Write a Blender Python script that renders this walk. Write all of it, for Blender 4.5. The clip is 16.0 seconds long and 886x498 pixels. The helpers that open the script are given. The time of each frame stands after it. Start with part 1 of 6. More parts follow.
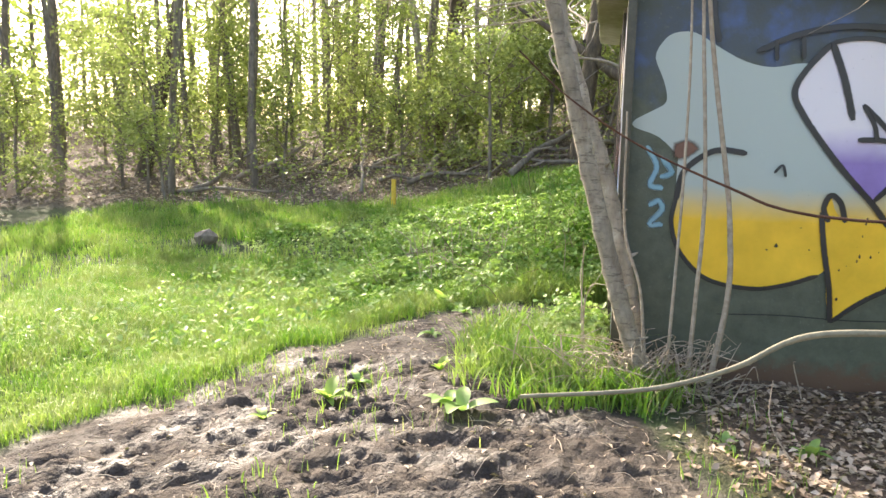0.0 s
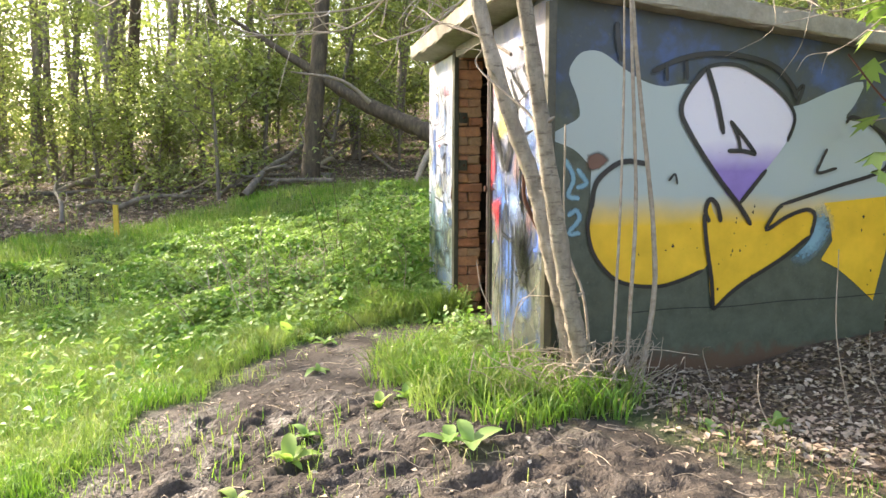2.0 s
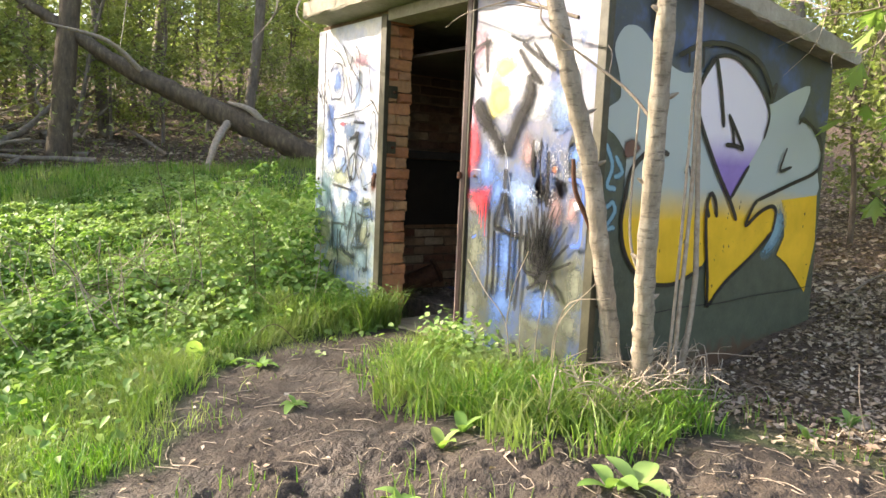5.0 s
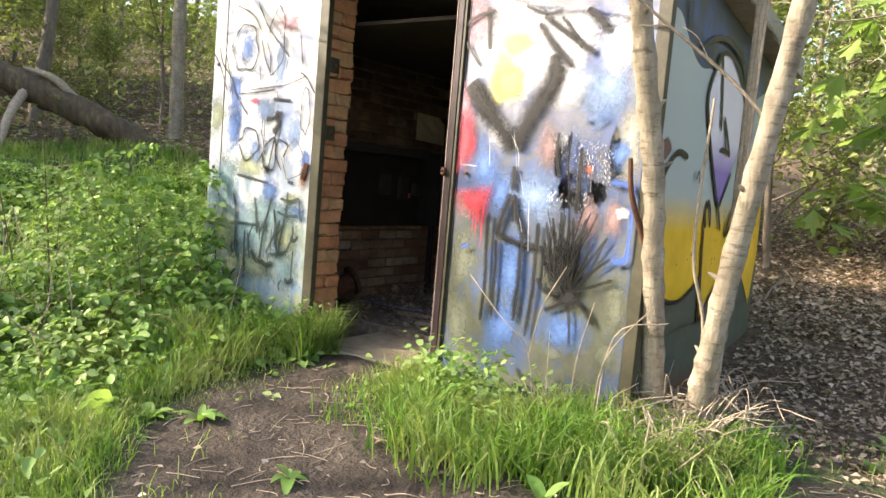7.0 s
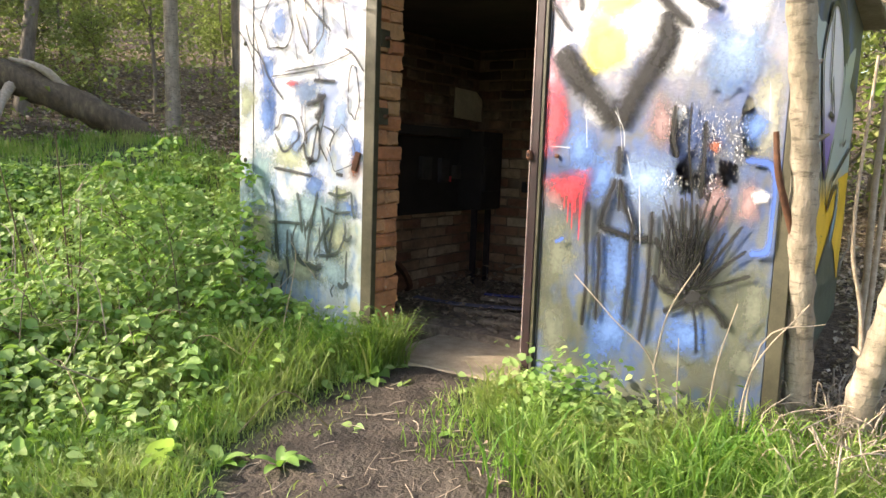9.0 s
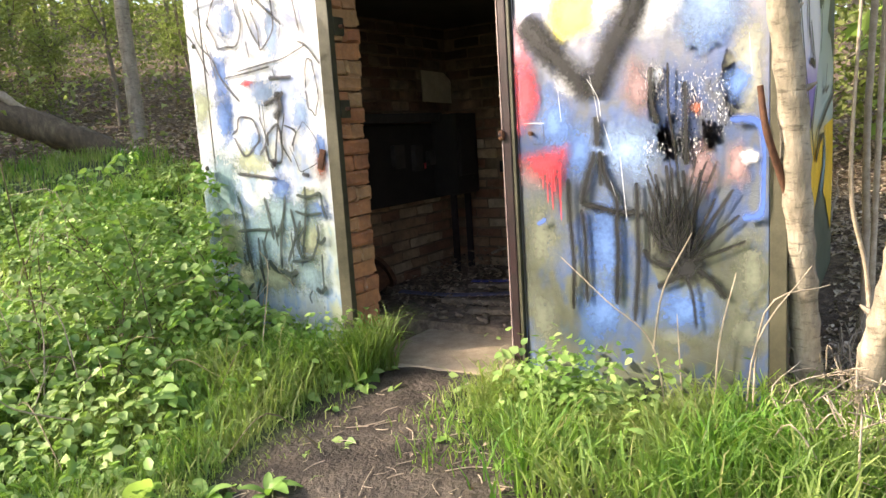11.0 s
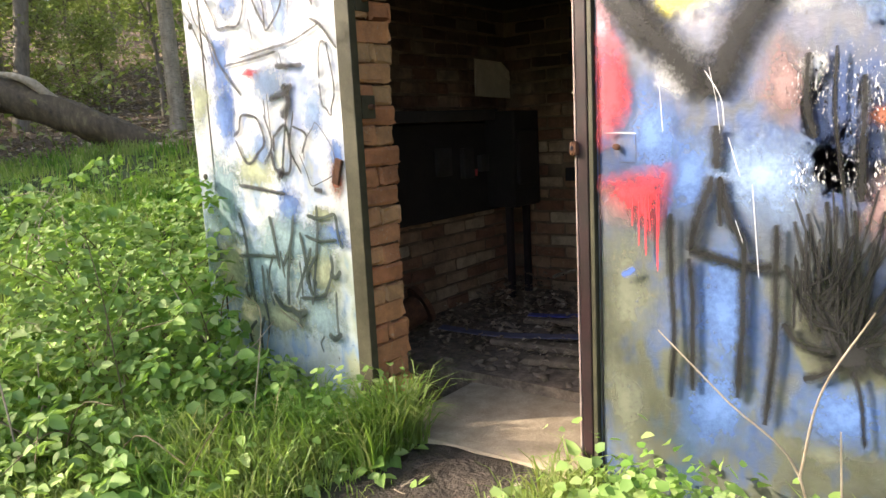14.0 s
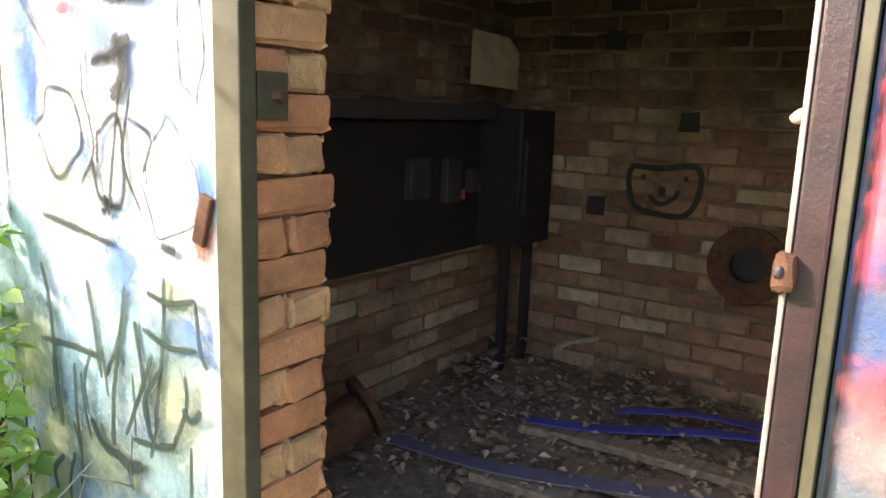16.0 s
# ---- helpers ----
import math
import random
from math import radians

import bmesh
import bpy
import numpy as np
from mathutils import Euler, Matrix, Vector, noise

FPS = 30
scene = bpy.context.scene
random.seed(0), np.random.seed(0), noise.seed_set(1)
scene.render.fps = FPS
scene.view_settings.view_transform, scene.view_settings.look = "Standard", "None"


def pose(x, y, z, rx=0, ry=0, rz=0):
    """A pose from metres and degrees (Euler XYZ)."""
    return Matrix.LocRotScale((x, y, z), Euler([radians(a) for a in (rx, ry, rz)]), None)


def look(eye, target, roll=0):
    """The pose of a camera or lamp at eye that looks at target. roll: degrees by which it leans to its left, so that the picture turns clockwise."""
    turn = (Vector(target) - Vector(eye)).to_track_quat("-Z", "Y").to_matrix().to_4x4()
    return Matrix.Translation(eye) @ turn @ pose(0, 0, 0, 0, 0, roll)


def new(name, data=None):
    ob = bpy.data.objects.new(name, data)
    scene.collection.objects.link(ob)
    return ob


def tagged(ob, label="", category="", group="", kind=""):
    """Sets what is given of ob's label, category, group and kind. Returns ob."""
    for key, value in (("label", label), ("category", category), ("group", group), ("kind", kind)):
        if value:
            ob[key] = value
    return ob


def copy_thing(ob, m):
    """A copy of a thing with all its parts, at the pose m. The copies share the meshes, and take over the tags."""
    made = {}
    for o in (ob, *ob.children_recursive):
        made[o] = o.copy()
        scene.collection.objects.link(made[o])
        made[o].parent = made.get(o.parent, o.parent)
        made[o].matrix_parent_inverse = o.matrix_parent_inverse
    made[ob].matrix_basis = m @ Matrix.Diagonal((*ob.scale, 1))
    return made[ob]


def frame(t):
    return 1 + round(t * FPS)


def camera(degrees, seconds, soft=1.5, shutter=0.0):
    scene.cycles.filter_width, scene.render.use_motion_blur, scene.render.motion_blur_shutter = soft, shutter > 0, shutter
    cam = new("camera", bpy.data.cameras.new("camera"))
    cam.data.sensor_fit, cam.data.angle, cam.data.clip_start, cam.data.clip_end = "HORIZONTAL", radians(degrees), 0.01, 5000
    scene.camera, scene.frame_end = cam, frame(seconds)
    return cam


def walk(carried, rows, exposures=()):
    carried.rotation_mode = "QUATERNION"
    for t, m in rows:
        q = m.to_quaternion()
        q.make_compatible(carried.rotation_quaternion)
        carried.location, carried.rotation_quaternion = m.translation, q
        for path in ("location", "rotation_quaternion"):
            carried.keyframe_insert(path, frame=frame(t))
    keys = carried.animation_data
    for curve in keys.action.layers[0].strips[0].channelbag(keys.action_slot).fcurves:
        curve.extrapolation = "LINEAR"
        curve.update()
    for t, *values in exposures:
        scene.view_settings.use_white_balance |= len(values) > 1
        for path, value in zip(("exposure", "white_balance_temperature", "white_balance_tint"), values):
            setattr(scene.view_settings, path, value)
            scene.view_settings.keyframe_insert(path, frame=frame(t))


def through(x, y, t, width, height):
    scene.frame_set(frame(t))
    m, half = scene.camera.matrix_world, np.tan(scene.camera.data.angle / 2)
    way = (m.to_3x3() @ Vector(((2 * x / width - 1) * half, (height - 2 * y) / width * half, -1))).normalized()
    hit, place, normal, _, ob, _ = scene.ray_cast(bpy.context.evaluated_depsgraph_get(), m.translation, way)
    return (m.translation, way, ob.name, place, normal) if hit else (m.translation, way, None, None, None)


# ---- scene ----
cam = camera(62.3, 16.0)
METRES, EYE, TILT, LEAN, TURN = 8.0, 1.5, 0.0, 0.0, 12.5
ROWS = [
    (0.0, 0.0, 0.0, 0.0, 0.17, -7.93, -1.21),
    (0.5, -0.0495, 0.0168, 0.0005, -8.61, -7.99, -0.31),
    (1.0, -0.0923, 0.0384, -0.0004, -11.81, -8.11, 0.31),
    (1.5, -0.1314, 0.0617, -0.0004, -16.99, -7.78, 1.29),
    (2.0, -0.1733, 0.0769, -0.0048, -26.49, -6.15, -0.14),
    (2.5, -0.2007, 0.099, -0.0068, -32.08, -8.16, -0.41),
    (3.0, -0.2294, 0.1358, -0.0087, -37.39, -6.29, -2.41),
    (3.5, -0.2559, 0.1656, -0.0112, -42.23, -4.91, -2.66),
    (4.0, -0.2734, 0.2017, -0.0116, -44.72, -5.74, -2.23),
    (6.5, -0.278, 0.4144, -0.0279, -62.78, -5.05, -4.34),
    (7.0, -0.2749, 0.453, -0.0266, -66.88, -5.36, -4.81),
    (7.5, -0.2629, 0.4819, -0.0267, -65.03, -5.49, -4.65),
    (8.0, -0.2535, 0.498, -0.0255, -64.77, -6.06, -3.74),
    (8.5, -0.2463, 0.512, -0.0259, -65.14, -7.74, -2.91),
    (9.0, -0.2402, 0.5273, -0.0217, -68.08, -7.43, -2.0),
    (9.5, -0.2361, 0.5336, -0.0209, -69.1, -8.01, -0.53),
    (12.0, -0.2058, 0.528, -0.018, -69.41, -8.96, 5.32),
    (12.5, -0.2008, 0.5311, -0.0193, -69.1, -9.73, 5.11),
    (13.0, -0.1849, 0.5425, -0.0186, -70.23, -9.06, 5.72),
    (13.5, -0.1545, 0.5512, -0.0173, -67.06, -9.41, 5.06),
    (14.0, -0.1166, 0.5622, -0.012, -65.01, -9.23, 2.89),
    (14.5, -0.0737, 0.5832, -0.0103, -67.52, -9.91, 0.5),
    (15.0, -0.0369, 0.6034, -0.0048, -66.97, -10.72, -0.75),
    (15.5, 0.0014, 0.6177, -0.0012, -66.57, -10.41, -0.46),
    (16.0, 0.0411, 0.6374, -0.0015, -66.96, -10.82, -2.02),
]
walk(cam, [(t, pose(0, 0, EYE, TILT, LEAN, TURN) @ pose(METRES * x, METRES * y, METRES * z, 90 + pitch, roll, yaw)) for t, x, y, z, yaw, pitch, roll in ROWS],
     exposures=[(0.0, 2.25, 7100, 15), (4.0, 2.15, 7100, 15), (7.0, 1.93, 7100, 15), (9.5, 2.0, 7100, 15), (13.5, 2.05, 7100, 15), (14.5, 2.0, 7100, 15), (15.3, 2.1, 7100, 15), (16.0, 3.1, 7100, 15)])

# light
SUN_AZ, SUN_EL = 130.0, 31.0      # degrees: azimuth from +x towards +y, elevation
world = bpy.data.worlds.new("sky")
scene.world = world
world.use_nodes = True
wn = world.node_tree
sky = wn.nodes.new("ShaderNodeTexSky")
sky.sky_type, sky.sun_disc = "NISHITA", False
sky.sun_elevation, sky.sun_rotation = radians(SUN_EL), radians(90 - SUN_AZ)
sky.dust_density = 3.0
wn.links.new(sky.outputs[0], wn.nodes["Background"].inputs[0])
wn.nodes["Background"].inputs[1].default_value = 0.15
sun_data = bpy.data.lights.new("sun", "SUN")
sun_data.energy, sun_data.angle, sun_data.color = 3.6, radians(0.6), (1.0, 0.93, 0.8)
sun = new("sun", sun_data)
to_sun = Vector((math.cos(radians(SUN_AZ)) * math.cos(radians(SUN_EL)), math.sin(radians(SUN_AZ)) * math.cos(radians(SUN_EL)), math.sin(radians(SUN_EL))))
sun.matrix_world = look(to_sun * 60, (0, 0, 0))
rng = np.random.default_rng(7)


# ---- materials ----
class Nodes:
    """Short hand for one node material."""

    def __init__(self, name, rough=0.85, metal=0.0):
        self.m = bpy.data.materials.new(name)
        self.m.use_nodes = True
        self.t = self.m.node_tree
        self.b = self.t.nodes["Principled BSDF"]
        self.out = self.t.nodes["Material Output"]
        self.b.inputs["Roughness"].default_value = rough
        self.b.inputs["Metallic"].default_value = metal
        self.obj = self.t.nodes.new("ShaderNodeTexCoord").outputs["Object"]
        self.pos = self.t.nodes.new("ShaderNodeNewGeometry").outputs["Position"]

    def put(self, a, b):
        if hasattr(a, "is_output"):
            self.t.links.new(a, b)
        else:
            b.default_value = a

    def noise(self, scale, detail=4.0, rough=0.55, stretch=(1, 1, 1), use=None):
        mp = self.t.nodes.new("ShaderNodeMapping")
        mp.inputs["Scale"].default_value = stretch
        self.put(use or self.pos, mp.inputs["Vector"])
        n = self.t.nodes.new("ShaderNodeTexNoise")
        self.put(mp.outputs[0], n.inputs["Vector"])
        n.inputs["Scale"].default_value, n.inputs["Detail"].default_value, n.inputs["Roughness"].default_value = scale, detail, rough
        return n.outputs["Fac"]

    def ramp(self, fac, *stops):
        r = self.t.nodes.new("ShaderNodeValToRGB")
        e = r.color_ramp.elements
        while len(e) < len(stops):
            e.new(0.5)
        for k, (p, c) in zip(e, stops):
            k.position, k.color = p, (c if len(c) == 4 else (*c, 1))
        self.put(fac, r.inputs[0])
        return r.outputs[0]

    def grey(self, fac, lo, hi, a=0.0, b=1.0):
        r = self.t.nodes.new("ShaderNodeMapRange")
        self.put(fac, r.inputs[0])
        for i, v in zip((1, 2, 3, 4), (lo, hi, a, b)):
            r.inputs[i].default_value = v
        return r.outputs[0]

    def mix(self, fac, a, b, kind="MIX"):
        n = self.t.nodes.new("ShaderNodeMix")
        n.data_type, n.blend_type = "RGBA", kind
        self.put(fac, n.inputs[0])
        self.put(a if hasattr(a, "is_output") else (*a, 1), n.inputs[6])
        self.put(b if hasattr(b, "is_output") else (*b, 1), n.inputs[7])
        return n.outputs[2]

    def math(self, op, a, b=0.0):
        n = self.t.nodes.new("ShaderNodeMath")
        n.operation = op
        self.put(a, n.inputs[0])
        self.put(b, n.inputs[1])
        return n.outputs[0]

    def axis(self, i, use=None):
        n = self.t.nodes.new("ShaderNodeSeparateXYZ")
        self.put(use or self.pos, n.inputs[0])
        return n.outputs[i]

    def attr(self, name):
        n = self.t.nodes.new("ShaderNodeAttribute")
        n.attribute_name = name
        return n.outputs["Fac"]

    def island(self):
        return self.t.nodes.new("ShaderNodeNewGeometry").outputs["Random Per Island"]

    def chance(self):
        return self.t.nodes.new("ShaderNodeObjectInfo").outputs["Random"]

    def bump(self, fac, strength=0.4, dist=0.01):
        n = self.t.nodes.new("ShaderNodeBump")
        n.inputs["Strength"].default_value, n.inputs["Distance"].default_value = strength, dist
        self.put(fac, n.inputs["Height"])
        self.t.links.new(n.outputs[0], self.b.inputs["Normal"])

    def color(self, c):
        self.put(c if hasattr(c, "is_output") else (*c, 1), self.b.inputs["Base Color"])
        return self

    def alpha(self, a):
        self.put(a, self.b.inputs["Alpha"])
        return self


def leaf_material(name, stops, through=0.45, rough=0.55):
    """Thin leaf: a glossy-diffuse face and light that passes through."""
    n = Nodes(name, rough)
    col = n.ramp(n.island(), *stops)
    col = n.mix(n.grey(n.noise(2.2, 2), 0.35, 0.65), col, n.mix(0.5, col, stops[-1][1]))
    n.color(col)
    tr = n.t.nodes.new("ShaderNodeBsdfTranslucent")
    n.put(n.mix(0.4, col, (0.24, 0.42, 0.02), "MIX"), tr.inputs[0])
    ms = n.t.nodes.new("ShaderNodeMixShader")
    ms.inputs[0].default_value = through
    n.t.links.new(n.b.outputs[0], ms.inputs[1])
    n.t.links.new(tr.outputs[0], ms.inputs[2])
    n.t.links.new(ms.outputs[0], n.out.inputs[0])
    return n.m


def simple(name, a, b, scale, rough=0.85, metal=0.0, bump=0.3, dist=0.004, stretch=(1, 1, 1), fine=None):
    n = Nodes(name, rough, metal)
    f = n.noise(scale, 6, 0.65, stretch)
    g = n.noise(fine or scale * 7, 3, 0.6, stretch)
    c = n.ramp(f, (0.3, a), (0.7, b))
    n.color(n.mix(n.grey(g, 0.3, 0.75, 0, 0.35), c, tuple(v * 0.5 for v in a)))
    n.bump(n.math("ADD", f, n.math("MULTIPLY", g, 0.5)), bump, dist)
    return n.m


def ground_material():
    n = Nodes("earth", 0.9)
    big, fine = n.noise(1.3, 5), n.noise(24, 5, 0.7)
    mud = n.ramp(n.noise(7, 8, 0.75), (0.3, (0.018, 0.013, 0.0095)), (0.48, (0.05, 0.037, 0.027)), (0.62, (0.085, 0.065, 0.048)), (0.78, (0.14, 0.11, 0.082)))
    turf = n.ramp(fine, (0.3, (0.03, 0.045, 0.012)), (0.7, (0.06, 0.1, 0.02)))
    litter = n.ramp(fine, (0.3, (0.035, 0.023, 0.015)), (0.5, (0.12, 0.078, 0.05)), (0.7, (0.22, 0.155, 0.105)))
    c = n.mix(n.attr("mud"), turf, mud)
    c = n.mix(n.attr("litter"), c, litter)
    c = n.mix(n.grey(big, 0.4, 0.7, 0, 0.3), c, (0.05, 0.038, 0.026))
    n.color(c)
    wet = n.math("MULTIPLY", n.attr("mud"), n.grey(n.noise(3.0, 3), 0.45, 0.65))
    n.put(n.grey(wet, 0, 1, 0.92, 0.5), n.b.inputs["Roughness"])
    n.bump(n.math("ADD", n.math("MULTIPLY", n.noise(15, 4, 0.7), 1.6), n.math("ADD", fine, n.math("MULTIPLY", n.noise(70, 3), 0.5))), 0.9, 0.035)
    return n.m


def wall_paint():
    """Dark olive wall paint that turns to patchy blue towards the top."""
    n = Nodes("painted_render", 0.55)
    z = n.axis(2)
    f = n.noise(2.6, 5, 0.6)
    olive = n.ramp(n.noise(9, 6, 0.7), (0.3, (0.056, 0.066, 0.042)), (0.7, (0.1, 0.112, 0.075)))
    blue = n.ramp(f, (0.38, (0.06, 0.07, 0.055)), (0.52, (0.06, 0.078, 0.1)), (0.64, (0.065, 0.11, 0.25)))
    c = n.mix(n.grey(n.math("ADD", z, n.math("MULTIPLY", n.math("SUBTRACT", f, 0.5), 0.9)), 1.75, 2.0), olive, blue)
    c = n.mix(n.grey(n.math("ADD", z, n.math("MULTIPLY", n.noise(14, 5), 0.22)), 0.50, 0.42), c, (0.11, 0.062, 0.035))
    n.color(n.mix(n.grey(n.noise(40, 4, 0.7), 0.62, 0.72, 0, 0.6), c, (0.14, 0.15, 0.12)))
    n.bump(n.math("ADD", n.noise(3.5, 5), n.math("MULTIPLY", n.noise(70, 3), 0.35)), 0.35, 0.012)
    return n.m


def spray(name, colour, soft=0.6, rough=0.42, fade=None, spots=0.0, second=None, relief=0.12):
    """Sprayed paint on a ribbon or blob: v of the uv map runs from 0 in the middle to 1 at the edge, where it thins out."""
    n = Nodes(name, rough)
    uv = n.t.nodes.new("ShaderNodeTexCoord").outputs["UV"]
    v = n.axis(1, uv)
    grain = n.noise(130, 3, 0.7)
    edge = n.math("ADD", v, n.math("MULTIPLY", n.math("SUBTRACT", n.noise(42, 6, 0.7), 0.5), 1.3 * soft))
    a = n.grey(edge, 1.0 - soft, 1.0, 1.0, 0.0)
    a = n.math("MULTIPLY", a, n.grey(grain, 0.25, 0.5, 1 - spots, 1.0) if spots < 0.9 else n.grey(n.math("ADD", n.noise(38 * spots, 4, 0.7, (1, 1, 0.45)), n.math("MULTIPLY", v, -0.1)), 0.47 + 0.022 * spots, 0.49 + 0.022 * spots))
    if fade:
        a = n.math("MULTIPLY", a, fade)
    n.alpha(a)
    c = n.mix(n.grey(n.noise(6, 4), 0.3, 0.7), colour, tuple(min(1, k * 1.25 + 0.01) for k in colour))
    if second:
        z = n.axis(2)
        c = n.mix(n.grey(n.math("ADD", z, n.math("MULTIPLY", n.noise(5, 3), 0.08)), second[1], second[2]), c, second[0])
    c = n.mix(n.grey(n.noise(55, 5, 0.8), 0.66, 0.7, 0, 0.75), c, (0.06, 0.05, 0.03))
    n.color(c)
    n.bump(n.noise(70, 3), relief, 0.006)
    return n.m


def sheet_paint(name, top, mid, low):
    """Sprayed-over steel sheet: three cloudy colour bands from the top down, worn to bare patches."""
    n = Nodes(name, 0.4, 0.0)
    z = n.axis(2)
    f, g, h = n.noise(2.4, 4, 0.55), n.noise(3.3, 4, 0.6, (1, 1.4, 0.8)), n.noise(9, 5, 0.65)
    zz = n.math("ADD", z, n.math("MULTIPLY", n.math("SUBTRACT", g, 0.5), 1.1))
    c = n.mix(n.grey(zz, 0.85, 1.25), n.ramp(g, *low), n.ramp(g, *mid))
    c = n.mix(n.grey(zz, 1.45, 1.85), c, n.ramp(f, *top))
    c = n.mix(n.grey(n.noise(17, 6, 0.7), 0.42, 0.7, 0, 0.4), c, n.mix(0.6, c, (0.12, 0.13, 0.17)))
    c = n.mix(n.grey(n.noise(30, 5, 0.75, (1, 1, 0.3)), 0.64, 0.74, 0, 0.25), c, (0.4, 0.41, 0.45))
    c = n.mix(n.grey(n.noise(48, 6, 0.75), 0.63, 0.67, 0, 0.8), c, (0.08, 0.065, 0.045))
    n.color(c)
    n.bump(n.math("ADD", n.noise(2.5, 3), n.math("MULTIPLY", n.noise(60, 5, 0.7), 0.3)), 0.4, 0.02)
    n.put(n.grey(h, 0.3, 0.7, 0.36, 0.58), n.b.inputs["Roughness"])
    return n.m


def bark_material(name, a, b, c, bands=True):
    n = Nodes(name, 0.8)
    base = n.ramp(n.noise(14, 6, 0.7, (1, 1, 0.35)), (0.3, a), (0.55, b), (0.75, c))
    if bands:
        ring = n.noise(36, 6, 0.72, (0.36, 0.36, 1.4))
        base = n.mix(n.grey(ring, 0.53, 0.64, 0, 0.75), base, tuple(v * 0.4 for v in a))
        base = n.mix(n.grey(n.noise(9, 5, 0.7), 0.45, 0.7, 0, 0.55), base, (0.14, 0.125, 0.085))
    n.color(base)
    n.bump(n.math("ADD", n.noise(50, 5, 0.7, (1, 1, 0.4)), n.noise(16, 4, 0.6, (1, 1, 0.3))), 0.8, 0.012)
    return n.m


def brick_material(name, stops, dirt=0.4, soot=0.0):
    n = Nodes(name, 0.9)
    c = n.ramp(n.chance(), *stops)
    c = n.mix(n.grey(n.noise(16, 6, 0.7), 0.4, 0.7, 0, dirt), c, (0.05, 0.035, 0.025))
    c = n.mix(n.grey(n.noise(2.2, 5, 0.6), 0.5, 0.68, 0, dirt), c, (0.03, 0.018, 0.013))
    c = n.mix(n.grey(n.noise(70, 4), 0.62, 0.72, 0, 0.5), c, (0.4, 0.34, 0.26))
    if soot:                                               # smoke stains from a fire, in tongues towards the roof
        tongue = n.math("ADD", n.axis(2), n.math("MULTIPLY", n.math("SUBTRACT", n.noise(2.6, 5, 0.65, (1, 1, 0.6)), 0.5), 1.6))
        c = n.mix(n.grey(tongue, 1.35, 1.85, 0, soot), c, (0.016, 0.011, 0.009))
    n.color(c)
    n.bump(n.math("ADD", n.noise(30, 5), n.noise(120, 4)), 0.6, 0.006)
    return n.m


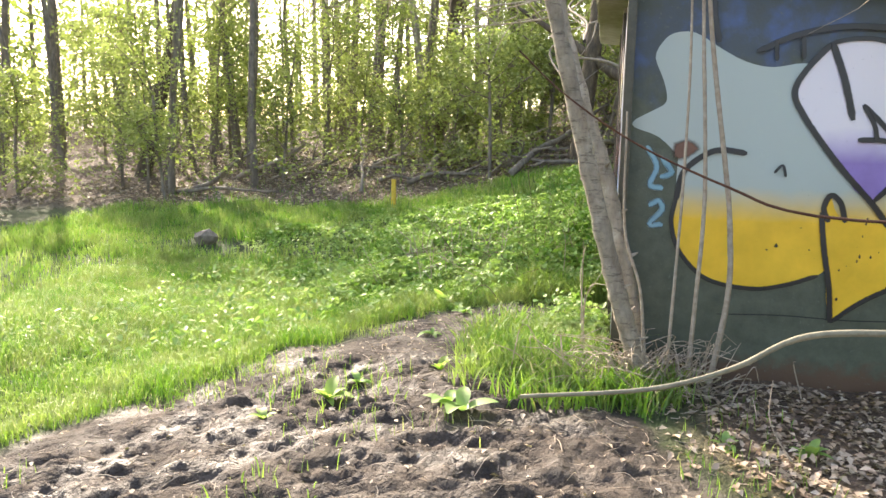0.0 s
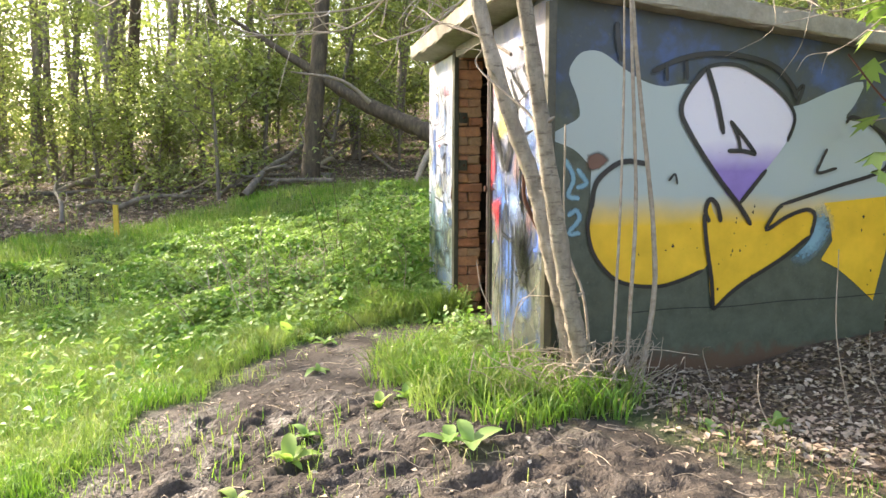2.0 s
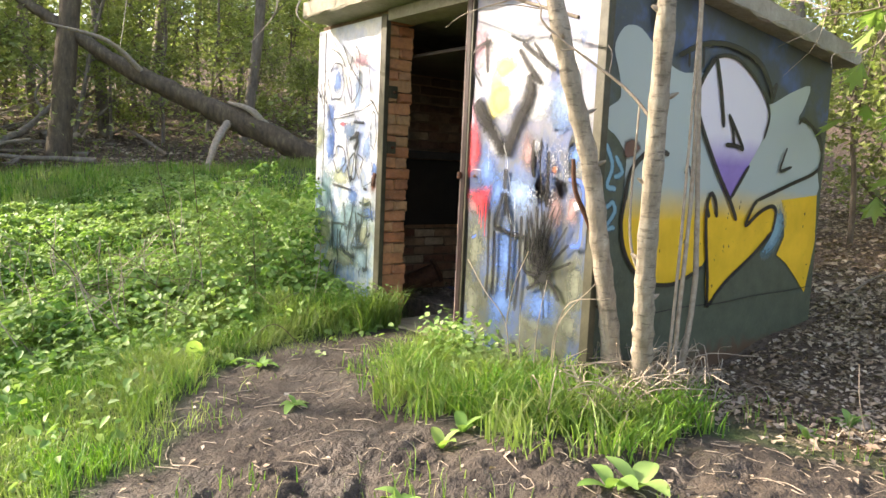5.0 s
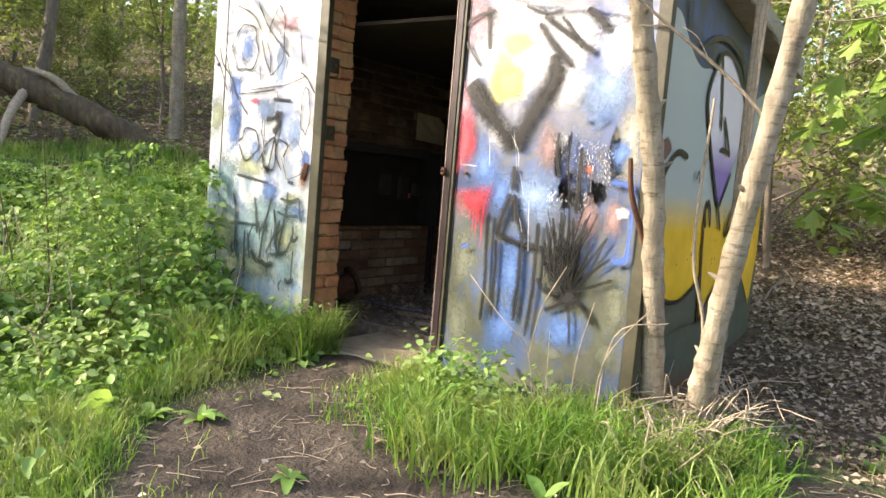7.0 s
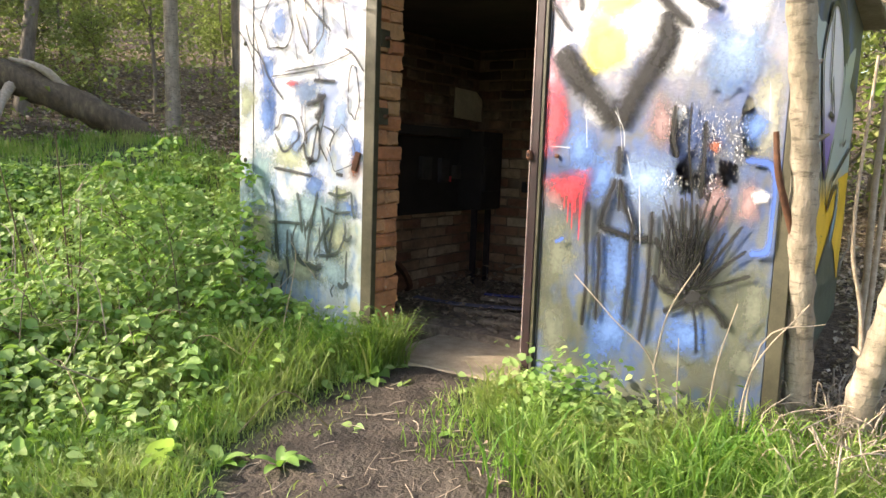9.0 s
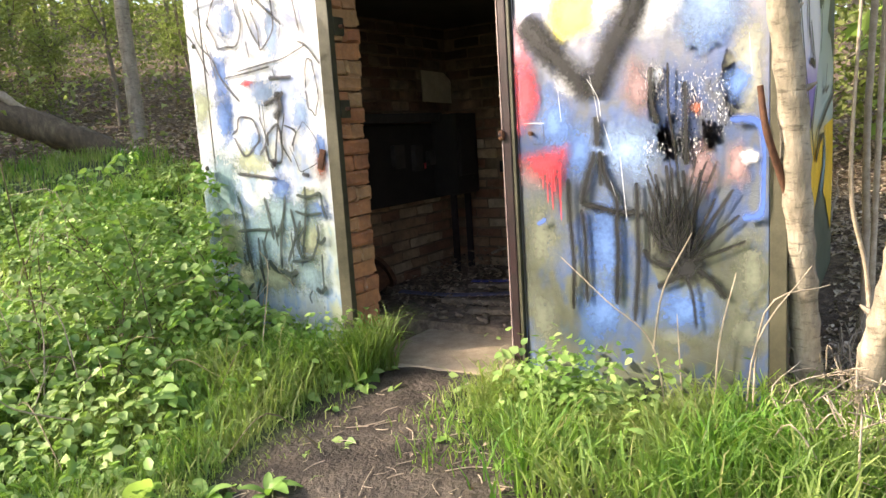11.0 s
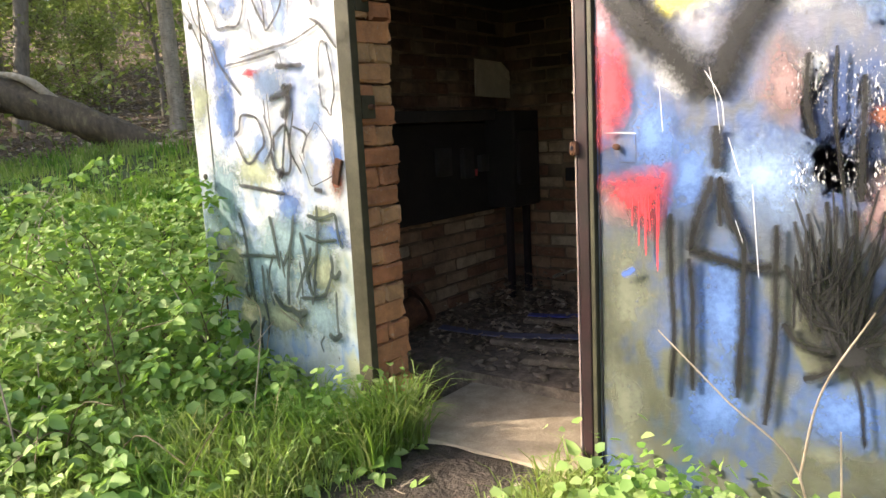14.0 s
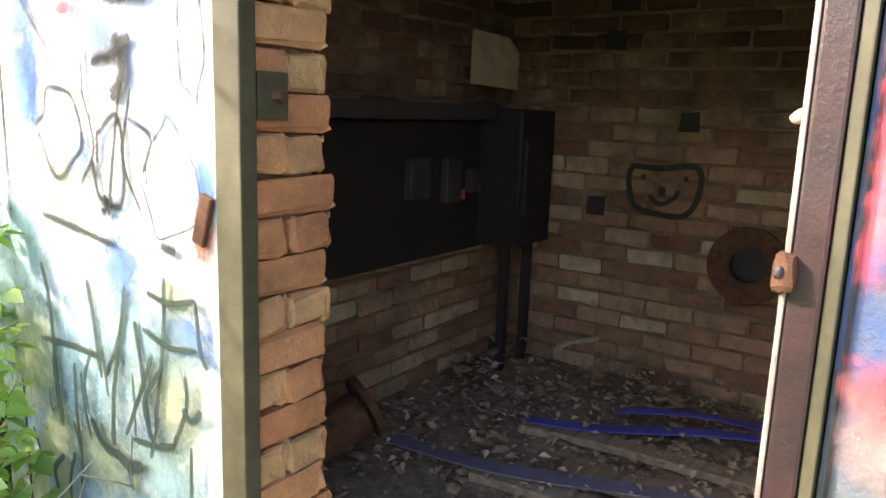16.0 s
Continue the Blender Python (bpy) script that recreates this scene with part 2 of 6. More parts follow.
M = {
    "earth": ground_material(),
    "wall": wall_paint(),
    "sheet": sheet_paint("sprayed_steel_blue",
                         ((0.36, (0.13, 0.17, 0.3)), (0.46, (0.26, 0.27, 0.32)), (0.52, (0.28, 0.27, 0.32)), (0.6, (0.08, 0.13, 0.3)), (0.7, (0.2, 0.15, 0.19))),
                         ((0.36, (0.035, 0.07, 0.2)), (0.45, (0.065, 0.105, 0.23)), (0.53, (0.09, 0.1, 0.12)), (0.6, (0.045, 0.08, 0.2)), (0.7, (0.11, 0.085, 0.09))),
                         ((0.36, (0.05, 0.09, 0.13)), (0.43, (0.085, 0.09, 0.06)), (0.51, (0.11, 0.12, 0.08)), (0.58, (0.055, 0.095, 0.2)), (0.68, (0.13, 0.14, 0.115)))),
    # white paint of the left sheet, its top band whitened for the glare
    "pale_sheet": sheet_paint("sprayed_steel_white_glare",
                              ((0.36, (0.56, 0.6, 0.76)), (0.46, (0.78, 0.78, 0.8)), (0.52, (0.8, 0.8, 0.8)), (0.6, (0.6, 0.65, 0.8)), (0.7, (0.7, 0.67, 0.72))),
                              ((0.36, (0.42, 0.5, 0.72)), (0.45, (0.72, 0.74, 0.78)), (0.53, (0.78, 0.78, 0.78)), (0.6, (0.46, 0.56, 0.74)), (0.7, (0.6, 0.62, 0.5))),
                              ((0.36, (0.2, 0.33, 0.42)), (0.43, (0.36, 0.42, 0.34)), (0.51, (0.42, 0.5, 0.5)), (0.58, (0.24, 0.36, 0.5)), (0.68, (0.42, 0.46, 0.3)))),
    "steel_edge": simple("olive_steel", (0.045, 0.041, 0.024), (0.085, 0.078, 0.047), 20, 0.5, 0.0, 0.2),
    "dark_steel": simple("dark_steel", (0.012, 0.009, 0.012), (0.035, 0.02, 0.024), 25, 0.6, 0.0, 0.3),
    "post_steel": simple("post_steel", (0.2, 0.13, 0.12), (0.42, 0.33, 0.3), 18, 0.5, 0.0, 0.5),
    "maroon_steel": simple("maroon_steel", (0.014, 0.009, 0.01), (0.04, 0.014, 0.017), 14, 0.45, 0.0, 0.4),
    "rust": simple("rust", (0.06, 0.025, 0.015), (0.16, 0.07, 0.035), 30, 0.85, 0.2, 0.6),
    "old_iron": simple("old_iron", (0.03, 0.018, 0.014), (0.1, 0.06, 0.045), 30, 0.7, 0.2, 0.5),
    "concrete": simple("weathered_concrete", (0.26, 0.23, 0.17), (0.42, 0.38, 0.29), 6, 0.9, 0, 0.5, 0.01),
    "slab": simple("threshold_concrete", (0.32, 0.25, 0.165), (0.54, 0.44, 0.31), 11, 0.9, 0, 0.5, 0.008),
    "mortar": simple("mortar", (0.15, 0.09, 0.055), (0.3, 0.2, 0.13), 18, 0.95, 0, 0.7, 0.008),
    "inner_mortar": simple("sooty_mortar", (0.1, 0.065, 0.042), (0.26, 0.18, 0.12), 8, 0.95, 0, 0.7, 0.006),
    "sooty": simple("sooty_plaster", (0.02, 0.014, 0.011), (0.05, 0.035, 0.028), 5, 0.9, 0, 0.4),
    "jamb_brick": brick_material("jamb_brick", ((0.0, (0.46, 0.19, 0.085)), (0.5, (0.54, 0.25, 0.115)), (1.0, (0.48, 0.29, 0.14))), 0.4),
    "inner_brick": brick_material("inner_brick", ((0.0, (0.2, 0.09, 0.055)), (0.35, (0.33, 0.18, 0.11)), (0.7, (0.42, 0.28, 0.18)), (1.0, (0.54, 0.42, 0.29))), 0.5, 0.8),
    "birch": bark_material("pale_bark", (0.2, 0.16, 0.118), (0.37, 0.315, 0.24), (0.54, 0.485, 0.395)),
    "bark": bark_material("brown_bark", (0.09, 0.072, 0.052), (0.2, 0.165, 0.125), (0.32, 0.27, 0.2), False),
    "moss_bark": bark_material("mossy_bark", (0.04, 0.028, 0.017), (0.11, 0.08, 0.048), (0.2, 0.165, 0.085), False),
    "branch": simple("grey_green_branch", (0.14, 0.125, 0.08), (0.3, 0.265, 0.17), 24, 0.8),
    "cane": simple("bramble_cane", (0.12, 0.1, 0.05), (0.2, 0.15, 0.08), 30, 0.7),
    "twig": simple("dry_twig", (0.26, 0.2, 0.14), (0.5, 0.42, 0.32), 30, 0.8),
    "grass": leaf_material("grass", ((0.0, (0.05, 0.16, 0.015)), (0.5, (0.1, 0.27, 0.025)), (0.88, (0.19, 0.37, 0.04)), (1.0, (0.42, 0.38, 0.17))), 0.45),
    "herb": leaf_material("herb_leaf", ((0.0, (0.06, 0.16, 0.025)), (0.4, (0.15, 0.32, 0.05)), (0.75, (0.26, 0.43, 0.09)), (1.0, (0.42, 0.52, 0.2))), 0.42),
    "tree_leaf": leaf_material("tree_leaf", ((0.0, (0.17, 0.2, 0.06)), (0.6, (0.3, 0.33, 0.1)), (1.0, (0.44, 0.46, 0.2))), 0.5),
    # leaf colour lightened in place of the sun on the maple
    "maple_leaf": leaf_material("maple_leaf", ((0.0, (0.25, 0.4, 0.08)), (1.0, (0.42, 0.55, 0.16))), 0.55),
    "dead_leaf": leaf_material("dead_leaf", ((0.0, (0.1, 0.06, 0.035)), (0.45, (0.28, 0.185, 0.12)), (0.8, (0.4, 0.29, 0.2)), (1.0, (0.58, 0.48, 0.37))), 0.12, 0.7),
    "yellow": simple("yellow_post", (0.6, 0.38, 0.03), (0.75, 0.5, 0.06), 20, 0.6),
    "paper": simple("old_paper", (0.42, 0.36, 0.25), (0.55, 0.48, 0.35), 12, 0.9),
    "board": simple("dark_board", (0.012, 0.01, 0.01), (0.028, 0.022, 0.022), 8, 0.7),
    "ledge": simple("grey_ledge", (0.03, 0.026, 0.026), (0.065, 0.058, 0.056), 14, 0.7),
    "plank": simple("old_plank", (0.17, 0.125, 0.09), (0.36, 0.28, 0.2), 9, 0.9, 0, 0.4, 0.004, (0.3, 3, 3)),
    "blue_plastic": simple("blue_plastic", (0.04, 0.045, 0.3), (0.08, 0.09, 0.45), 10, 0.4),
    "violet_plastic": simple("faded_plastic", (0.1, 0.095, 0.16), (0.18, 0.17, 0.26), 10, 0.5),
    "rubble": simple("rubble", (0.09, 0.065, 0.045), (0.4, 0.31, 0.23), 20, 0.95, 0, 0.8, 0.01),
}


# ---- mesh helpers ----
def mesh_object(name, bm, material, smooth=False):
    me = bpy.data.meshes.new(name)
    bm.to_mesh(me)
    bm.free()
    if smooth:
        me.polygons.foreach_set("use_smooth", [True] * len(me.polygons))
    if material:
        me.materials.append(material)
    return new(name, me)


def part(name, bm, material, parent, label="", smooth=False):
    ob = mesh_object(name, bm, material, smooth)
    ob.parent = parent
    if label:
        tagged(ob, label)
    return ob


def thing(name, label, category, group="", kind="", at=(0, 0, 0)):
    ob = new(name)
    ob.location = at
    ob.empty_display_size = 0.1
    return tagged(ob, label, category, group, kind)


def array_mesh(name, verts, faces, material, uvs=None, smooth=False):
    """A mesh object from numpy arrays; every face has the same number of corners."""
    me = bpy.data.meshes.new(name)
    n, k = faces.shape
    me.vertices.add(len(verts))
    me.vertices.foreach_set("co", np.ascontiguousarray(verts, dtype=np.float32).ravel())
    me.loops.add(n * k)
    me.loops.foreach_set("vertex_index", np.ascontiguousarray(faces, dtype=np.int32).ravel())
    me.polygons.add(n)
    me.polygons.foreach_set("loop_start", np.arange(0, n * k, k, dtype=np.int32))
    if smooth:
        me.polygons.foreach_set("use_smooth", np.ones(n, dtype=bool))
    if uvs is not None:
        layer = me.uv_layers.new(name="uv")
        layer.data.foreach_set("uv", np.ascontiguousarray(uvs[faces.ravel()], dtype=np.float32).ravel())
    me.update(calc_edges=True)
    me.validate()
    me.materials.append(material)
    return new(name, me)


def box(lo, hi, bevel=0.0, rough=0.0, seed=0):
    bm = bmesh.new()
    bmesh.ops.create_cube(bm, size=1)
    c, s = [(a + b) / 2 for a, b in zip(lo, hi)], [b - a for a, b in zip(lo, hi)]
    bmesh.ops.transform(bm, matrix=Matrix.Translation(c) @ Matrix.Diagonal((*s, 1)), verts=bm.verts)
    if bevel:
        bmesh.ops.bevel(bm, geom=bm.edges[:], offset=bevel, segments=2, affect="EDGES", profile=0.6)
    if rough:
        r = random.Random(seed)
        for v in bm.verts:
            v.co += Vector((r.uniform(-1, 1), r.uniform(-1, 1), r.uniform(-1, 1))) * rough
    return bm


def smooth_line(points, steps):
    """Catmull-Rom line through the points."""
    p = [np.array(q, float) for q in points]
    p = [2 * p[0] - p[1]] + p + [2 * p[-1] - p[-2]]
    out = []
    for i in range(1, len(p) - 2):
        for k in range(steps):
            t = k / steps
            out.append(0.5 * (2 * p[i] + (p[i + 1] - p[i - 1]) * t + (2 * p[i - 1] - 5 * p[i] + 4 * p[i + 1] - p[i + 2]) * t * t + (3 * p[i] - p[i - 1] - 3 * p[i + 1] + p[i + 2]) * t ** 3))
    out.append(p[-2])
    return out


def tube_arrays(points, radii, sides=8, knobs=0.0, seed=0):
    """A tapered tube along a line: vertex and quad arrays."""
    r = np.random.default_rng(seed)
    pts = np.array(points, float)
    d = np.gradient(pts, axis=0)
    d /= np.linalg.norm(d, axis=1)[:, None] + 1e-9
    ref = np.where(np.abs(d[:, 2:3]) > 0.9, np.array([[1.0, 0, 0]]), np.array([[0, 0, 1.0]]))
    a = np.cross(d, ref)
    a /= np.linalg.norm(a, axis=1)[:, None] + 1e-9
    b = np.cross(d, a)
    ang = np.linspace(0, 2 * np.pi, sides, endpoint=False)
    rad = np.array(radii, float)[:, None] * (1 + knobs * r.uniform(-1, 1, (len(pts), sides)))
    v = pts[:, None, :] + rad[..., None] * (np.cos(ang)[None, :, None] * a[:, None, :] + np.sin(ang)[None, :, None] * b[:, None, :])
    v = v.reshape(-1, 3)
    i, j = np.meshgrid(np.arange(len(pts) - 1), np.arange(sides), indexing="ij")
    f = np.stack([i * sides + j, i * sides + (j + 1) % sides, (i + 1) * sides + (j + 1) % sides, (i + 1) * sides + j], -1).reshape(-1, 4)
    return v, f


def join(pieces):
    vs, fs, k = [], [], 0
    for v, f in pieces:
        vs.append(v)
        fs.append(f + k)
        k += len(v)
    return np.concatenate(vs), np.concatenate(fs)


def tube(name, points, radii, material, parent=None, sides=8, steps=5, knobs=0.0, seed=0, label=""):
    line = smooth_line(points, steps)
    k = np.interp(np.linspace(0, 1, len(line)), np.linspace(0, 1, len(radii)), radii)
    v, f = tube_arrays(line, k, sides, knobs, seed)
    ob = array_mesh(name, v, f, material, smooth=True)
    if parent:
        ob.parent = parent
    if label:
        tagged(ob, label)
    return ob


def lattice(x, y, scale, seed):
    """Smooth value noise, -1 to 1."""
    x, y = np.asarray(x) * scale, np.asarray(y) * scale
    i, j = np.floor(x).astype(np.int64), np.floor(y).astype(np.int64)
    u, v = x - i, y - j
    u, v = u * u * (3 - 2 * u), v * v * (3 - 2 * v)

    def h(a, b):
        n = (a * 374761393 + b * 668265263 + seed * 1442695041) & 0x7FFFFFFF
        n = ((n ^ (n >> 13)) * 1274126177) & 0x7FFFFFFF
        return ((n ^ (n >> 16)) & 0xFFFF) / 32767.5 - 1

    return (h(i, j) * (1 - u) + h(i + 1, j) * u) * (1 - v) + (h(i, j + 1) * (1 - u) + h(i + 1, j + 1) * u) * v


def step(x, a, b):
    t = np.clip((np.asarray(x, float) - a) / (b - a), 0, 1)
    return t * t * (3 - 2 * t)


# ---- the lie of the land ----
PATH = [(0.1, 5.72, 0.26), (-0.35, 5.62, 0.33), (-0.9, 5.25, 0.47), (-1.2, 4.8, 0.6), (-1.4, 4.2, 0.78), (-1.4, 3.4, 1.1), (-1.1, 2.5, 1.65), (-0.6, 0.5, 2.3), (-0.5, -3, 2.4)]


def path_depth(x, y):
    """Above 0 on the trodden mud, below 0 off it (about metres)."""
    best = np.full(np.shape(x), -99.0)
    for (ax, ay, aw), (bx, by, bw) in zip(PATH, PATH[1:]):
        dx, dy = bx - ax, by - ay
        t = np.clip(((x - ax) * dx + (y - ay) * dy) / (dx * dx + dy * dy), 0, 1)
        best = np.maximum(best, aw + t * (bw - aw) - np.hypot(x - ax - t * dx, y - ay - t * dy))
    return best + 0.12 * lattice(x, y, 2.3, 3) + 0.06 * lattice(x, y, 6.0, 4)


def mud(x, y):
    return step(path_depth(x, y), -0.06, 0.1) * (1 - litter(x, y))


def litter(x, y):
    """Leaf litter: beside the painted wall, on the slope behind and under the wood."""
    a = step(x + 0.35 * (y - 3.2) * (y < 3.2) + 0.2 * lattice(x, y, 1.7, 9), 0.25, 0.75) * step(-y, -4.35, -4.2)
    b = step(x, 2.3, 3.0)
    c = step(y + 0.5 * x * (x > -2) - 0.12 * x * (x <= -2) + 0.8 * lattice(x, y, 0.6, 5), 12.4, 13.8)
    d = step(-x - 0.25 * (y - 8) + 0.5 * lattice(x, y, 0.8, 6), 9.5, 11)
    return np.clip(a + b + c + d, 0, 1)


def height(x, y):
    x, y = np.asarray(x, float), np.asarray(y, float)
    z = 0.24 + 0.125 * np.clip(x + 0.7, -2.6, 0) + 0.015 * np.clip(x + 3.3, -8, 0) * 0.5
    z = z + 0.13 * np.clip(x - 1.0, 0, 40) * step(x, 1.0, 2.2) + 0.02 * np.clip(x - 5, 0, 30)
    far = np.clip(y - 7.6, 0, 40)
    slope = np.interp(np.clip(x, -9, 2), [-9, -4, 0, 2], [0.085, 0.11, 0.165, 0.17])
    z = z + slope * far * step(far, 0, 1.6) + 0.06 * lattice(x, y, 0.45, 1) * step(np.hypot(x, y - 5.6), 1.5, 5)
    z = z + 0.28 * step(y, 7.7, 9.4) * step(x, -0.9, 0.9) * step(-y, -14, -11)
    rough = 0.030 * lattice(x, y, 3.1, 2) + 0.02 * lattice(x, y, 7.5, 12)
    ruts = 0.045 * (0.45 - np.abs(lattice(x * 3.2 + y * 2.4, y * 8.5 - x * 4.2, 1, 7))) + 0.035 * (0.4 - np.abs(lattice(x * 7 + 3 * y, y * 14 - 4 * x, 1, 8))) + 0.016 * lattice(x, y, 26, 28)
    m = step(path_depth(x, y), 0.0, 0.5) * step(-y, -4.9, -4.2)
    z = z + rough * 0.5 + m * ruts
    z = z + 0.035 * np.exp(-((x + 0.05) / 0.35) ** 2 - ((y - 5.55) / 0.5) ** 2)
    inside = (x > 0.10) & (x < 2.46) & (y > 4.27) & (y < 7.02)
    return np.where(inside, np.minimum(z, 0.12), z)


def build_ground():
    xs = np.concatenate([-np.geomspace(400, 9.3, 30), np.arange(-9, -4.2, 0.2), np.arange(-4.2, -3.3, 0.1), np.arange(-3.3, 0.9, 0.021), np.arange(0.9, 2.6, 0.06), np.arange(2.6, 9, 0.2), np.geomspace(9.3, 400, 30)])
    ys = np.concatenate([-np.geomspace(400, 4.4, 24), np.arange(-4, 1.4, 0.3), np.arange(1.4, 5.0, 0.021), np.arange(5.0, 7.5, 0.055), np.arange(7.5, 24, 0.2), np.geomspace(24.3, 400, 30)])
    gx, gy = np.meshgrid(xs, ys, indexing="ij")
    z = height(gx, gy)
    v = np.stack([gx, gy, z], -1).reshape(-1, 3)
    i, j = np.meshgrid(np.arange(len(xs) - 1), np.arange(len(ys) - 1), indexing="ij")
    n = len(ys)
    f = np.stack([i * n + j, (i + 1) * n + j, (i + 1) * n + j + 1, i * n + j + 1], -1).reshape(-1, 4)
    ob = array_mesh("ground", v, f, M["earth"], smooth=True)
    for name, fn in (("mud", mud), ("litter", litter)):
        a = ob.data.attributes.new(name, "FLOAT", "POINT")
        a.data.foreach_set("value", fn(v[:, 0], v[:, 1]).astype(np.float32))
    tagged(ob, "trodden muddy earth between grass and brown leaf litter", "ground", kind="structure")


build_ground()

# ---- the shed: front at x 0.08, painted side at y 4.22 ----
X0, X1, Y0, Y1, TOP, FLOOR = 0.09, 2.50, 4.22, 7.06, 2.40, 0.33
FRONT = 0.08      # the steel panels stand at this x


def roof_z(x):
    return 2.445 - 0.1 * x


def wall(name, lo, hi, label, mat):
    """A wall whose top follows the sloping roof."""
    bm = box(lo, hi)
    for v in bm.verts:
        if v.co.z > 1.5:
            v.co.z = roof_z(v.co.x) - 0.002
    return tagged(mesh_object(name, bm, mat), label, "wall", kind="structure")


wall_south = wall("wall_south", (X0, Y0, 0.0), (X1, Y0 + 0.22, TOP), "rendered shed wall painted olive and blue with graffiti", M["wall"])
wall_north = wall("wall_north", (0.25, Y1 - 0.21, 0.0), (X1, Y1, TOP), "sooty brick side wall of the shed", M["inner_mortar"])
wall_east = wall("wall_east", (X1 - 0.22, Y0 + 0.223, 0.0), (X1 - 0.003, Y1 - 0.213, TOP), "smoke-stained brick back wall of the shed", M["inner_mortar"])
pier = wall("wall_pier", (X0 + 0.004, 6.098, 0.0), (0.247, Y1, TOP), "brick pier beside the shed's doorway", M["mortar"])
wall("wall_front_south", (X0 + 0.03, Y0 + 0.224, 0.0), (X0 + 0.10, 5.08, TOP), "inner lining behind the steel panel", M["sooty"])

# roof slab
bm = box((-0.13, 4.09, 0), (2.62, 6.98, 0.12), 0.012)
bmesh.ops.subdivide_edges(bm, edges=[e for e in bm.edges if e.calc_length() > 1], cuts=24, use_grid_fill=True)
r = random.Random(4)
for v in bm.verts:
    v.co.z += roof_z(v.co.x) + r.uniform(-0.006, 0.006)
    v.co.y += r.uniform(-0.006, 0.006)
    v.co.x += r.uniform(-0.005, 0.005)
tagged(mesh_object("roof", bm, M["concrete"]), "weathered sloping concrete roof slab of the shed", "roof", kind="structure")
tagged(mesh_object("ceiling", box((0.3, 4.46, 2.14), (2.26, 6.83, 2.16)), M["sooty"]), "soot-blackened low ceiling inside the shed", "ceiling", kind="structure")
tagged(mesh_object("lintel", box((0.05, 5.14, 2.352), (0.25, 6.06, 2.43), 0.004), M["concrete"]), "pale lintel strip above the doorway", "lintel", kind="structure")
tagged(mesh_object("floor", box((0.66, 4.45, 0.05), (2.27, 6.84, FLOOR)), M["rubble"]), "dirt-covered floor inside the shed", "floor", kind="structure")
tagged(mesh_object("threshold", box((0.07, 5.0, 0.05), (0.82, 6.05, 0.285), 0.03, 0.004, 3), M["slab"]), "sandy worn concrete doorstep slab", "threshold", kind="structure")


def steel_panel(y0, y1, label, edge, seam=None):
    paint = M["pale_sheet"] if seam else M["sheet"]
    t = thing("steel_panel", label, "panel", "sprayed steel panels", at=(FRONT, (y0 + y1) / 2, 0.26))
    off = Vector((0, -(y0 + y1) / 2, -0.26))

    def shifted(bm):
        bmesh.ops.translate(bm, vec=off, verts=bm.verts)
        return bm

    if seam:
        part("sheet", shifted(box((-0.012, y0, 0.26), (0.02, seam - 0.004, 2.40), 0.003)), paint, t)
        part("hinge_strip", shifted(box((-0.009, seam + 0.004, 0.26), (0.022, y1, 2.40), 0.003)), paint, t)
        part("seam", shifted(box((-0.013, seam - 0.006, 0.28), (-0.0095, seam + 0.005, 2.38))), M["dark_steel"], t)
        for z in (0.8, 1.25, 1.9):
            bm = bmesh.new()
            bmesh.ops.create_uvsphere(bm, u_segments=10, v_segments=6, radius=0.014)
            bmesh.ops.transform(bm, matrix=pose(-0.01, seam + 0.07, z) @ Matrix.Diagonal((0.6, 1, 1, 1)), verts=bm.verts)
            part("rivet", shifted(bm), M["steel_edge"], t, smooth=True)
    else:
        part("sheet", shifted(box((-0.012, y0, 0.26), (0.02, y1, 2.40), 0.003)), paint, t)
    part("edge_post", shifted(box((edge[4], edge[0], 0.2), (edge[5], edge[1], 2.40), 0.004)), edge[2], t, edge[3])
    return t


left_panel = steel_panel(6.129, 7.085, "sprayed steel panel beside the doorway, branch shadows painted on it as lines", (6.058, 6.127, M["steel_edge"], "olive steel edge post", -0.04, -0.002), 6.965)
right_panel = steel_panel(4.19, 5.135, "graffiti-covered steel door panel, blue, red and black", (5.152, 5.186, M["maroon_steel"], "dark maroon steel edge", -0.034, 0.04))
mid_y = right_panel.location.y
part("corner_post", box((-0.02, 4.132 - mid_y, -0.2), (0.028, 4.187 - mid_y, 2.12), 0.003), M["steel_edge"], right_panel)
part("olive_strip", box((-0.030, 5.137 - mid_y, -0.06), (0.03, 5.151 - mid_y, 2.14), 0.002), M["steel_edge"], right_panel)
# sunlit edge of the post, put in as a paler strip
part("worn_edge", box((-0.036, 5.187 - mid_y, -0.06), (-0.02, 5.193 - mid_y, 2.14), 0.002), M["post_steel"], right_panel, "pale strip for the sunlit edge")


# ---- bricks ----
def brick_mesh(name, l, w, h, mat, seed, n=0.005):
    me = mesh_object(name, box((-l / 2, -w / 2, -h / 2), (l / 2, w / 2, h / 2), 0.011, n, seed), mat)
    data = me.data
    bpy.data.objects.remove(me)
    return data


def lay(meshes, at, turn, parent, r, jitter=0.004):
    ob = new("brick", r.choice(meshes))
    ob.matrix_world = Matrix.Translation(at) @ pose(r.uniform(-jitter, jitter), r.uniform(-jitter, jitter), r.uniform(-jitter, jitter), r.uniform(-1, 1), r.uniform(-1, 1), turn + r.uniform(-1, 1))
    ob.parent = parent
    return ob


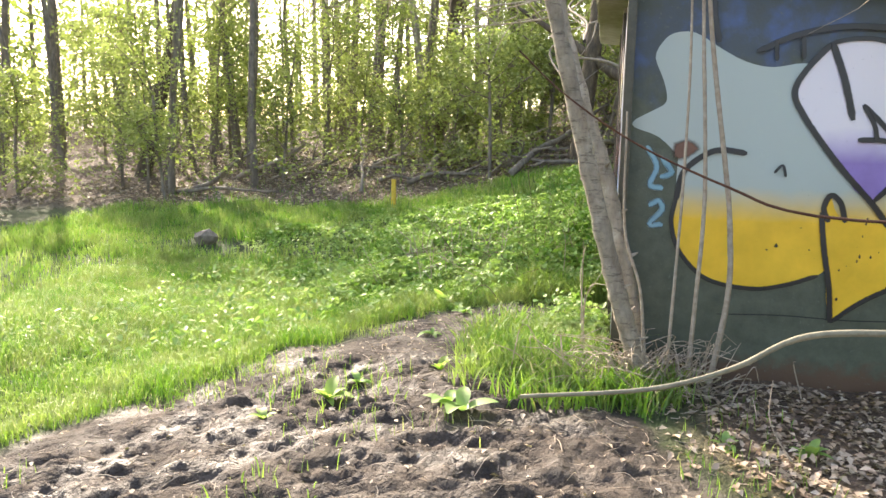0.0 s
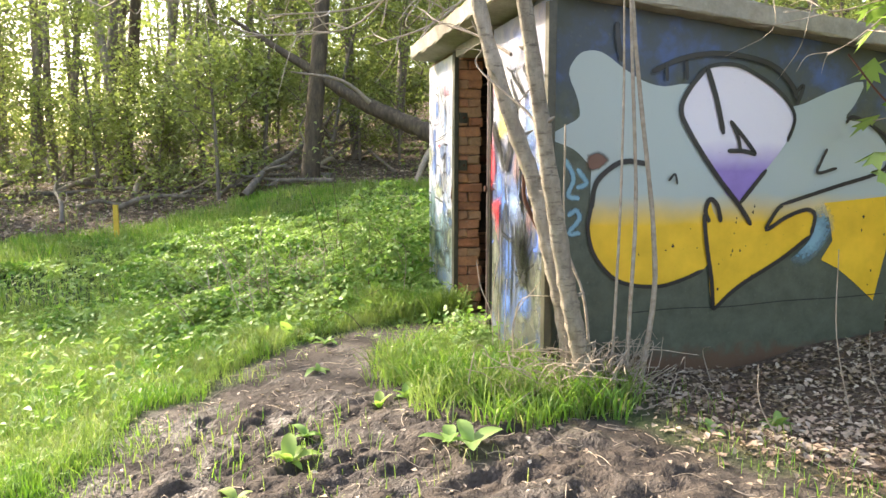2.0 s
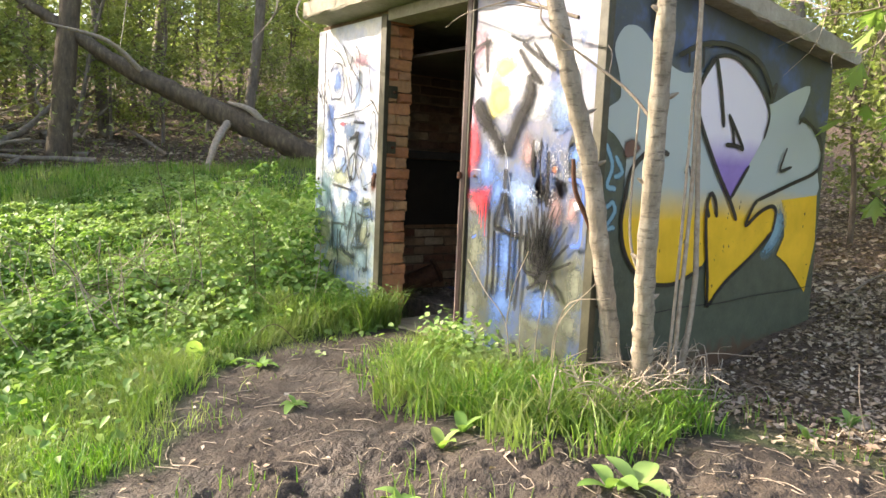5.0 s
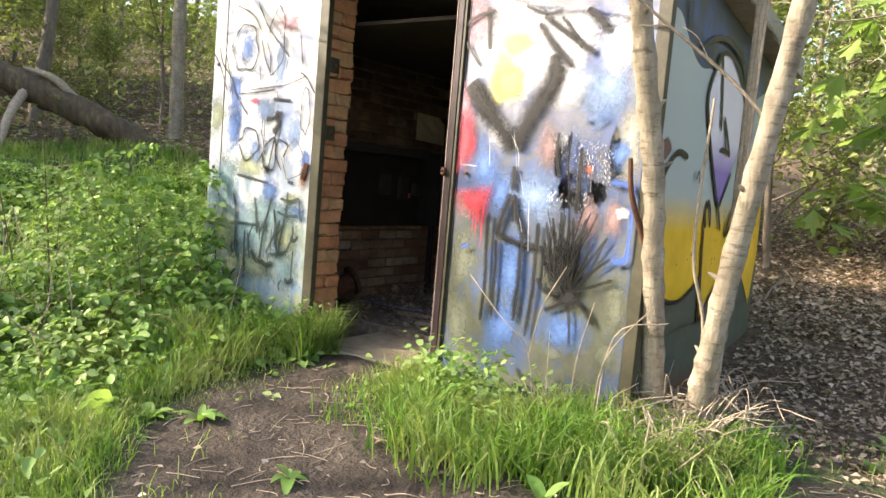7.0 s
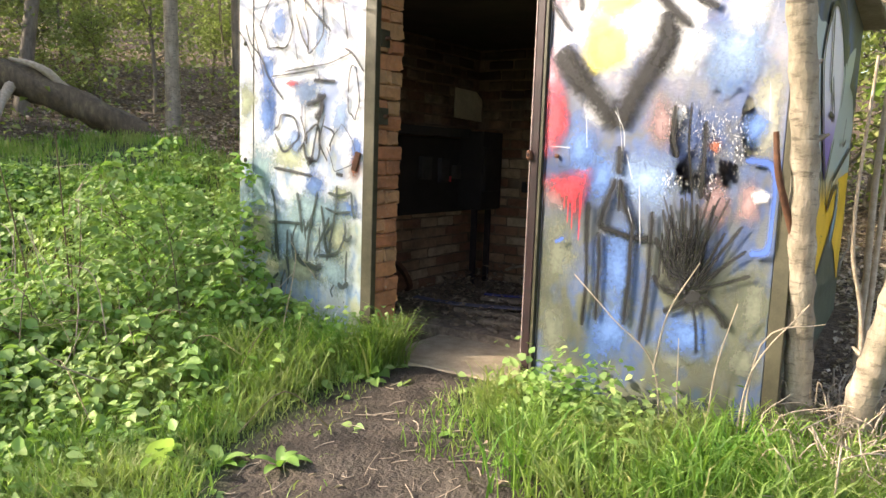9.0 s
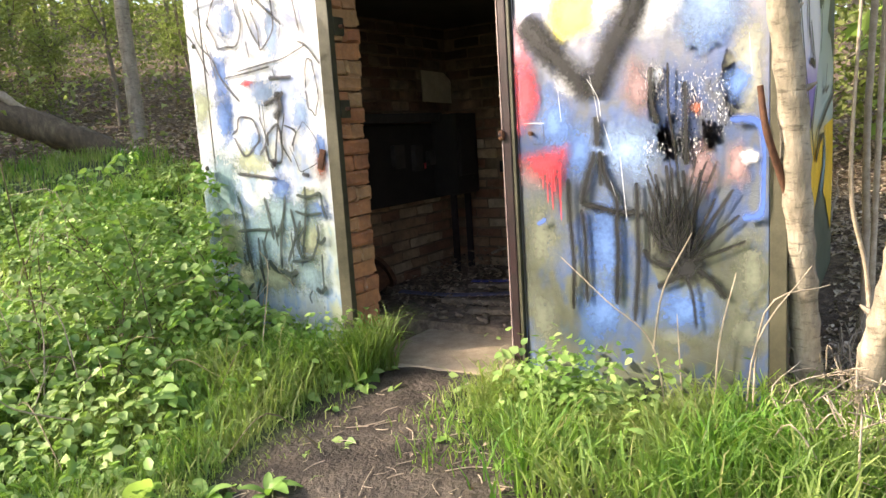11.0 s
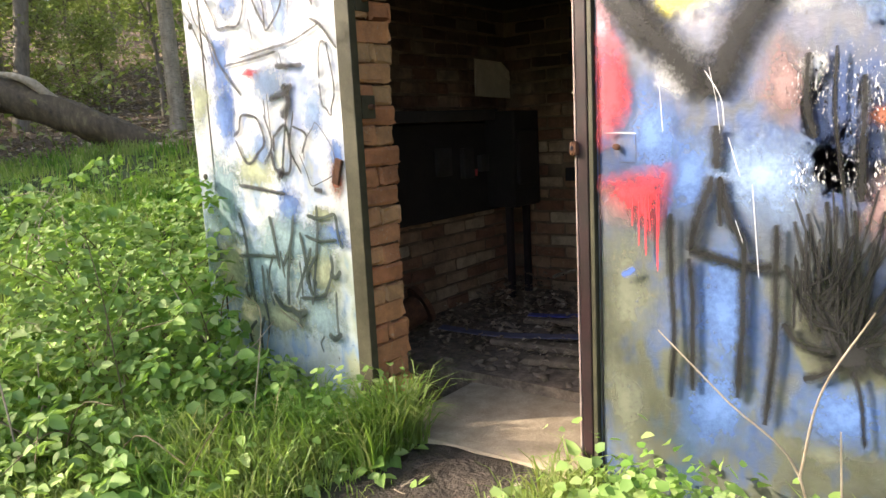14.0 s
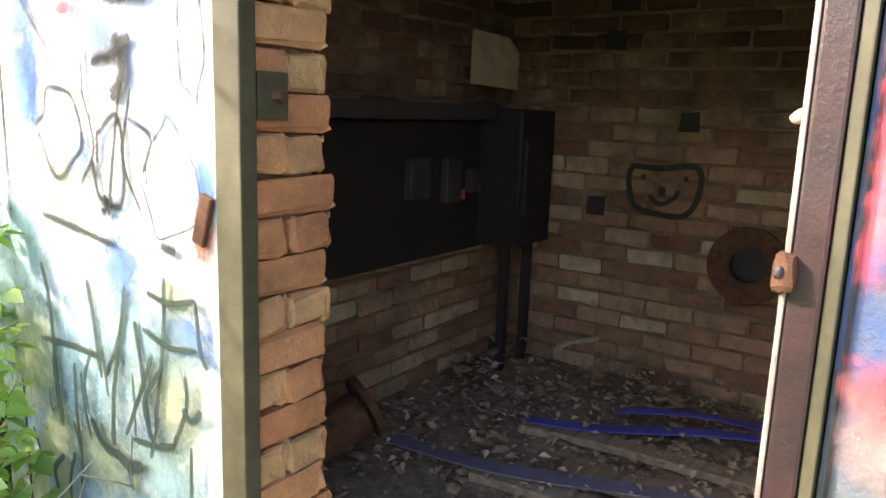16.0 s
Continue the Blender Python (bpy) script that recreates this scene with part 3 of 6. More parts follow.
def build_bricks():
    r = random.Random(11)
    long_ = [brick_mesh("brick_long", 0.210, 0.05, 0.069, M["jamb_brick"], s, 0.0075) for s in range(4)]
    half_ = [brick_mesh("brick_half", 0.102, 0.05, 0.069, M["jamb_brick"], 10 + s, 0.0075) for s in range(4)]
    for k in range(28):                                   # doorway jamb, seen from the path
        z = 0.30 + 0.0375 + 0.0755 * k
        dx = r.uniform(-0.008, 0.014)
        if k % 2:
            lay(long_, (0.055 + 0.106 + dx, 6.094, z), 0, pier, r)
        else:
            lay(half_, (0.055 + 0.05, 6.094, z), 0, pier, r)
            lay(half_, (0.055 + 0.158 + dx, 6.094, z), 0, pier, r)
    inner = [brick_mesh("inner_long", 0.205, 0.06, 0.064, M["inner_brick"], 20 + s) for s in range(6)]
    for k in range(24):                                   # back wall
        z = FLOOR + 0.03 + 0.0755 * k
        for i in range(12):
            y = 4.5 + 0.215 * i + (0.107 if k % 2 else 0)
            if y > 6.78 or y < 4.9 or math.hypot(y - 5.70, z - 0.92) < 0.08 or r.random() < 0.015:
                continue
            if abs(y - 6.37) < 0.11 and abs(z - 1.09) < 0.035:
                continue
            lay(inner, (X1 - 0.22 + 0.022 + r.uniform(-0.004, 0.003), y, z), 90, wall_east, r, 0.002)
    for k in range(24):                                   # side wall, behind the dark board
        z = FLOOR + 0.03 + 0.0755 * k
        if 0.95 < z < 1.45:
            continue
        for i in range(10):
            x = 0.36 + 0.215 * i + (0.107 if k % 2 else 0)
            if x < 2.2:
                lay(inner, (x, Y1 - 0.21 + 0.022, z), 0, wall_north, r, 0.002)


# ---- trees ----
def tree_skeleton(seed, tall, base_r, lean=(0, 0), fork=False, low=0.35, limbs=7):
    """Trunk and limb tubes of a woodland tree, and the twig ends that carry leaves."""
    r = np.random.default_rng(seed)
    n = 7
    pts = [np.array([lean[0] * t * tall + r.normal(0, 0.05) * t * tall * 0.25, lean[1] * t * tall + r.normal(0, 0.05) * t * tall * 0.25, t * tall]) for t in np.linspace(0, 1, n)]
    pts[0][2] = -0.3
    line = smooth_line(pts, 4)
    rad = base_r * np.interp(np.linspace(0, 1, len(line)), [0, 0.05, 0.5, 1], [1.35, 1.0, 0.7, 0.15])
    tubes, ends = [tube_arrays(line, rad, 9, 0.07, seed)], []
    for k in range(limbs):
        t = r.uniform(low, 0.97)
        i = int(t * (len(line) - 1))
        p, a = line[i], r.uniform(0, 2 * np.pi)
        ln = tall * r.uniform(0.12, 0.3) * (1.15 - t * 0.6)
        d = np.array([np.cos(a), np.sin(a), r.uniform(0.2, 0.9)])
        limb = smooth_line([p, p + d * ln * 0.5 + r.normal(0, 0.05, 3) * ln, p + d * ln + np.array([0, 0, ln * 0.15]) + r.normal(0, 0.08, 3) * ln], 4)
        rr = rad[i] * r.uniform(0.35, 0.6)
        tubes.append(tube_arrays(limb, np.linspace(rr, 0.008, len(limb)), 6, 0.05, seed + k))
        for q in range(4):
            j = r.integers(len(limb) // 3, len(limb))
            d2 = r.normal(0, 1, 3)
            d2[2] = abs(d2[2]) * 0.4
            e = limb[j] + d2 / np.linalg.norm(d2) * ln * r.uniform(0.15, 0.4)
            tw = smooth_line([limb[j], (limb[j] + e) / 2 + r.normal(0, 0.05, 3), e], 3)
            tubes.append(tube_arrays(tw, np.linspace(0.012, 0.004, len(tw)), 4))
            ends.extend([e, (limb[j] + e) / 2])
    return join(tubes), np.array(ends)


def leaf_cards(centres, per, spread, size, seed, flat=0.5, fold=0.25):
    """Many small folded leaves round the centres: vertex and triangle arrays."""
    r = np.random.default_rng(seed)
    n = len(centres) * per
    c = np.repeat(centres, per, 0) + r.normal(0, 1, (n, 3)) * np.array([spread, spread, spread * 0.6])
    return leaves_at(c, size * r.uniform(0.6, 1.3, n), r, flat, fold)


def leaves_at(c, s, r, flat=0.5, fold=0.25, wide=0.36):
    n = len(c)
    a = r.uniform(0, 2 * np.pi, n)
    d = np.stack([np.cos(a), np.sin(a), r.normal(-0.1, flat, n)], -1)
    d /= np.linalg.norm(d, axis=1)[:, None]
    up = np.stack([r.normal(0, flat, n), r.normal(0, flat, n), np.ones(n)], -1)
    side = np.cross(d, up)
    side /= np.linalg.norm(side, axis=1)[:, None]
    nrm = np.cross(side, d)
    s = s[:, None]
    base, tip = c, c + d * s - nrm * s * 0.12
    m = c + d * s * 0.42
    l, rr = m + side * s * wide + nrm * s * fold, m - side * s * wide + nrm * s * fold
    v = np.stack([base, l, tip, rr], 1).reshape(-1, 3)
    k = np.arange(n)[:, None] * 4
    f = np.concatenate([k + np.array([0, 2, 1]), k + np.array([0, 3, 2])], 1).reshape(-1, 3)
    return v, f


def oval_leaves(c, s, r, flat=0.5, fold=0.12, wide=0.34):
    """Leaves with an oval outline, folded along the rib, for the growth near the path."""
    n = len(c)
    a = r.uniform(0, 2 * np.pi, n)
    d = np.stack([np.cos(a), np.sin(a), r.normal(-0.1, flat, n)], -1)
    d /= np.linalg.norm(d, axis=1)[:, None]
    up = np.stack([r.normal(0, flat, n), r.normal(0, flat, n), np.ones(n)], -1)
    side = np.cross(d, up)
    side /= np.linalg.norm(side, axis=1)[:, None]
    nrm = np.cross(side, d)
    s = s[:, None]

    def at(t, w, k):
        return c + d * s * t + side * s * w + nrm * s * (fold * abs(k) - 0.12 * t * t)

    v = np.stack([at(0, 0, 0), at(0.28, wide, 1), at(0.68, wide * 0.72, 0.8), at(1, 0, 0), at(0.68, -wide * 0.72, 0.8), at(0.28, -wide, 1)], 1).reshape(-1, 3)
    k = np.arange(n)[:, None] * 6
    f = np.concatenate([k + np.array(q) for q in ((0, 3, 2), (0, 2, 1), (0, 5, 4), (0, 4, 3))], 1).reshape(-1, 3)
    return v, f


def tree(seed, tall, base_r, leaves, label, bark, lean=(0, 0), low=0.35, limbs=8, size=0.09, spread=0.35, sub="tree", at=(0, 0)):
    t = thing(sub, label, "tree" if sub != "shrub" else "shrub", "woodland trees", at=(at[0], at[1], float(height(at[0], at[1]))))
    (v, f), ends = tree_skeleton(seed, tall, base_r, lean, low=low, limbs=limbs)
    array_mesh("trunk", v, f, bark, smooth=True).parent = t
    v, f = leaf_cards(ends, leaves, spread, size, seed)
    array_mesh("crown", v, f, M["tree_leaf"]).parent = t
    return t


def stand(x, y, turn=0.0, k=1.0):
    return Matrix.Translation((x, y, float(height(x, y)) - 0.02)) @ pose(0, 0, 0, 5 * math.sin(turn * 3), 6 * math.cos(turn * 5), turn) @ Matrix.Diagonal((k, k, k, 1))


def build_wood():
    """Named trees first, then the wood behind them."""
    L = "woodland tree with brown bark and thin spring leaves"
    masters = [
        tree(1, 11, 0.125, 26, L, M["bark"], (0.03, 0.0), at=(-9.0, 17.5)),
        tree(2, 12, 0.1, 28, L, M["bark"], (-0.05, 0.02), at=(-6.4, 20.5)),
        tree(3, 10, 0.17, 26, "thick dark woodland tree leaning a little", M["moss_bark"], (0.1, 0.05), at=(-0.6, 14.2)),
        tree(4, 11, 0.08, 26, "slim pale woodland tree with thin spring leaves", M["birch"], (0.02, 0.02), at=(-3.4, 18.6)),
        tree(5, 9, 0.11, 30, L, M["bark"], (-0.08, -0.03), low=0.25, at=(0.6, 16.4)),
    ]
    shrubs = [
        tree(21, 3.6, 0.035, 22, "leafy understorey shrub in bright spring green", M["bark"], (0.1, 0), 0.12, 14, 0.075, 0.25, "shrub", (-7.2, 15.5)),
        tree(22, 4.4, 0.04, 23, "leafy understorey shrub in bright spring green", M["bark"], (-0.12, 0.05), 0.1, 16, 0.08, 0.3, "shrub", (-4.6, 16.5)),
        tree(23, 2.6, 0.03, 24, "leafy understorey shrub in bright spring green", M["bark"], (0.0, 0.1), 0.08, 12, 0.07, 0.22, "shrub", (0.6, 16.0)),
    ]
    spots = [(-5.0, 21.0, 2, 40, 1.1), (-8.0, 20.2, 1, 80, 1.0), (-11.5, 16.5, 2, 10, 1.1), (-10.4, 19.5, 0, 200, 1.0), (-7.4, 22.5, 1, 0, 1.2),
             (-2.0, 21.5, 0, 120, 1.0), (-0.2, 19.0, 1, 60, 1.0), (1.6, 17.0, 4, 30, 1.1), (2.6, 14.8, 1, 150, 1.0), (3.6, 12.6, 3, 90, 1.2),
             (4.6, 11.6, 0, 20, 0.9), (5.4, 13.4, 4, 200, 1.0), (6.8, 12.0, 1, 250, 1.0), (3.2, 10.6, 4, 10, 0.9), (6.2, 9.6, 3, 40, 1.0),
             (8.0, 7.5, 0, 70, 0.9), (9.5, 4.5, 1, 10, 1.0), (7.6, 2.4, 4, 110, 0.9), (10.5, 0.5, 0, 300, 1.0)]
    for x, y, k, a, s in spots:
        copy_thing(masters[k], stand(x, y, a, s))
    # five trees added up-sun so that their crowns shade the far grass
    shade = tree(6, 13, 0.13, 55, "tall leafy woodland tree shading the far grass", M["bark"], (0.02, 0.03), 0.35, 11, 0.1, 0.5, at=(-4.97, 19.97))
    for x, y, a in ((-7.4, 23.2, 70), (-2.4, 19.5, 215), (-10.2, 26.0, 300), (-4.2, 23.2, 20)):
        copy_thing(shade, stand(x, y, a, 1.0))
    r = random.Random(5)
    placed = [(x, y) for x, y, *_ in spots]

    def sunny(x, y):
        """Off the strip along which the low sun reaches the shed."""
        dx, dy = x + 0.8, y - 5.2
        along, across = dx * to_sun.x + dy * to_sun.y, dx * to_sun.y - dy * to_sun.x
        return along > 0 and abs(across) < 0.75 * 4.5 and along < 42

    tries = 0
    while len(placed) < 115 and tries < 4000:
        tries += 1
        a, d = r.uniform(-50, 190), r.uniform(13, 46)
        x, y = d * math.cos(radians(a)), 5 + d * math.sin(radians(a))
        if any(math.hypot(x - p, y - q) < 2.0 for p, q in placed) or (y < 15 and x < 1.5 and d < 16) or sunny(x, y):
            continue
        placed.append((x, y))
        copy_thing(masters[r.randrange(5)], stand(x, y, r.uniform(0, 360), r.uniform(0.8, 1.3)))
    pole = tree(9, 10, 0.07, 2, "slim almost bare woodland tree", M["bark"], (0.04, 0.02), 0.5, 5, at=(-8.8, 13.6))
    for x, y in ((-7.6, 14.9), (-9.9, 15.2), (-11.2, 18.4), (-5.9, 19.4), (-13.5, 19.5), (-9.4, 21.0), (-12.8, 22.5), (-15.5, 21.0), (-11.5, 25.0), (-15, 26), (-17.5, 24.5), (-14.2, 17.0), (-13.6, 20.9), (-16.5, 18.5), (-13.6, 24.2)):
        copy_thing(pole, stand(x, y, r.uniform(0, 360), r.uniform(0.85, 1.4)))
    small = [(-10.8, 14.8), (-12.6, 17.2), (-13.8, 15.2), (-11.8, 20.4), (-14.6, 19.2), (-9.2, 19.4), (-13.0, 24.0), (-16.0, 23.0), (-15.5, 16.5), (-9.6, 14.0), (-8.4, 12.8), (-6.2, 17.8), (-10.2, 17.8), (-3.0, 20.2), (-1.4, 17.4), (2.2, 15.6), (1.8, 18.2), (3.4, 16.5), (4.4, 14.2), (5.2, 10.0), (4.6, 8.6), (5.6, 6.6), (4.9, 4.6),
             (5.8, 3.2), (5.3, 5.2), (4.0, 7.2), (6.1, 4.4), (7.6, 3.6), (6.9, 1.6), (5.2, 0.6), (3.6, 8.6), (4.9, 2.0), (7.0, 5.4), (6.4, 0.4), (8.0, -0.8), (-12.0, 13.0), (-11, 21), (-7.5, 18.8), (-5.4, 18.9), (-2.2, 15.8), (-9, 23), (-4, 24), (0, 23), (3.5, 20), (7.2, 14.6), (8.6, 11)]
    for i, (x, y) in enumerate(small):
        copy_thing(shrubs[i % 3], stand(x, y, r.uniform(0, 360), r.uniform(0.8, 1.3)))
    for i in range(26):
        x, y = r.uniform(-5, 7), r.uniform(13.5, 23)
        if not sunny(x, y):
            copy_thing(shrubs[i % 3], stand(x, y, r.uniform(0, 360), r.uniform(0.7, 1.3)))
    for i in range(60):
        a, d = r.uniform(-45, 160), r.uniform(17, 40)
        x, y = d * math.cos(radians(a)), 5 + d * math.sin(radians(a))
        copy_thing(shrubs[i % 3], stand(x, y, r.uniform(0, 360), r.uniform(1.0, 1.8)))


build_wood()


# ---- near trunks beside the shed ----
def clump():
    z0 = float(height(0.15, 3.95))
    spec = [("young_tree", [(0.24, 4.08, z0 - 0.1), (0.165, 4.09, 0.62), (0.075, 4.1, 1.0), (-0.025, 4.11, 1.4), (-0.175, 4.135, 1.81), (-0.36, 4.19, 2.5), (-0.52, 4.25, 3.6), (-0.5, 4.2, 5.5)], [0.055, 0.046, 0.044, 0.043, 0.042, 0.038, 0.03, 0.012], "young tree trunk with pale knotted bark"),
            ("young_tree", [(0.25, 3.91, z0 - 0.1), (0.175, 3.88, 0.47), (0.10, 3.835, 0.70), (0.02, 3.785, 0.98), (-0.13, 3.67, 1.55), (-0.27, 3.56, 2.1), (-0.55, 3.36, 3.2), (-0.9, 3.3, 5.0)], [0.06, 0.05, 0.047, 0.044, 0.04, 0.036, 0.03, 0.012], "leaning young tree trunk with pale knotted bark")]
    for k, (name, pts, rad, label) in enumerate(spec):
        t = thing(name, label, "tree", "young trees beside the shed", at=(pts[0][0], pts[0][1], z0))
        line = smooth_line([np.array(p) - np.array(t.location) for p in pts], 8)
        rr = np.interp(np.linspace(0, 1, len(line)), np.linspace(0, 1, len(rad)), rad)
        g = np.random.default_rng(k)
        for i in range(2, len(line) - 10, 3 + k):
            rr[i] *= 1.14
        v, f = tube_arrays(line, rr, 12, 0.035, k)
        array_mesh("trunk", v, f, M["birch"], smooth=True).parent = t
        for i in range(4, len(line) - 8, 5):               # stubs of shed twigs
            a = g.uniform(0, 6.28)
            d = np.array([np.cos(a), np.sin(a), 0.5]) * rr[i]
            v, f = tube_arrays([line[i], line[i] + d * 1.2, line[i] + d * 1.7], [0.013, 0.011, 0.004], 6)
            array_mesh("twig_stub", v, f, M["birch"], smooth=True).parent = t
    stems = [([(0.34, 3.86, z0 - 0.1), (0.36, 3.85, 0.9), (0.37, 3.85, 1.42), (0.36, 3.84, 2.1), (0.3, 3.8, 3.2)], 0.0075),
             ([(0.45, 3.90, z0 - 0.1), (0.47, 3.90, 0.7), (0.48, 3.89, 1.3), (0.42, 3.87, 2.1), (0.35, 3.85, 3.2)], 0.011),
             ([(0.55, 3.94, z0 - 0.1), (0.63, 3.93, 0.75), (0.62, 3.935, 1.1), (0.58, 3.93, 1.4), (0.46, 3.9, 2.1), (0.36, 3.88, 3.0)], 0.014),
             ([(0.25, 3.88, z0 - 0.1), (0.2, 3.9, 0.75), (0.1, 3.95, 1.1), (0.08, 3.93, 1.7)], 0.008)]
    for pts, rad in stems:
        tagged(tube("sapling_stem", pts, [rad * 1.2, rad, rad * 0.9, rad * 0.6], M["twig"], sides=7, steps=7, knobs=0.08), "thin bare sapling stem before the painted wall", "sapling", "sapling stems")


clump()

# leaning fallen log behind the shed
log = thing("fallen_log", "thick mossy fallen trunk propped above the grass", "log", at=(2.55, 12.15, 1.3))
tube("log", [(0.75, -0.5, -0.35), (0.3, -0.2, -0.02), (0, 0, 0.22), (-0.75, 0.55, 0.63), (-1.46, 1.12, 0.99), (-2.2, 1.65, 1.38), (-3.2, 2.3, 2.1), (-4.5, 2.9, 3.0)], [0.16, 0.17, 0.175, 0.18, 0.15, 0.13, 0.08, 0.03], M["moss_bark"], log, 14, 8, 0.16, 3)
tube("branch_stub", [(-0.95, 0.7, 0.7), (-1.3, 0.35, 0.35), (-1.6, 0.1, -0.3)], [0.07, 0.055, 0.04], M["twig"], log, 8, 5, 0.08, 5)
tube("broken_limb", [(-0.5, 0.35, 0.6), (-0.75, 0.45, 0.85), (-1.0, 0.7, 0.95)], [0.06, 0.05, 0.02], M["twig"], log, 8, 5, 0.12, 6)
tube("side_limb", [(-2.0, 1.5, 1.3), (-2.6, 1.2, 1.7), (-3.5, 0.6, 1.75)], [0.05, 0.035, 0.012], M["twig"], log, 7, 5, 0.08, 7)


# ---- grass and herbs ----
def scatter(n, x0, x1, y0, y1, dens, seed):
    r = np.random.default_rng(seed)
    x, y = r.uniform(x0, x1, n), r.uniform(y0, y1, n)
    keep = r.uniform(0, 1, n) < dens(x, y)
    return x[keep], y[keep], r


def off_shed(x, y):
    return ~((x > 0.03) & (x < 2.6) & (y > 4.14) & (y < 7.12))


def blades(x, y, r, lo, hi, width, lean=0.5):
    n = len(x)
    z = height(x, y)
    ln = r.uniform(lo, hi, n) * (0.75 + 0.35 * lattice(x, y, 1.9, 21))
    a, b = r.uniform(0, 2 * np.pi, n), r.uniform(0, 2 * np.pi, n)
    w = width * r.uniform(0.6, 1.3, n)
    base = np.stack([x, y, z - 0.01], -1)
    side = np.stack([np.cos(b), np.sin(b), np.zeros(n)], -1) * w[:, None]
    out = np.stack([np.cos(a), np.sin(a), np.zeros(n)], -1) * (ln * r.uniform(0.1, lean, n))[:, None]
    up = np.array([0, 0, 1.0]) * ln[:, None]
    m1, m2, tip = base + up * 0.45 + out * 0.2, base + up * 0.8 + out * 0.6, base + up * (0.95 - 0.25 * r.uniform(0, 1, (n, 1))) + out * 1.25
    v = np.stack([base - side, base + side, m1 - side * 0.9, m1 + side * 0.9, m2 - side * 0.6, m2 + side * 0.6, tip], 1).reshape(-1, 3)
    k = np.arange(n)[:, None] * 7
    f = np.concatenate([k + np.array(q) for q in ((0, 1, 3), (0, 3, 2), (2, 3, 5), (2, 5, 4), (4, 5, 6))], 1).reshape(-1, 3)
    return v, f


def grow():
    def lawn(x, y):
        g = (1 - step(path_depth(x, y), -0.12, 0.06)) * (1 - 0.97 * litter(x, y)) * off_shed(x, y)
        bare = step(lattice(x, y, 0.55, 31), 0.35, 0.7) * step(y, 8, 9.5)
        return g * (1 - 0.8 * bare)

    def tuft(x, y):
        d = np.hypot((x + 0.12) / 0.62, (y - 3.86) / 0.42) + 0.2 * lattice(x, y, 4, 8)
        e = np.hypot((x + 0.35) / 0.6, (y - 4.55) / 0.6)
        return np.maximum(1 - step(d, 0.55, 1.05), 1 - step(e, 0.5, 1.0)) * off_shed(x, y)

    sets = [blades(*scatter(185000, -6.0, 0.1, 2.2, 8.6, lambda x, y: lawn(x, y), 1), 0.05, 0.2, 0.0028, 0.9),
            blades(*scatter(10500, -0.95, 0.5, 3.4, 5.2, lambda x, y: tuft(x, y) * step(lattice(x, y, 5.5, 52), -0.5, 0.3), 2), 0.1, 0.28, 0.0044, 1.1),
            blades(*scatter(90000, -9, 3.5, 8.4, 15.5, lawn, 3), 0.09, 0.26, 0.005),
            blades(*scatter(26000, -9, -4, 1.0, 9, lawn, 4), 0.08, 0.22, 0.004),
            blades(*scatter(4600, -1.15, -0.04, 5.85, 6.75, lambda x, y: off_shed(x, y) * step(path_depth(x, y), 0.05, -0.15) * step(lattice(x, y, 4, 71), -0.6, 0.2), 6), 0.12, 0.38, 0.0034, 1.0),
            blades(*scatter(900, -0.22, 0.1, 5.84, 6.045, lambda x, y: np.ones(len(x)), 14), 0.1, 0.34, 0.0034, 0.9),
            blades(*scatter(700, -0.22, 0.09, 5.04, 5.34, lambda x, y: step(-y, -5.36, -5.1), 15), 0.06, 0.24, 0.0034, 0.9),
            blades(*scatter(26000, -3.0, 0.1, 2.4, 6.1, lambda x, y: 0.8 * step(-path_depth(x, y), -0.34, -0.02) * step(lattice(x, y, 3.4, 45), -0.15, 0.5) * off_shed(x, y) * (1 - litter(x, y)), 16), 0.03, 0.13, 0.0026, 1.1),
            blades(*scatter(12000, -3.4, 0.9, 1.6, 4.4, lambda x, y: 0.3 * step(lattice(x, y, 1.6, 44), 0.1, 0.6), 5), 0.05, 0.16, 0.0028)]
    v, f = join(sets)
    tagged(array_mesh("grass", v, f, M["grass"]), "bright green spring grass beside the muddy path", "grass", kind="stuff")


grow()


def mound(x, y):
    """Height of the bramble and nettle growth above the ground."""
    h = 0.92 * np.exp(-(((x + 0.28) / 0.66) ** 2 + ((y - 7.2) / 0.7) ** 2))
    h = np.maximum(h, 0.12 * np.exp(-(((x + 0.3) / 0.4) ** 2 + ((y - 6.6) / 0.35) ** 2)))
    h = np.maximum(h, 0.3 * np.exp(-(((x + 1.2) / 0.9) ** 2 + ((y - 7.6) / 1.0) ** 2)))
    h = np.maximum(h, 0.34 * np.exp(-(((x - 0.4) / 0.7) ** 2 + ((y - 8.3) / 0.9) ** 2)))
    h = np.maximum(h, 0.3 * np.exp(-(((x + 0.9) / 0.5) ** 2 + ((y - 6.6) / 0.42) ** 2)))
    h = np.maximum(h, 0.22 * np.exp(-(((x + 1.9) / 0.8) ** 2 + ((y - 6.9) / 0.7) ** 2)))
    h = np.maximum(h, 0.15 * np.exp(-(((x + 0.15) / 0.25) ** 2 + ((y - 4.75) / 0.4) ** 2)))
    h = np.maximum(h, 0.16 * step(lattice(x, y, 0.9, 19), -0.35, 0.5) * step(y + 0.4 * x, 5.6, 6.6) * step(-y, -13.5, -10))
    return h * np.clip(1 + 0.3 * lattice(x, y, 2.6, 17) + 0.3 * lattice(x, y, 5.5, 18), 0.2, 1.5)


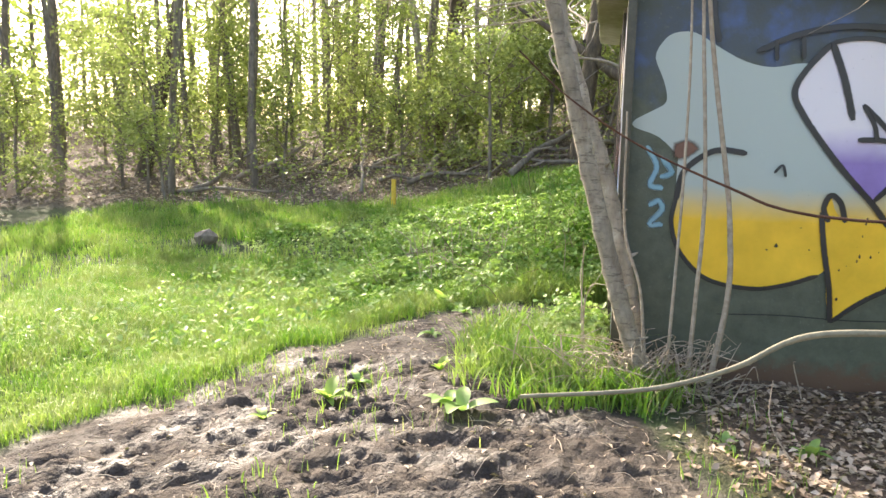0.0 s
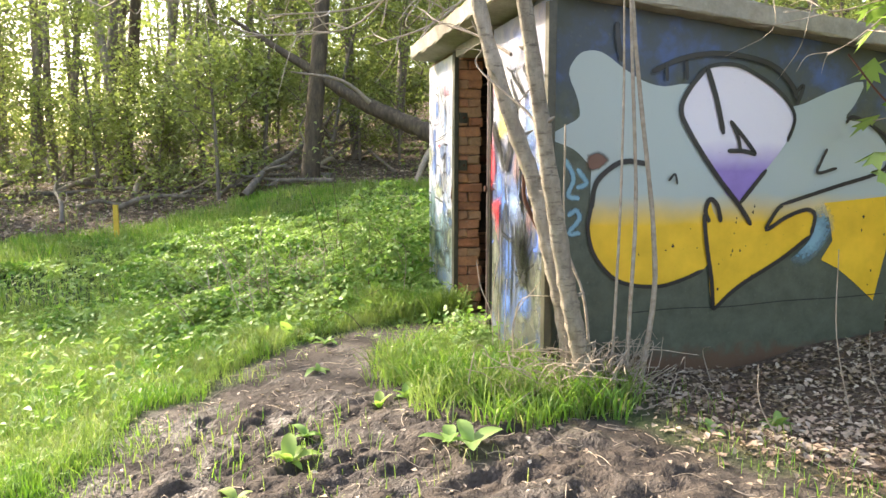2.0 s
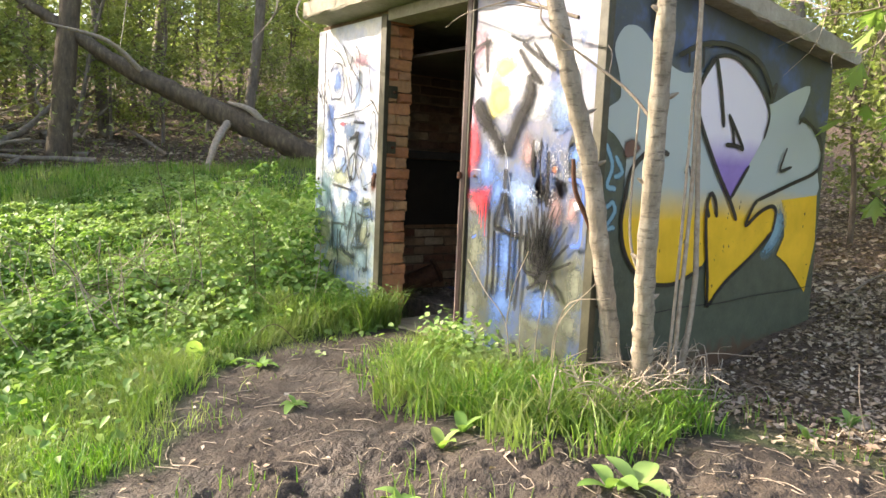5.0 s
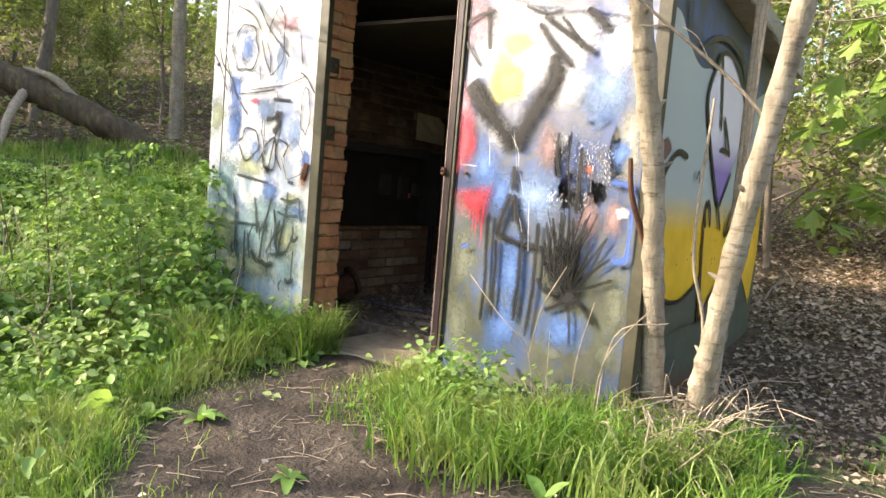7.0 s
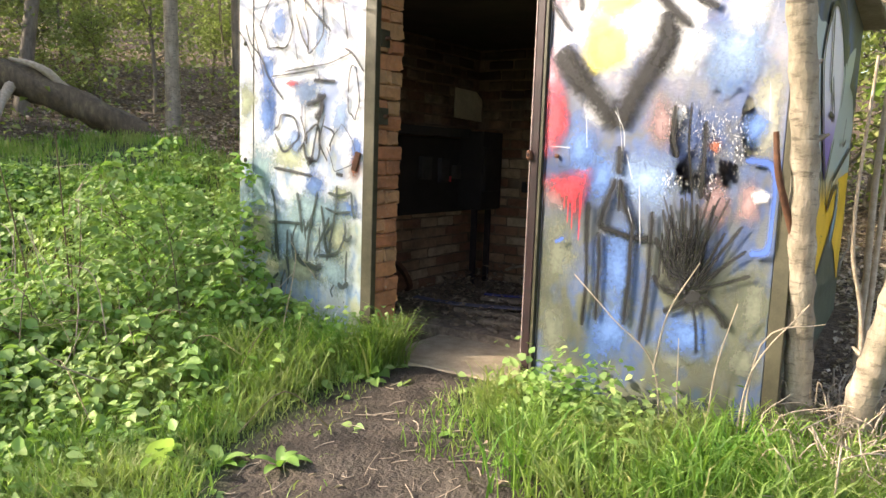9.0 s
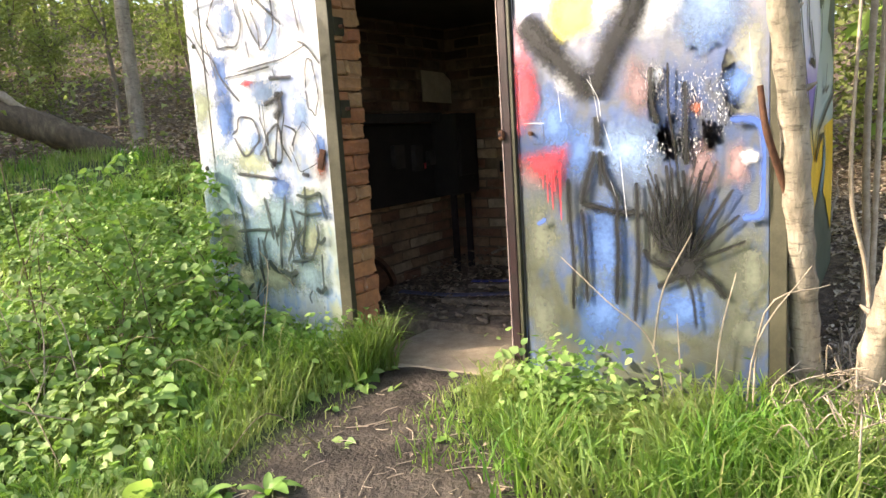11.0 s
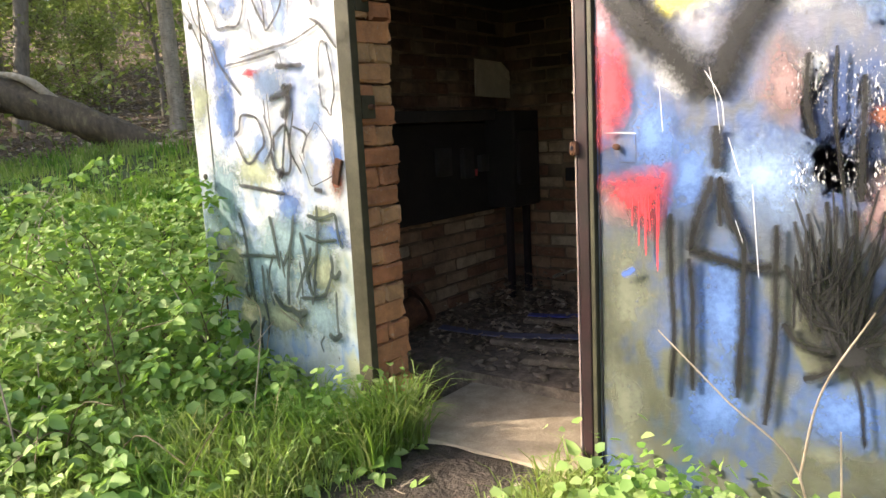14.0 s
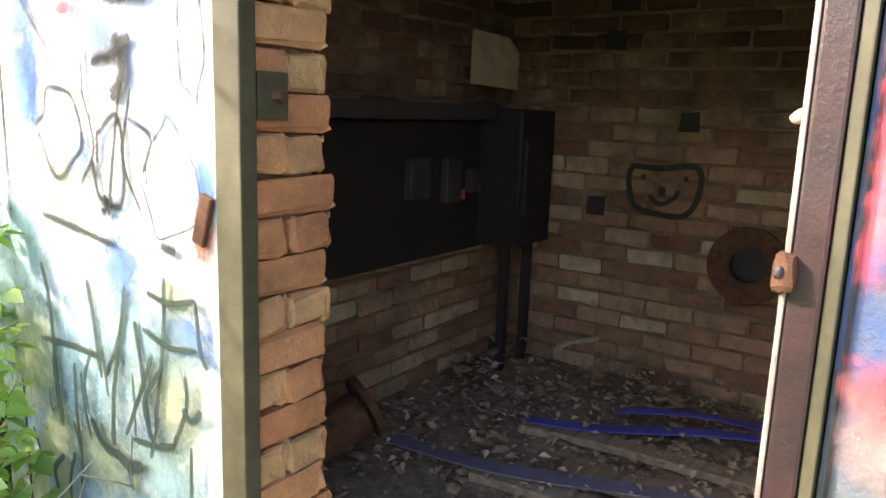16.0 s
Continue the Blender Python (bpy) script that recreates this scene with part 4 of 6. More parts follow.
def trefoils(c, s, r, flat=0.35):
    """Bramble leaves: three oval leaflets from one stalk, facing up and out."""
    n = len(c)
    a = r.uniform(0, 2 * np.pi, n)
    out = []
    for turn, k in ((-1.25, 0.82), (0.0, 1.0), (1.25, 0.82)):
        d = np.stack([np.cos(a + turn), np.sin(a + turn), r.normal(-0.25, flat, n)], -1)
        d /= np.linalg.norm(d, axis=1)[:, None]
        up = np.stack([r.normal(-0.55, flat, n), r.normal(0.3, flat, n), np.ones(n)], -1)
        side = np.cross(d, up)
        side /= np.linalg.norm(side, axis=1)[:, None]
        nrm = np.cross(side, d)
        q = (s * k)[:, None]

        def at(t, w, f):
            return c + d * q * (t + 0.12) + side * q * w + nrm * q * (0.1 * f - 0.16 * t * t)

        v = np.stack([at(0, 0, 0), at(0.22, 0.3, 1), at(0.5, 0.36, 1), at(0.78, 0.2, 0.7), at(1, 0, 0), at(0.78, -0.2, 0.7), at(0.5, -0.36, 1), at(0.22, -0.3, 1)], 1).reshape(-1, 3)
        i = np.arange(n)[:, None] * 8
        f = np.concatenate([i + np.array(t) for t in ((0, 2, 1), (0, 3, 2), (0, 4, 3), (0, 5, 4), (0, 6, 5), (0, 7, 6))], 1).reshape(-1, 3)
        out.append((v, f))
    return join(out)


def brambles():
    x, y, r = scatter(64000, -5.0, 2.4, 4.3, 12.5, lambda x, y: np.clip(mound(x, y) * 2.6, 0, 1) * off_shed(x, y), 6)
    z = height(x, y) + mound(x, y) * (1.06 - 0.8 * r.uniform(0, 1, len(x)) ** 1.6)
    v, f = trefoils(np.stack([x, y, z], -1), r.uniform(0.035, 0.078, len(x)) * (1 + 0.25 * lattice(x, y, 1.5, 61)), r)
    tagged(array_mesh("bramble_leaves", v, f, M["herb"]), "dense low brambles and nettles beside the shed", "brambles", kind="stuff")
    g, pieces = np.random.default_rng(18), []
    for k in range(70):                                    # arching bramble canes
        p = np.array([g.normal(-0.5, 0.6), g.normal(7.3, 0.6), 0.0])
        if not bool(off_shed(p[0], p[1])):
            continue
        p[2] = float(height(p[0], p[1]))
        e = p + np.array([g.normal(-0.2, 0.35), g.normal(-0.1, 0.35), 0.0])
        e[2] = float(height(e[0], e[1])) + float(mound(e[0], e[1])) * 1.05 + g.uniform(0, 0.12)
        m = (p + e) / 2 + np.array([0, 0, 0.15])
        if bool(off_shed(e[0], e[1])) and bool(off_shed(m[0], m[1])):
            pieces.append(tube_arrays(smooth_line([p, m, e], 4), np.linspace(0.004, 0.0015, 9), 5))
    for bx, by, ex, ey, ez in ((-0.75, 7.75, -1.05, 7.6, 1.4), (-0.65, 7.6, -0.8, 7.45, 1.35), (-1.4, 7.6, -1.9, 7.4, 0.85)):      # tall dry stalks
        b0 = float(height(bx, by))
        pieces.append(tube_arrays(smooth_line([(bx, by, b0), ((bx + ex) / 2, (by + ey) / 2, (b0 + ez) / 2 + 0.03), (ex, ey, ez)], 4), np.linspace(0.006, 0.003, 9), 6))
    v, f = join(pieces)
    tagged(array_mesh("bramble_canes", v, f, M["cane"], smooth=True), "thin arching bramble canes among the leaves", "brambles", kind="stuff")
    x, y, r = scatter(9000, -4.5, 0.3, 4.4, 9.5, lambda x, y: 0.5 * (1 - step(path_depth(x, y), -0.3, 0)) * off_shed(x, y), 8)
    z = height(x, y) + r.uniform(0.03, 0.2, len(x))
    v, f = oval_leaves(np.stack([x, y, z], -1), r.uniform(0.03, 0.08, len(x)), r, 0.5, 0.1, 0.28)
    tagged(array_mesh("herb_leaves", v, f, M["herb"]), "small broad herb leaves growing among the grass", "herbs", kind="stuff")


brambles()


def dead_leaves():
    x, y, r = scatter(42000, -0.2, 7.0, -0.5, 4.4, lambda x, y: litter(x, y) * off_shed(x, y) * np.clip(1.4 - 0.15 * x, 0.3, 1), 9)
    z = height(x, y) + r.uniform(0.0, 0.03, len(x))
    a = leaves_at(np.stack([x, y, z], -1), r.uniform(0.02, 0.055, len(x)), r, 0.3, 0.12, 0.32)
    x, y, r = scatter(40000, -12, 9, 6, 24, lambda x, y: litter(x, y) * off_shed(x, y), 10)
    b = leaves_at(np.stack([x, y, height(x, y) + 0.01], -1), r.uniform(0.05, 0.12, len(x)), r, 0.3, 0.12, 0.32)
    x, y, r = scatter(42000, 2.6, 10, -3, 12, lambda x, y: litter(x, y) * off_shed(x, y), 11)
    c = leaves_at(np.stack([x, y, height(x, y) + 0.012], -1), r.uniform(0.035, 0.09, len(x)), r, 0.3, 0.12, 0.32)
    x, y, r = scatter(900, -3.2, 0.4, 1.6, 5.4, lambda x, y: mud(x, y), 12)
    d = leaves_at(np.stack([x, y, height(x, y) + 0.012], -1), r.uniform(0.012, 0.045, len(x)), r, 0.3, 0.12, 0.3)
    v, f = join([a, b, c, d])
    tagged(array_mesh("leaf_litter", v, f, M["dead_leaf"]), "dry brown fallen leaves on the woodland floor", "leaf litter", kind="stuff")


dead_leaves()


# ---- sprayed paint ----
from mathutils.geometry import tessellate_polygon

PAINT = {
    "black": spray("black_paint", (0.012, 0.011, 0.011), 0.35, 0.4),
    "soft_black": spray("thin_black_paint", (0.009, 0.0085, 0.01), 0.82, 0.35, None, 0.3),
    "body": spray("pale_and_yellow_paint", (0.7, 0.42, 0.015), 0.05, 0.5, None, 0.0, ((0.4, 0.455, 0.42), 1.18, 1.36)),
    "yellow": spray("yellow_paint", (0.7, 0.42, 0.015), 0.05, 0.5),
    "egg": spray("white_and_purple_paint", (0.24, 0.16, 0.42), 0.05, 0.45, None, 0.0, ((0.72, 0.67, 0.71), 1.5, 1.68)),
    "teal": spray("teal_paint", (0.16, 0.3, 0.36), 0.7, 0.5),
    "brown": spray("brown_paint", (0.14, 0.07, 0.045), 0.4, 0.6),
    "sun": spray("lemon_paint", (0.8, 0.72, 0.16), 0.7, 0.35),
    "halo": spray("white_paint", (0.8, 0.8, 0.79), 0.9, 0.35),
    "red": spray("red_paint", (0.52, 0.055, 0.075), 0.85, 0.35),
    "soot": spray("black_smear", (0.012, 0.012, 0.014), 0.7, 0.35, None, 0.2),
    "speck": spray("black_speckles", (0.03, 0.029, 0.032), 0.8, 0.2, None, 4.0, None, 0.8),
    # sun glints of the crinkled black paint, put in as white spots
    "flake": spray("painted_white_glints", (0.72, 0.73, 0.76), 0.8, 0.3, None, 4.2, None, 0.8),
    "pink": spray("pink_paint", (0.42, 0.24, 0.29), 0.95, 0.4),
    "mauve": spray("mauve_paint", (0.28, 0.18, 0.18), 0.9, 0.4),
    "blue": spray("blue_paint", (0.085, 0.17, 0.4), 0.95, 0.42),
    "sky": spray("pale_blue_paint", (0.19, 0.28, 0.45), 0.95, 0.42),
    "grey": spray("grey_olive_paint", (0.27, 0.27, 0.22), 0.8, 0.45),
    "rusty": spray("rusty_paint", (0.34, 0.11, 0.06), 0.9, 0.5),
    "teal_wash": spray("teal_wash", (0.24, 0.36, 0.38), 0.97, 0.45),
    "olive_wash": spray("green_wash", (0.33, 0.36, 0.22), 0.97, 0.45),
    "wash_black": spray("faded_black_paint", (0.03, 0.03, 0.036), 0.8, 0.4, None, 0.45),
    "olive": spray("olive_paint", (0.15, 0.16, 0.115), 0.95, 0.42),
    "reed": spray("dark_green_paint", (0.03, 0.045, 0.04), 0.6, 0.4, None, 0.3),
    "white": spray("white_drip_and_glare", (0.68, 0.69, 0.72), 0.8, 0.3),
    "blue_line": spray("blue_line", (0.05, 0.11, 0.36), 0.8, 0.38),
}


def onto(plane, u, w, lift):
    return (FRONT - 0.012 - lift, u, w) if plane == "front" else (u, Y0 - lift, w) if plane == "side" else (2.266 - lift, u, w)


SPANS = {"front": ((4.195, 5.13), (6.134, 7.08))}      # paint keeps to the two sheets


def kept(flat, plane):
    """Points pulled back onto the sheet that they lie nearest to."""
    if plane in SPANS:
        lo, hi = SPANS[plane][0 if flat[:, 0].mean() < 5.6 else 1]
        flat[:, 0] = np.clip(flat[:, 0], lo, hi)
    return flat


def paint_line(points, width, plane, mat, parent, lift, name="paint_line"):
    line = np.array(smooth_line(points, 6)) if len(points) > 2 else np.array(smooth_line([points[0], ((points[0][0] + points[1][0]) / 2, (points[0][1] + points[1][1]) / 2), points[1]], 4))
    d = np.gradient(line, axis=0)
    d /= np.linalg.norm(d, axis=1)[:, None] + 1e-9
    nrm = np.stack([-d[:, 1], d[:, 0]], -1) * width * 0.62
    n = len(line)
    taper = np.clip(np.minimum(np.arange(n), np.arange(n)[::-1]) / 1.5 + 0.55, 0, 1)[:, None]
    flat = kept(np.concatenate([line - nrm * taper, line, line + nrm * taper]), plane)
    v = np.array([onto(plane, a, b, lift) for a, b in flat]) - np.array(parent.location)
    uv = np.stack([np.zeros(3 * n), np.concatenate([np.ones(n), np.zeros(n), np.ones(n)])], -1)
    i = np.arange(n - 1)
    f = np.concatenate([np.stack([i, i + 1, i + n + 1, i + n], -1), np.stack([i + n, i + n + 1, i + 2 * n + 1, i + 2 * n], -1)])
    ob = array_mesh(name, v, f, mat, uv)
    ob.parent = parent
    return ob


def paint_blob(points, plane, mat, parent, lift, grow=1.0, name="paint_patch"):
    """Star-shaped soft patch: full in the middle, thin at the rim."""
    p = np.array(smooth_line(list(points) + [points[0]], 5))[:-1]
    c = p.mean(0)
    p = kept(c + (p - c) * grow, plane)
    n = len(p)
    v = np.array([onto(plane, a, b, lift) for a, b in np.concatenate([[c], p])]) - np.array(parent.location)
    uv = np.stack([np.zeros(n + 1), np.concatenate([[0], np.ones(n)])], -1)
    i = np.arange(n)
    f = np.stack([np.zeros(n, int), 1 + i, 1 + (i + 1) % n], -1)
    ob = array_mesh(name, v, f, mat, uv)
    ob.parent = parent
    return ob


def paint_patch(points, plane, mat, parent, lift, steps=4):
    """Hard-edged patch inside a smooth outline."""
    p = np.array(smooth_line(list(points) + [points[0]], steps))[:-1] if steps else np.array(points)
    bm = bmesh.new()
    vs = [bm.verts.new(Vector(onto(plane, a, b, lift)) - parent.location) for a, b in p]
    bm.loops.layers.uv.new("uv")
    for tri in tessellate_polygon([[Vector((a, b, 0)) for a, b in p]]):
        bm.faces.new([vs[i] for i in tri])
    bmesh.ops.recalc_face_normals(bm, faces=bm.faces)
    return part("paint_patch", bm, mat, parent)


def wall_picture():
    w, s, P = wall_south, "side", PAINT
    body = [(0.37, 1.48), (0.26, 1.58), (0.13, 1.63), (0.13, 1.67), (0.22, 1.72), (0.29, 1.77), (0.27, 1.88), (0.22, 2.0), (0.25, 2.08), (0.31, 2.13), (0.42, 2.13), (0.55, 2.05), (0.68, 1.98), (0.82, 1.95), (1.01, 1.97),
            (1.4, 1.9), (1.69, 1.85), (1.96, 1.95), (2.21, 2.02), (2.16, 1.88), (2.1, 1.79), (2.28, 1.75), (2.44, 1.59), (2.42, 1.46), (2.44, 1.3), (2.0, 1.17), (1.6, 1.1), (1.2, 0.92), (1.12, 0.86), (0.96, 0.8), (0.79, 0.77), (0.56, 0.81), (0.41, 0.95), (0.36, 1.11), (0.365, 1.25)]
    paint_patch(body, s, P["body"], w, 0.003, 3)
    paint_patch([(1.97, 1.26), (2.44, 1.30), (2.475, 0.98), (2.39, 0.62), (2.24, 0.74), (2.1, 0.84), (1.97, 0.9), (2.05, 1.02), (2.01, 1.18)], s, P["yellow"], w, 0.005, 0)
    paint_patch([(1.15, 1.29), (1.1, 1.15), (1.16, 0.9), (1.2, 0.61), (1.37, 0.75), (1.66, 0.91), (1.88, 1.06), (1.89, 1.18), (1.76, 1.21), (1.55, 1.1), (1.42, 1.13), (1.22, 1.15)], s, P["yellow"], w, 0.007, 2)
    egg = [(1.09, 2.07), (0.98, 1.94), (0.93, 1.82), (0.99, 1.69), (1.17, 1.45), (1.35, 1.25), (1.53, 1.47), (1.67, 1.64), (1.71, 1.8), (1.58, 1.95), (1.35, 2.07), (1.21, 2.09)]
    paint_patch(egg, s, P["egg"], w, 0.009, 2)
    paint_blob([(1.9, 1.2), (1.97, 1.22), (2.03, 1.1), (1.96, 0.98), (1.86, 0.9), (1.76, 0.92), (1.86, 1.02)], s, P["teal"], w, 0.010, 1.25)
    for k, pts in enumerate(([(0.2, 1.53), (0.26, 1.42), (0.23, 1.32), (0.3, 1.3)], [(0.28, 1.47), (0.34, 1.39), (0.28, 1.36)], [(0.23, 1.2), (0.28, 1.23), (0.3, 1.18), (0.24, 1.1), (0.31, 1.1)])):
        paint_line(pts, 0.035, s, P["teal"], w, 0.0045 + 0.0004 * k)
    paint_blob([(0.34, 1.55), (0.42, 1.57), (0.48, 1.52), (0.4, 1.46), (0.34, 1.47)], s, P["brown"], w, 0.006, 1.1)
    bubble = [(0.03, [(0.37, 1.23), (0.40, 1.39), (0.51, 1.49), (0.60, 1.515), (0.72, 1.5)]), (0.022, [(0.37, 1.25), (0.355, 1.11), (0.41, 0.95), (0.56, 0.81), (0.79, 0.77), (0.96, 0.8), (1.12, 0.86)])]
    beak = [(0.028, [(1.15, 1.15), (1.12, 1.22), (1.15, 1.29), (1.2, 1.25), (1.23, 1.15)]), (0.028, [(1.11, 1.2), (1.14, 1.0), (1.18, 0.8), (1.2, 0.61)]), (0.024, [(1.2, 0.61), (1.37, 0.75), (1.66, 0.91), (1.88, 1.06)]),
             (0.026, [(1.88, 1.06), (1.90, 1.18), (1.84, 1.22), (1.7, 1.18), (1.55, 1.1), (1.62, 1.22), (1.66, 1.25)]), (0.024, [(1.64, 1.25), (2.03, 1.36), (2.38, 1.46), (2.44, 1.57)]), (0.02, [(2.44, 1.59), (2.40, 1.68), (2.28, 1.75), (2.14, 1.8), (2.09, 1.76)])]
    eye = [(0.03, [(1.09, 2.07), (0.98, 1.94), (0.93, 1.82), (0.99, 1.69), (1.17, 1.45), (1.35, 1.25), (1.44, 1.13)]), (0.026, [(1.35, 1.26), (1.53, 1.47)]), (0.022, [(1.09, 2.07), (1.21, 2.09), (1.35, 2.07), (1.58, 1.95), (1.71, 1.8), (1.67, 1.64)]),
             (0.034, [(1.09, 2.07), (1.16, 1.89), (1.22, 1.68)]), (0.026, [(1.26, 1.76), (1.36, 1.66), (1.45, 1.56)]), (0.026, [(1.45, 1.56), (1.36, 1.58), (1.25, 1.58)]), (0.022, [(1.26, 1.76), (1.32, 1.66), (1.34, 1.58)])]
    rest = [(0.02, [(1.96, 1.6), (1.92, 1.52), (1.9, 1.45), (2.04, 1.48)]), (0.03, [(0.73, 2.03), (0.95, 2.12), (1.22, 2.15), (1.52, 2.1), (1.67, 1.99), (1.72, 1.9)]), (0.022, [(1.70, 1.93), (1.76, 1.98), (1.72, 1.86)]),
             (0.03, [(0.5, 2.3), (0.51, 2.2), (0.54, 2.08)]), (0.02, [(0.82, 2.09), (0.83, 1.98)]), (0.02, [(0.95, 2.11), (0.96, 1.99)]), (0.014, [(0.86, 1.40), (0.9, 1.44), (0.92, 1.38)])]
    for k, (width, pts) in enumerate(bubble + beak + eye + rest):
        paint_line(pts, width, s, P["black"], w, 0.012 + 0.0004 * k)
    paint_line([(0.62, 0.62), (0.95, 0.635), (1.3, 0.63), (1.7, 0.65), (2.1, 0.655), (2.45, 0.67)], 0.006, s, P["black"], w, 0.0285, "render_crack")
    g = random.Random(3)
    for k in range(24):                                    # flaked spots in the yellow
        x = g.choice([g.uniform(2.2, 2.45), g.uniform(0.5, 1.1), g.uniform(1.2, 1.5)])
        z = g.uniform(0.72, 1.25)
        q = g.uniform(0.003, 0.009)
        paint_blob([(x - q * g.uniform(0.5, 1.5), z), (x, z + q * g.uniform(0.5, 3)), (x + q * g.uniform(0.5, 1.5), z), (x, z - q * g.uniform(0.5, 2))], s, P["black"], w, 0.022 + 0.0003 * k, 1.0, "paint_chip")


wall_picture()

# soft sprayed clouds: paint, middle (y, z), half width, half height
RIGHT_CLOUDS = [
    ('olive', 5.05, 0.93, 0.104, 0.168),
    ('olive', 5.06, 0.59, 0.099, 0.137),
    ('olive', 4.24, 0.81, 0.069, 0.147),
    ('olive', 4.26, 0.59, 0.104, 0.074),
    ('grey', 4.25, 1.52, 0.064, 0.175),
    ('olive', 4.52, 0.55, 0.094, 0.063),
    ('blue', 4.77, 0.90, 0.099, 0.184),
    ('blue', 4.79, 0.62, 0.114, 0.132),
    ('blue', 4.48, 0.65, 0.129, 0.099),
    ('blue', 4.87, 1.25, 0.089, 0.138),
    ('sky', 4.69, 1.25, 0.139, 0.118),
    ('blue', 4.97, 1.36, 0.079, 0.135),
    ('sky', 4.40, 1.74, 0.139, 0.110),
    ('sky', 4.38, 1.74, 0.109, 0.135),
    ('blue', 4.38, 1.64, 0.079, 0.060),
    ('blue', 4.29, 1.46, 0.049, 0.060),
    ('mauve', 4.41, 1.18, 0.054, 0.086),
    ('mauve', 4.63, 1.47, 0.069, 0.097),
    ('pink', 5.12, 1.68, 0.059, 0.079),
    ('pink', 5.08, 2.07, 0.124, 0.102),
    ('mauve', 5.06, 1.17, 0.074, 0.059),
    ('mauve', 4.29, 1.18, 0.044, 0.080),
    ('rusty', 4.43, 1.39, 0.024, 0.029),
    # next three whites put the sheet's upper-right glare into the paint
    ('white', 4.56, 1.97, 0.149, 0.127),
    ('white', 4.34, 1.94, 0.074, 0.132),
    ('white', 4.58, 1.76, 0.109, 0.102),
    ('white', 4.90, 1.54, 0.049, 0.077),
    ('white', 4.25, 1.21, 0.029, 0.024),
    ('white', 4.57, 1.51, 0.034, 0.029),
    ('speck', 4.57, 1.47, 0.089, 0.116),
    ('speck', 4.44, 1.42, 0.129, 0.154),
    ('speck', 4.34, 1.40, 0.054, 0.144),
    ('speck', 4.58, 1.25, 0.079, 0.064),
    ('speck', 4.45, 1.25, 0.094, 0.095),
    ('soot', 4.49, 0.92, 0.104, 0.133),
    ('soot', 4.46, 0.81, 0.064, 0.055),
    ('halo', 4.84, 1.94, 0.209, 0.208),
    ('halo', 4.84, 1.83, 0.179, 0.150),
    ('yellow', 4.90, 1.80, 0.089, 0.113),
    ('yellow', 4.84, 1.95, 0.079, 0.061),
    ('yellow', 4.87, 1.77, 0.104, 0.086),
    ('flake', 4.57, 1.47, 0.089, 0.116),
    ('flake', 4.44, 1.42, 0.129, 0.154),
    ('flake', 4.34, 1.40, 0.054, 0.144),
    ('flake', 4.58, 1.25, 0.079, 0.064),
    ('flake', 4.45, 1.25, 0.094, 0.095),
]
HEART = [
    (0.106, [(5.06, 1.78), (4.99, 1.66), (4.90, 1.56), (4.81, 1.46)]),
    (0.108, [(4.81, 1.46), (4.77, 1.55), (4.71, 1.66), (4.64, 1.75), (4.62, 1.84)]),
    (0.107, [(5.08, 1.76), (5.03, 1.69), (4.95, 1.61)]),
    (0.071, [(4.64, 1.89), (4.63, 1.79), (4.68, 1.69)]),
]
SCRIBBLE = [
    (0.030, [(5.01, 2.12), (5.00, 2.02), (4.99, 1.92)]),
    (0.026, [(5.14, 2.04), (5.07, 2.08), (4.97, 2.10)]),
    (0.018, [(5.17, 2.03), (5.11, 1.94), (5.03, 1.84)]),
    (0.047, [(4.73, 2.03), (4.66, 1.94), (4.55, 1.83)]),
    (0.038, [(4.71, 2.06), (4.59, 1.98), (4.45, 1.89)]),
    (0.023, [(4.62, 2.05), (4.54, 1.96), (4.51, 1.91)]),
    (0.054, [(4.50, 2.08), (4.45, 2.04), (4.39, 1.98)]),
    (0.019, [(4.81, 2.11), (4.70, 2.07), (4.62, 2.08)]),
]
FIGURE = [
    (0.048, [(4.79, 1.38), (4.79, 1.34), (4.79, 1.27)]),
    (0.046, [(4.80, 1.25), (4.82, 1.19), (4.84, 1.13), (4.86, 1.05)]),
    (0.038, [(4.86, 1.05), (4.80, 1.04), (4.72, 1.02), (4.65, 1.02)]),
    (0.038, [(4.78, 1.25), (4.76, 1.15), (4.72, 1.07), (4.72, 0.98), (4.72, 0.84), (4.73, 0.66)]),
    (0.028, [(4.91, 1.15), (4.91, 1.01), (4.90, 0.82), (4.91, 0.63)]),
    (0.031, [(4.86, 1.03), (4.85, 0.92), (4.85, 0.78), (4.85, 0.66)]),
    (0.031, [(4.64, 1.13), (4.64, 0.99), (4.64, 0.81), (4.66, 0.60)]),
    (0.022, [(4.78, 1.25), (4.78, 1.18), (4.78, 1.12)]),
    (0.012, [(4.52, 1.55), (4.52, 1.40), (4.50, 1.25), (4.48, 1.08)]),
    (0.029, [(4.58, 1.54), (4.58, 1.42), (4.56, 1.34)]),
    (0.029, [(4.46, 1.48), (4.46, 1.32), (4.46, 1.19)]),
]
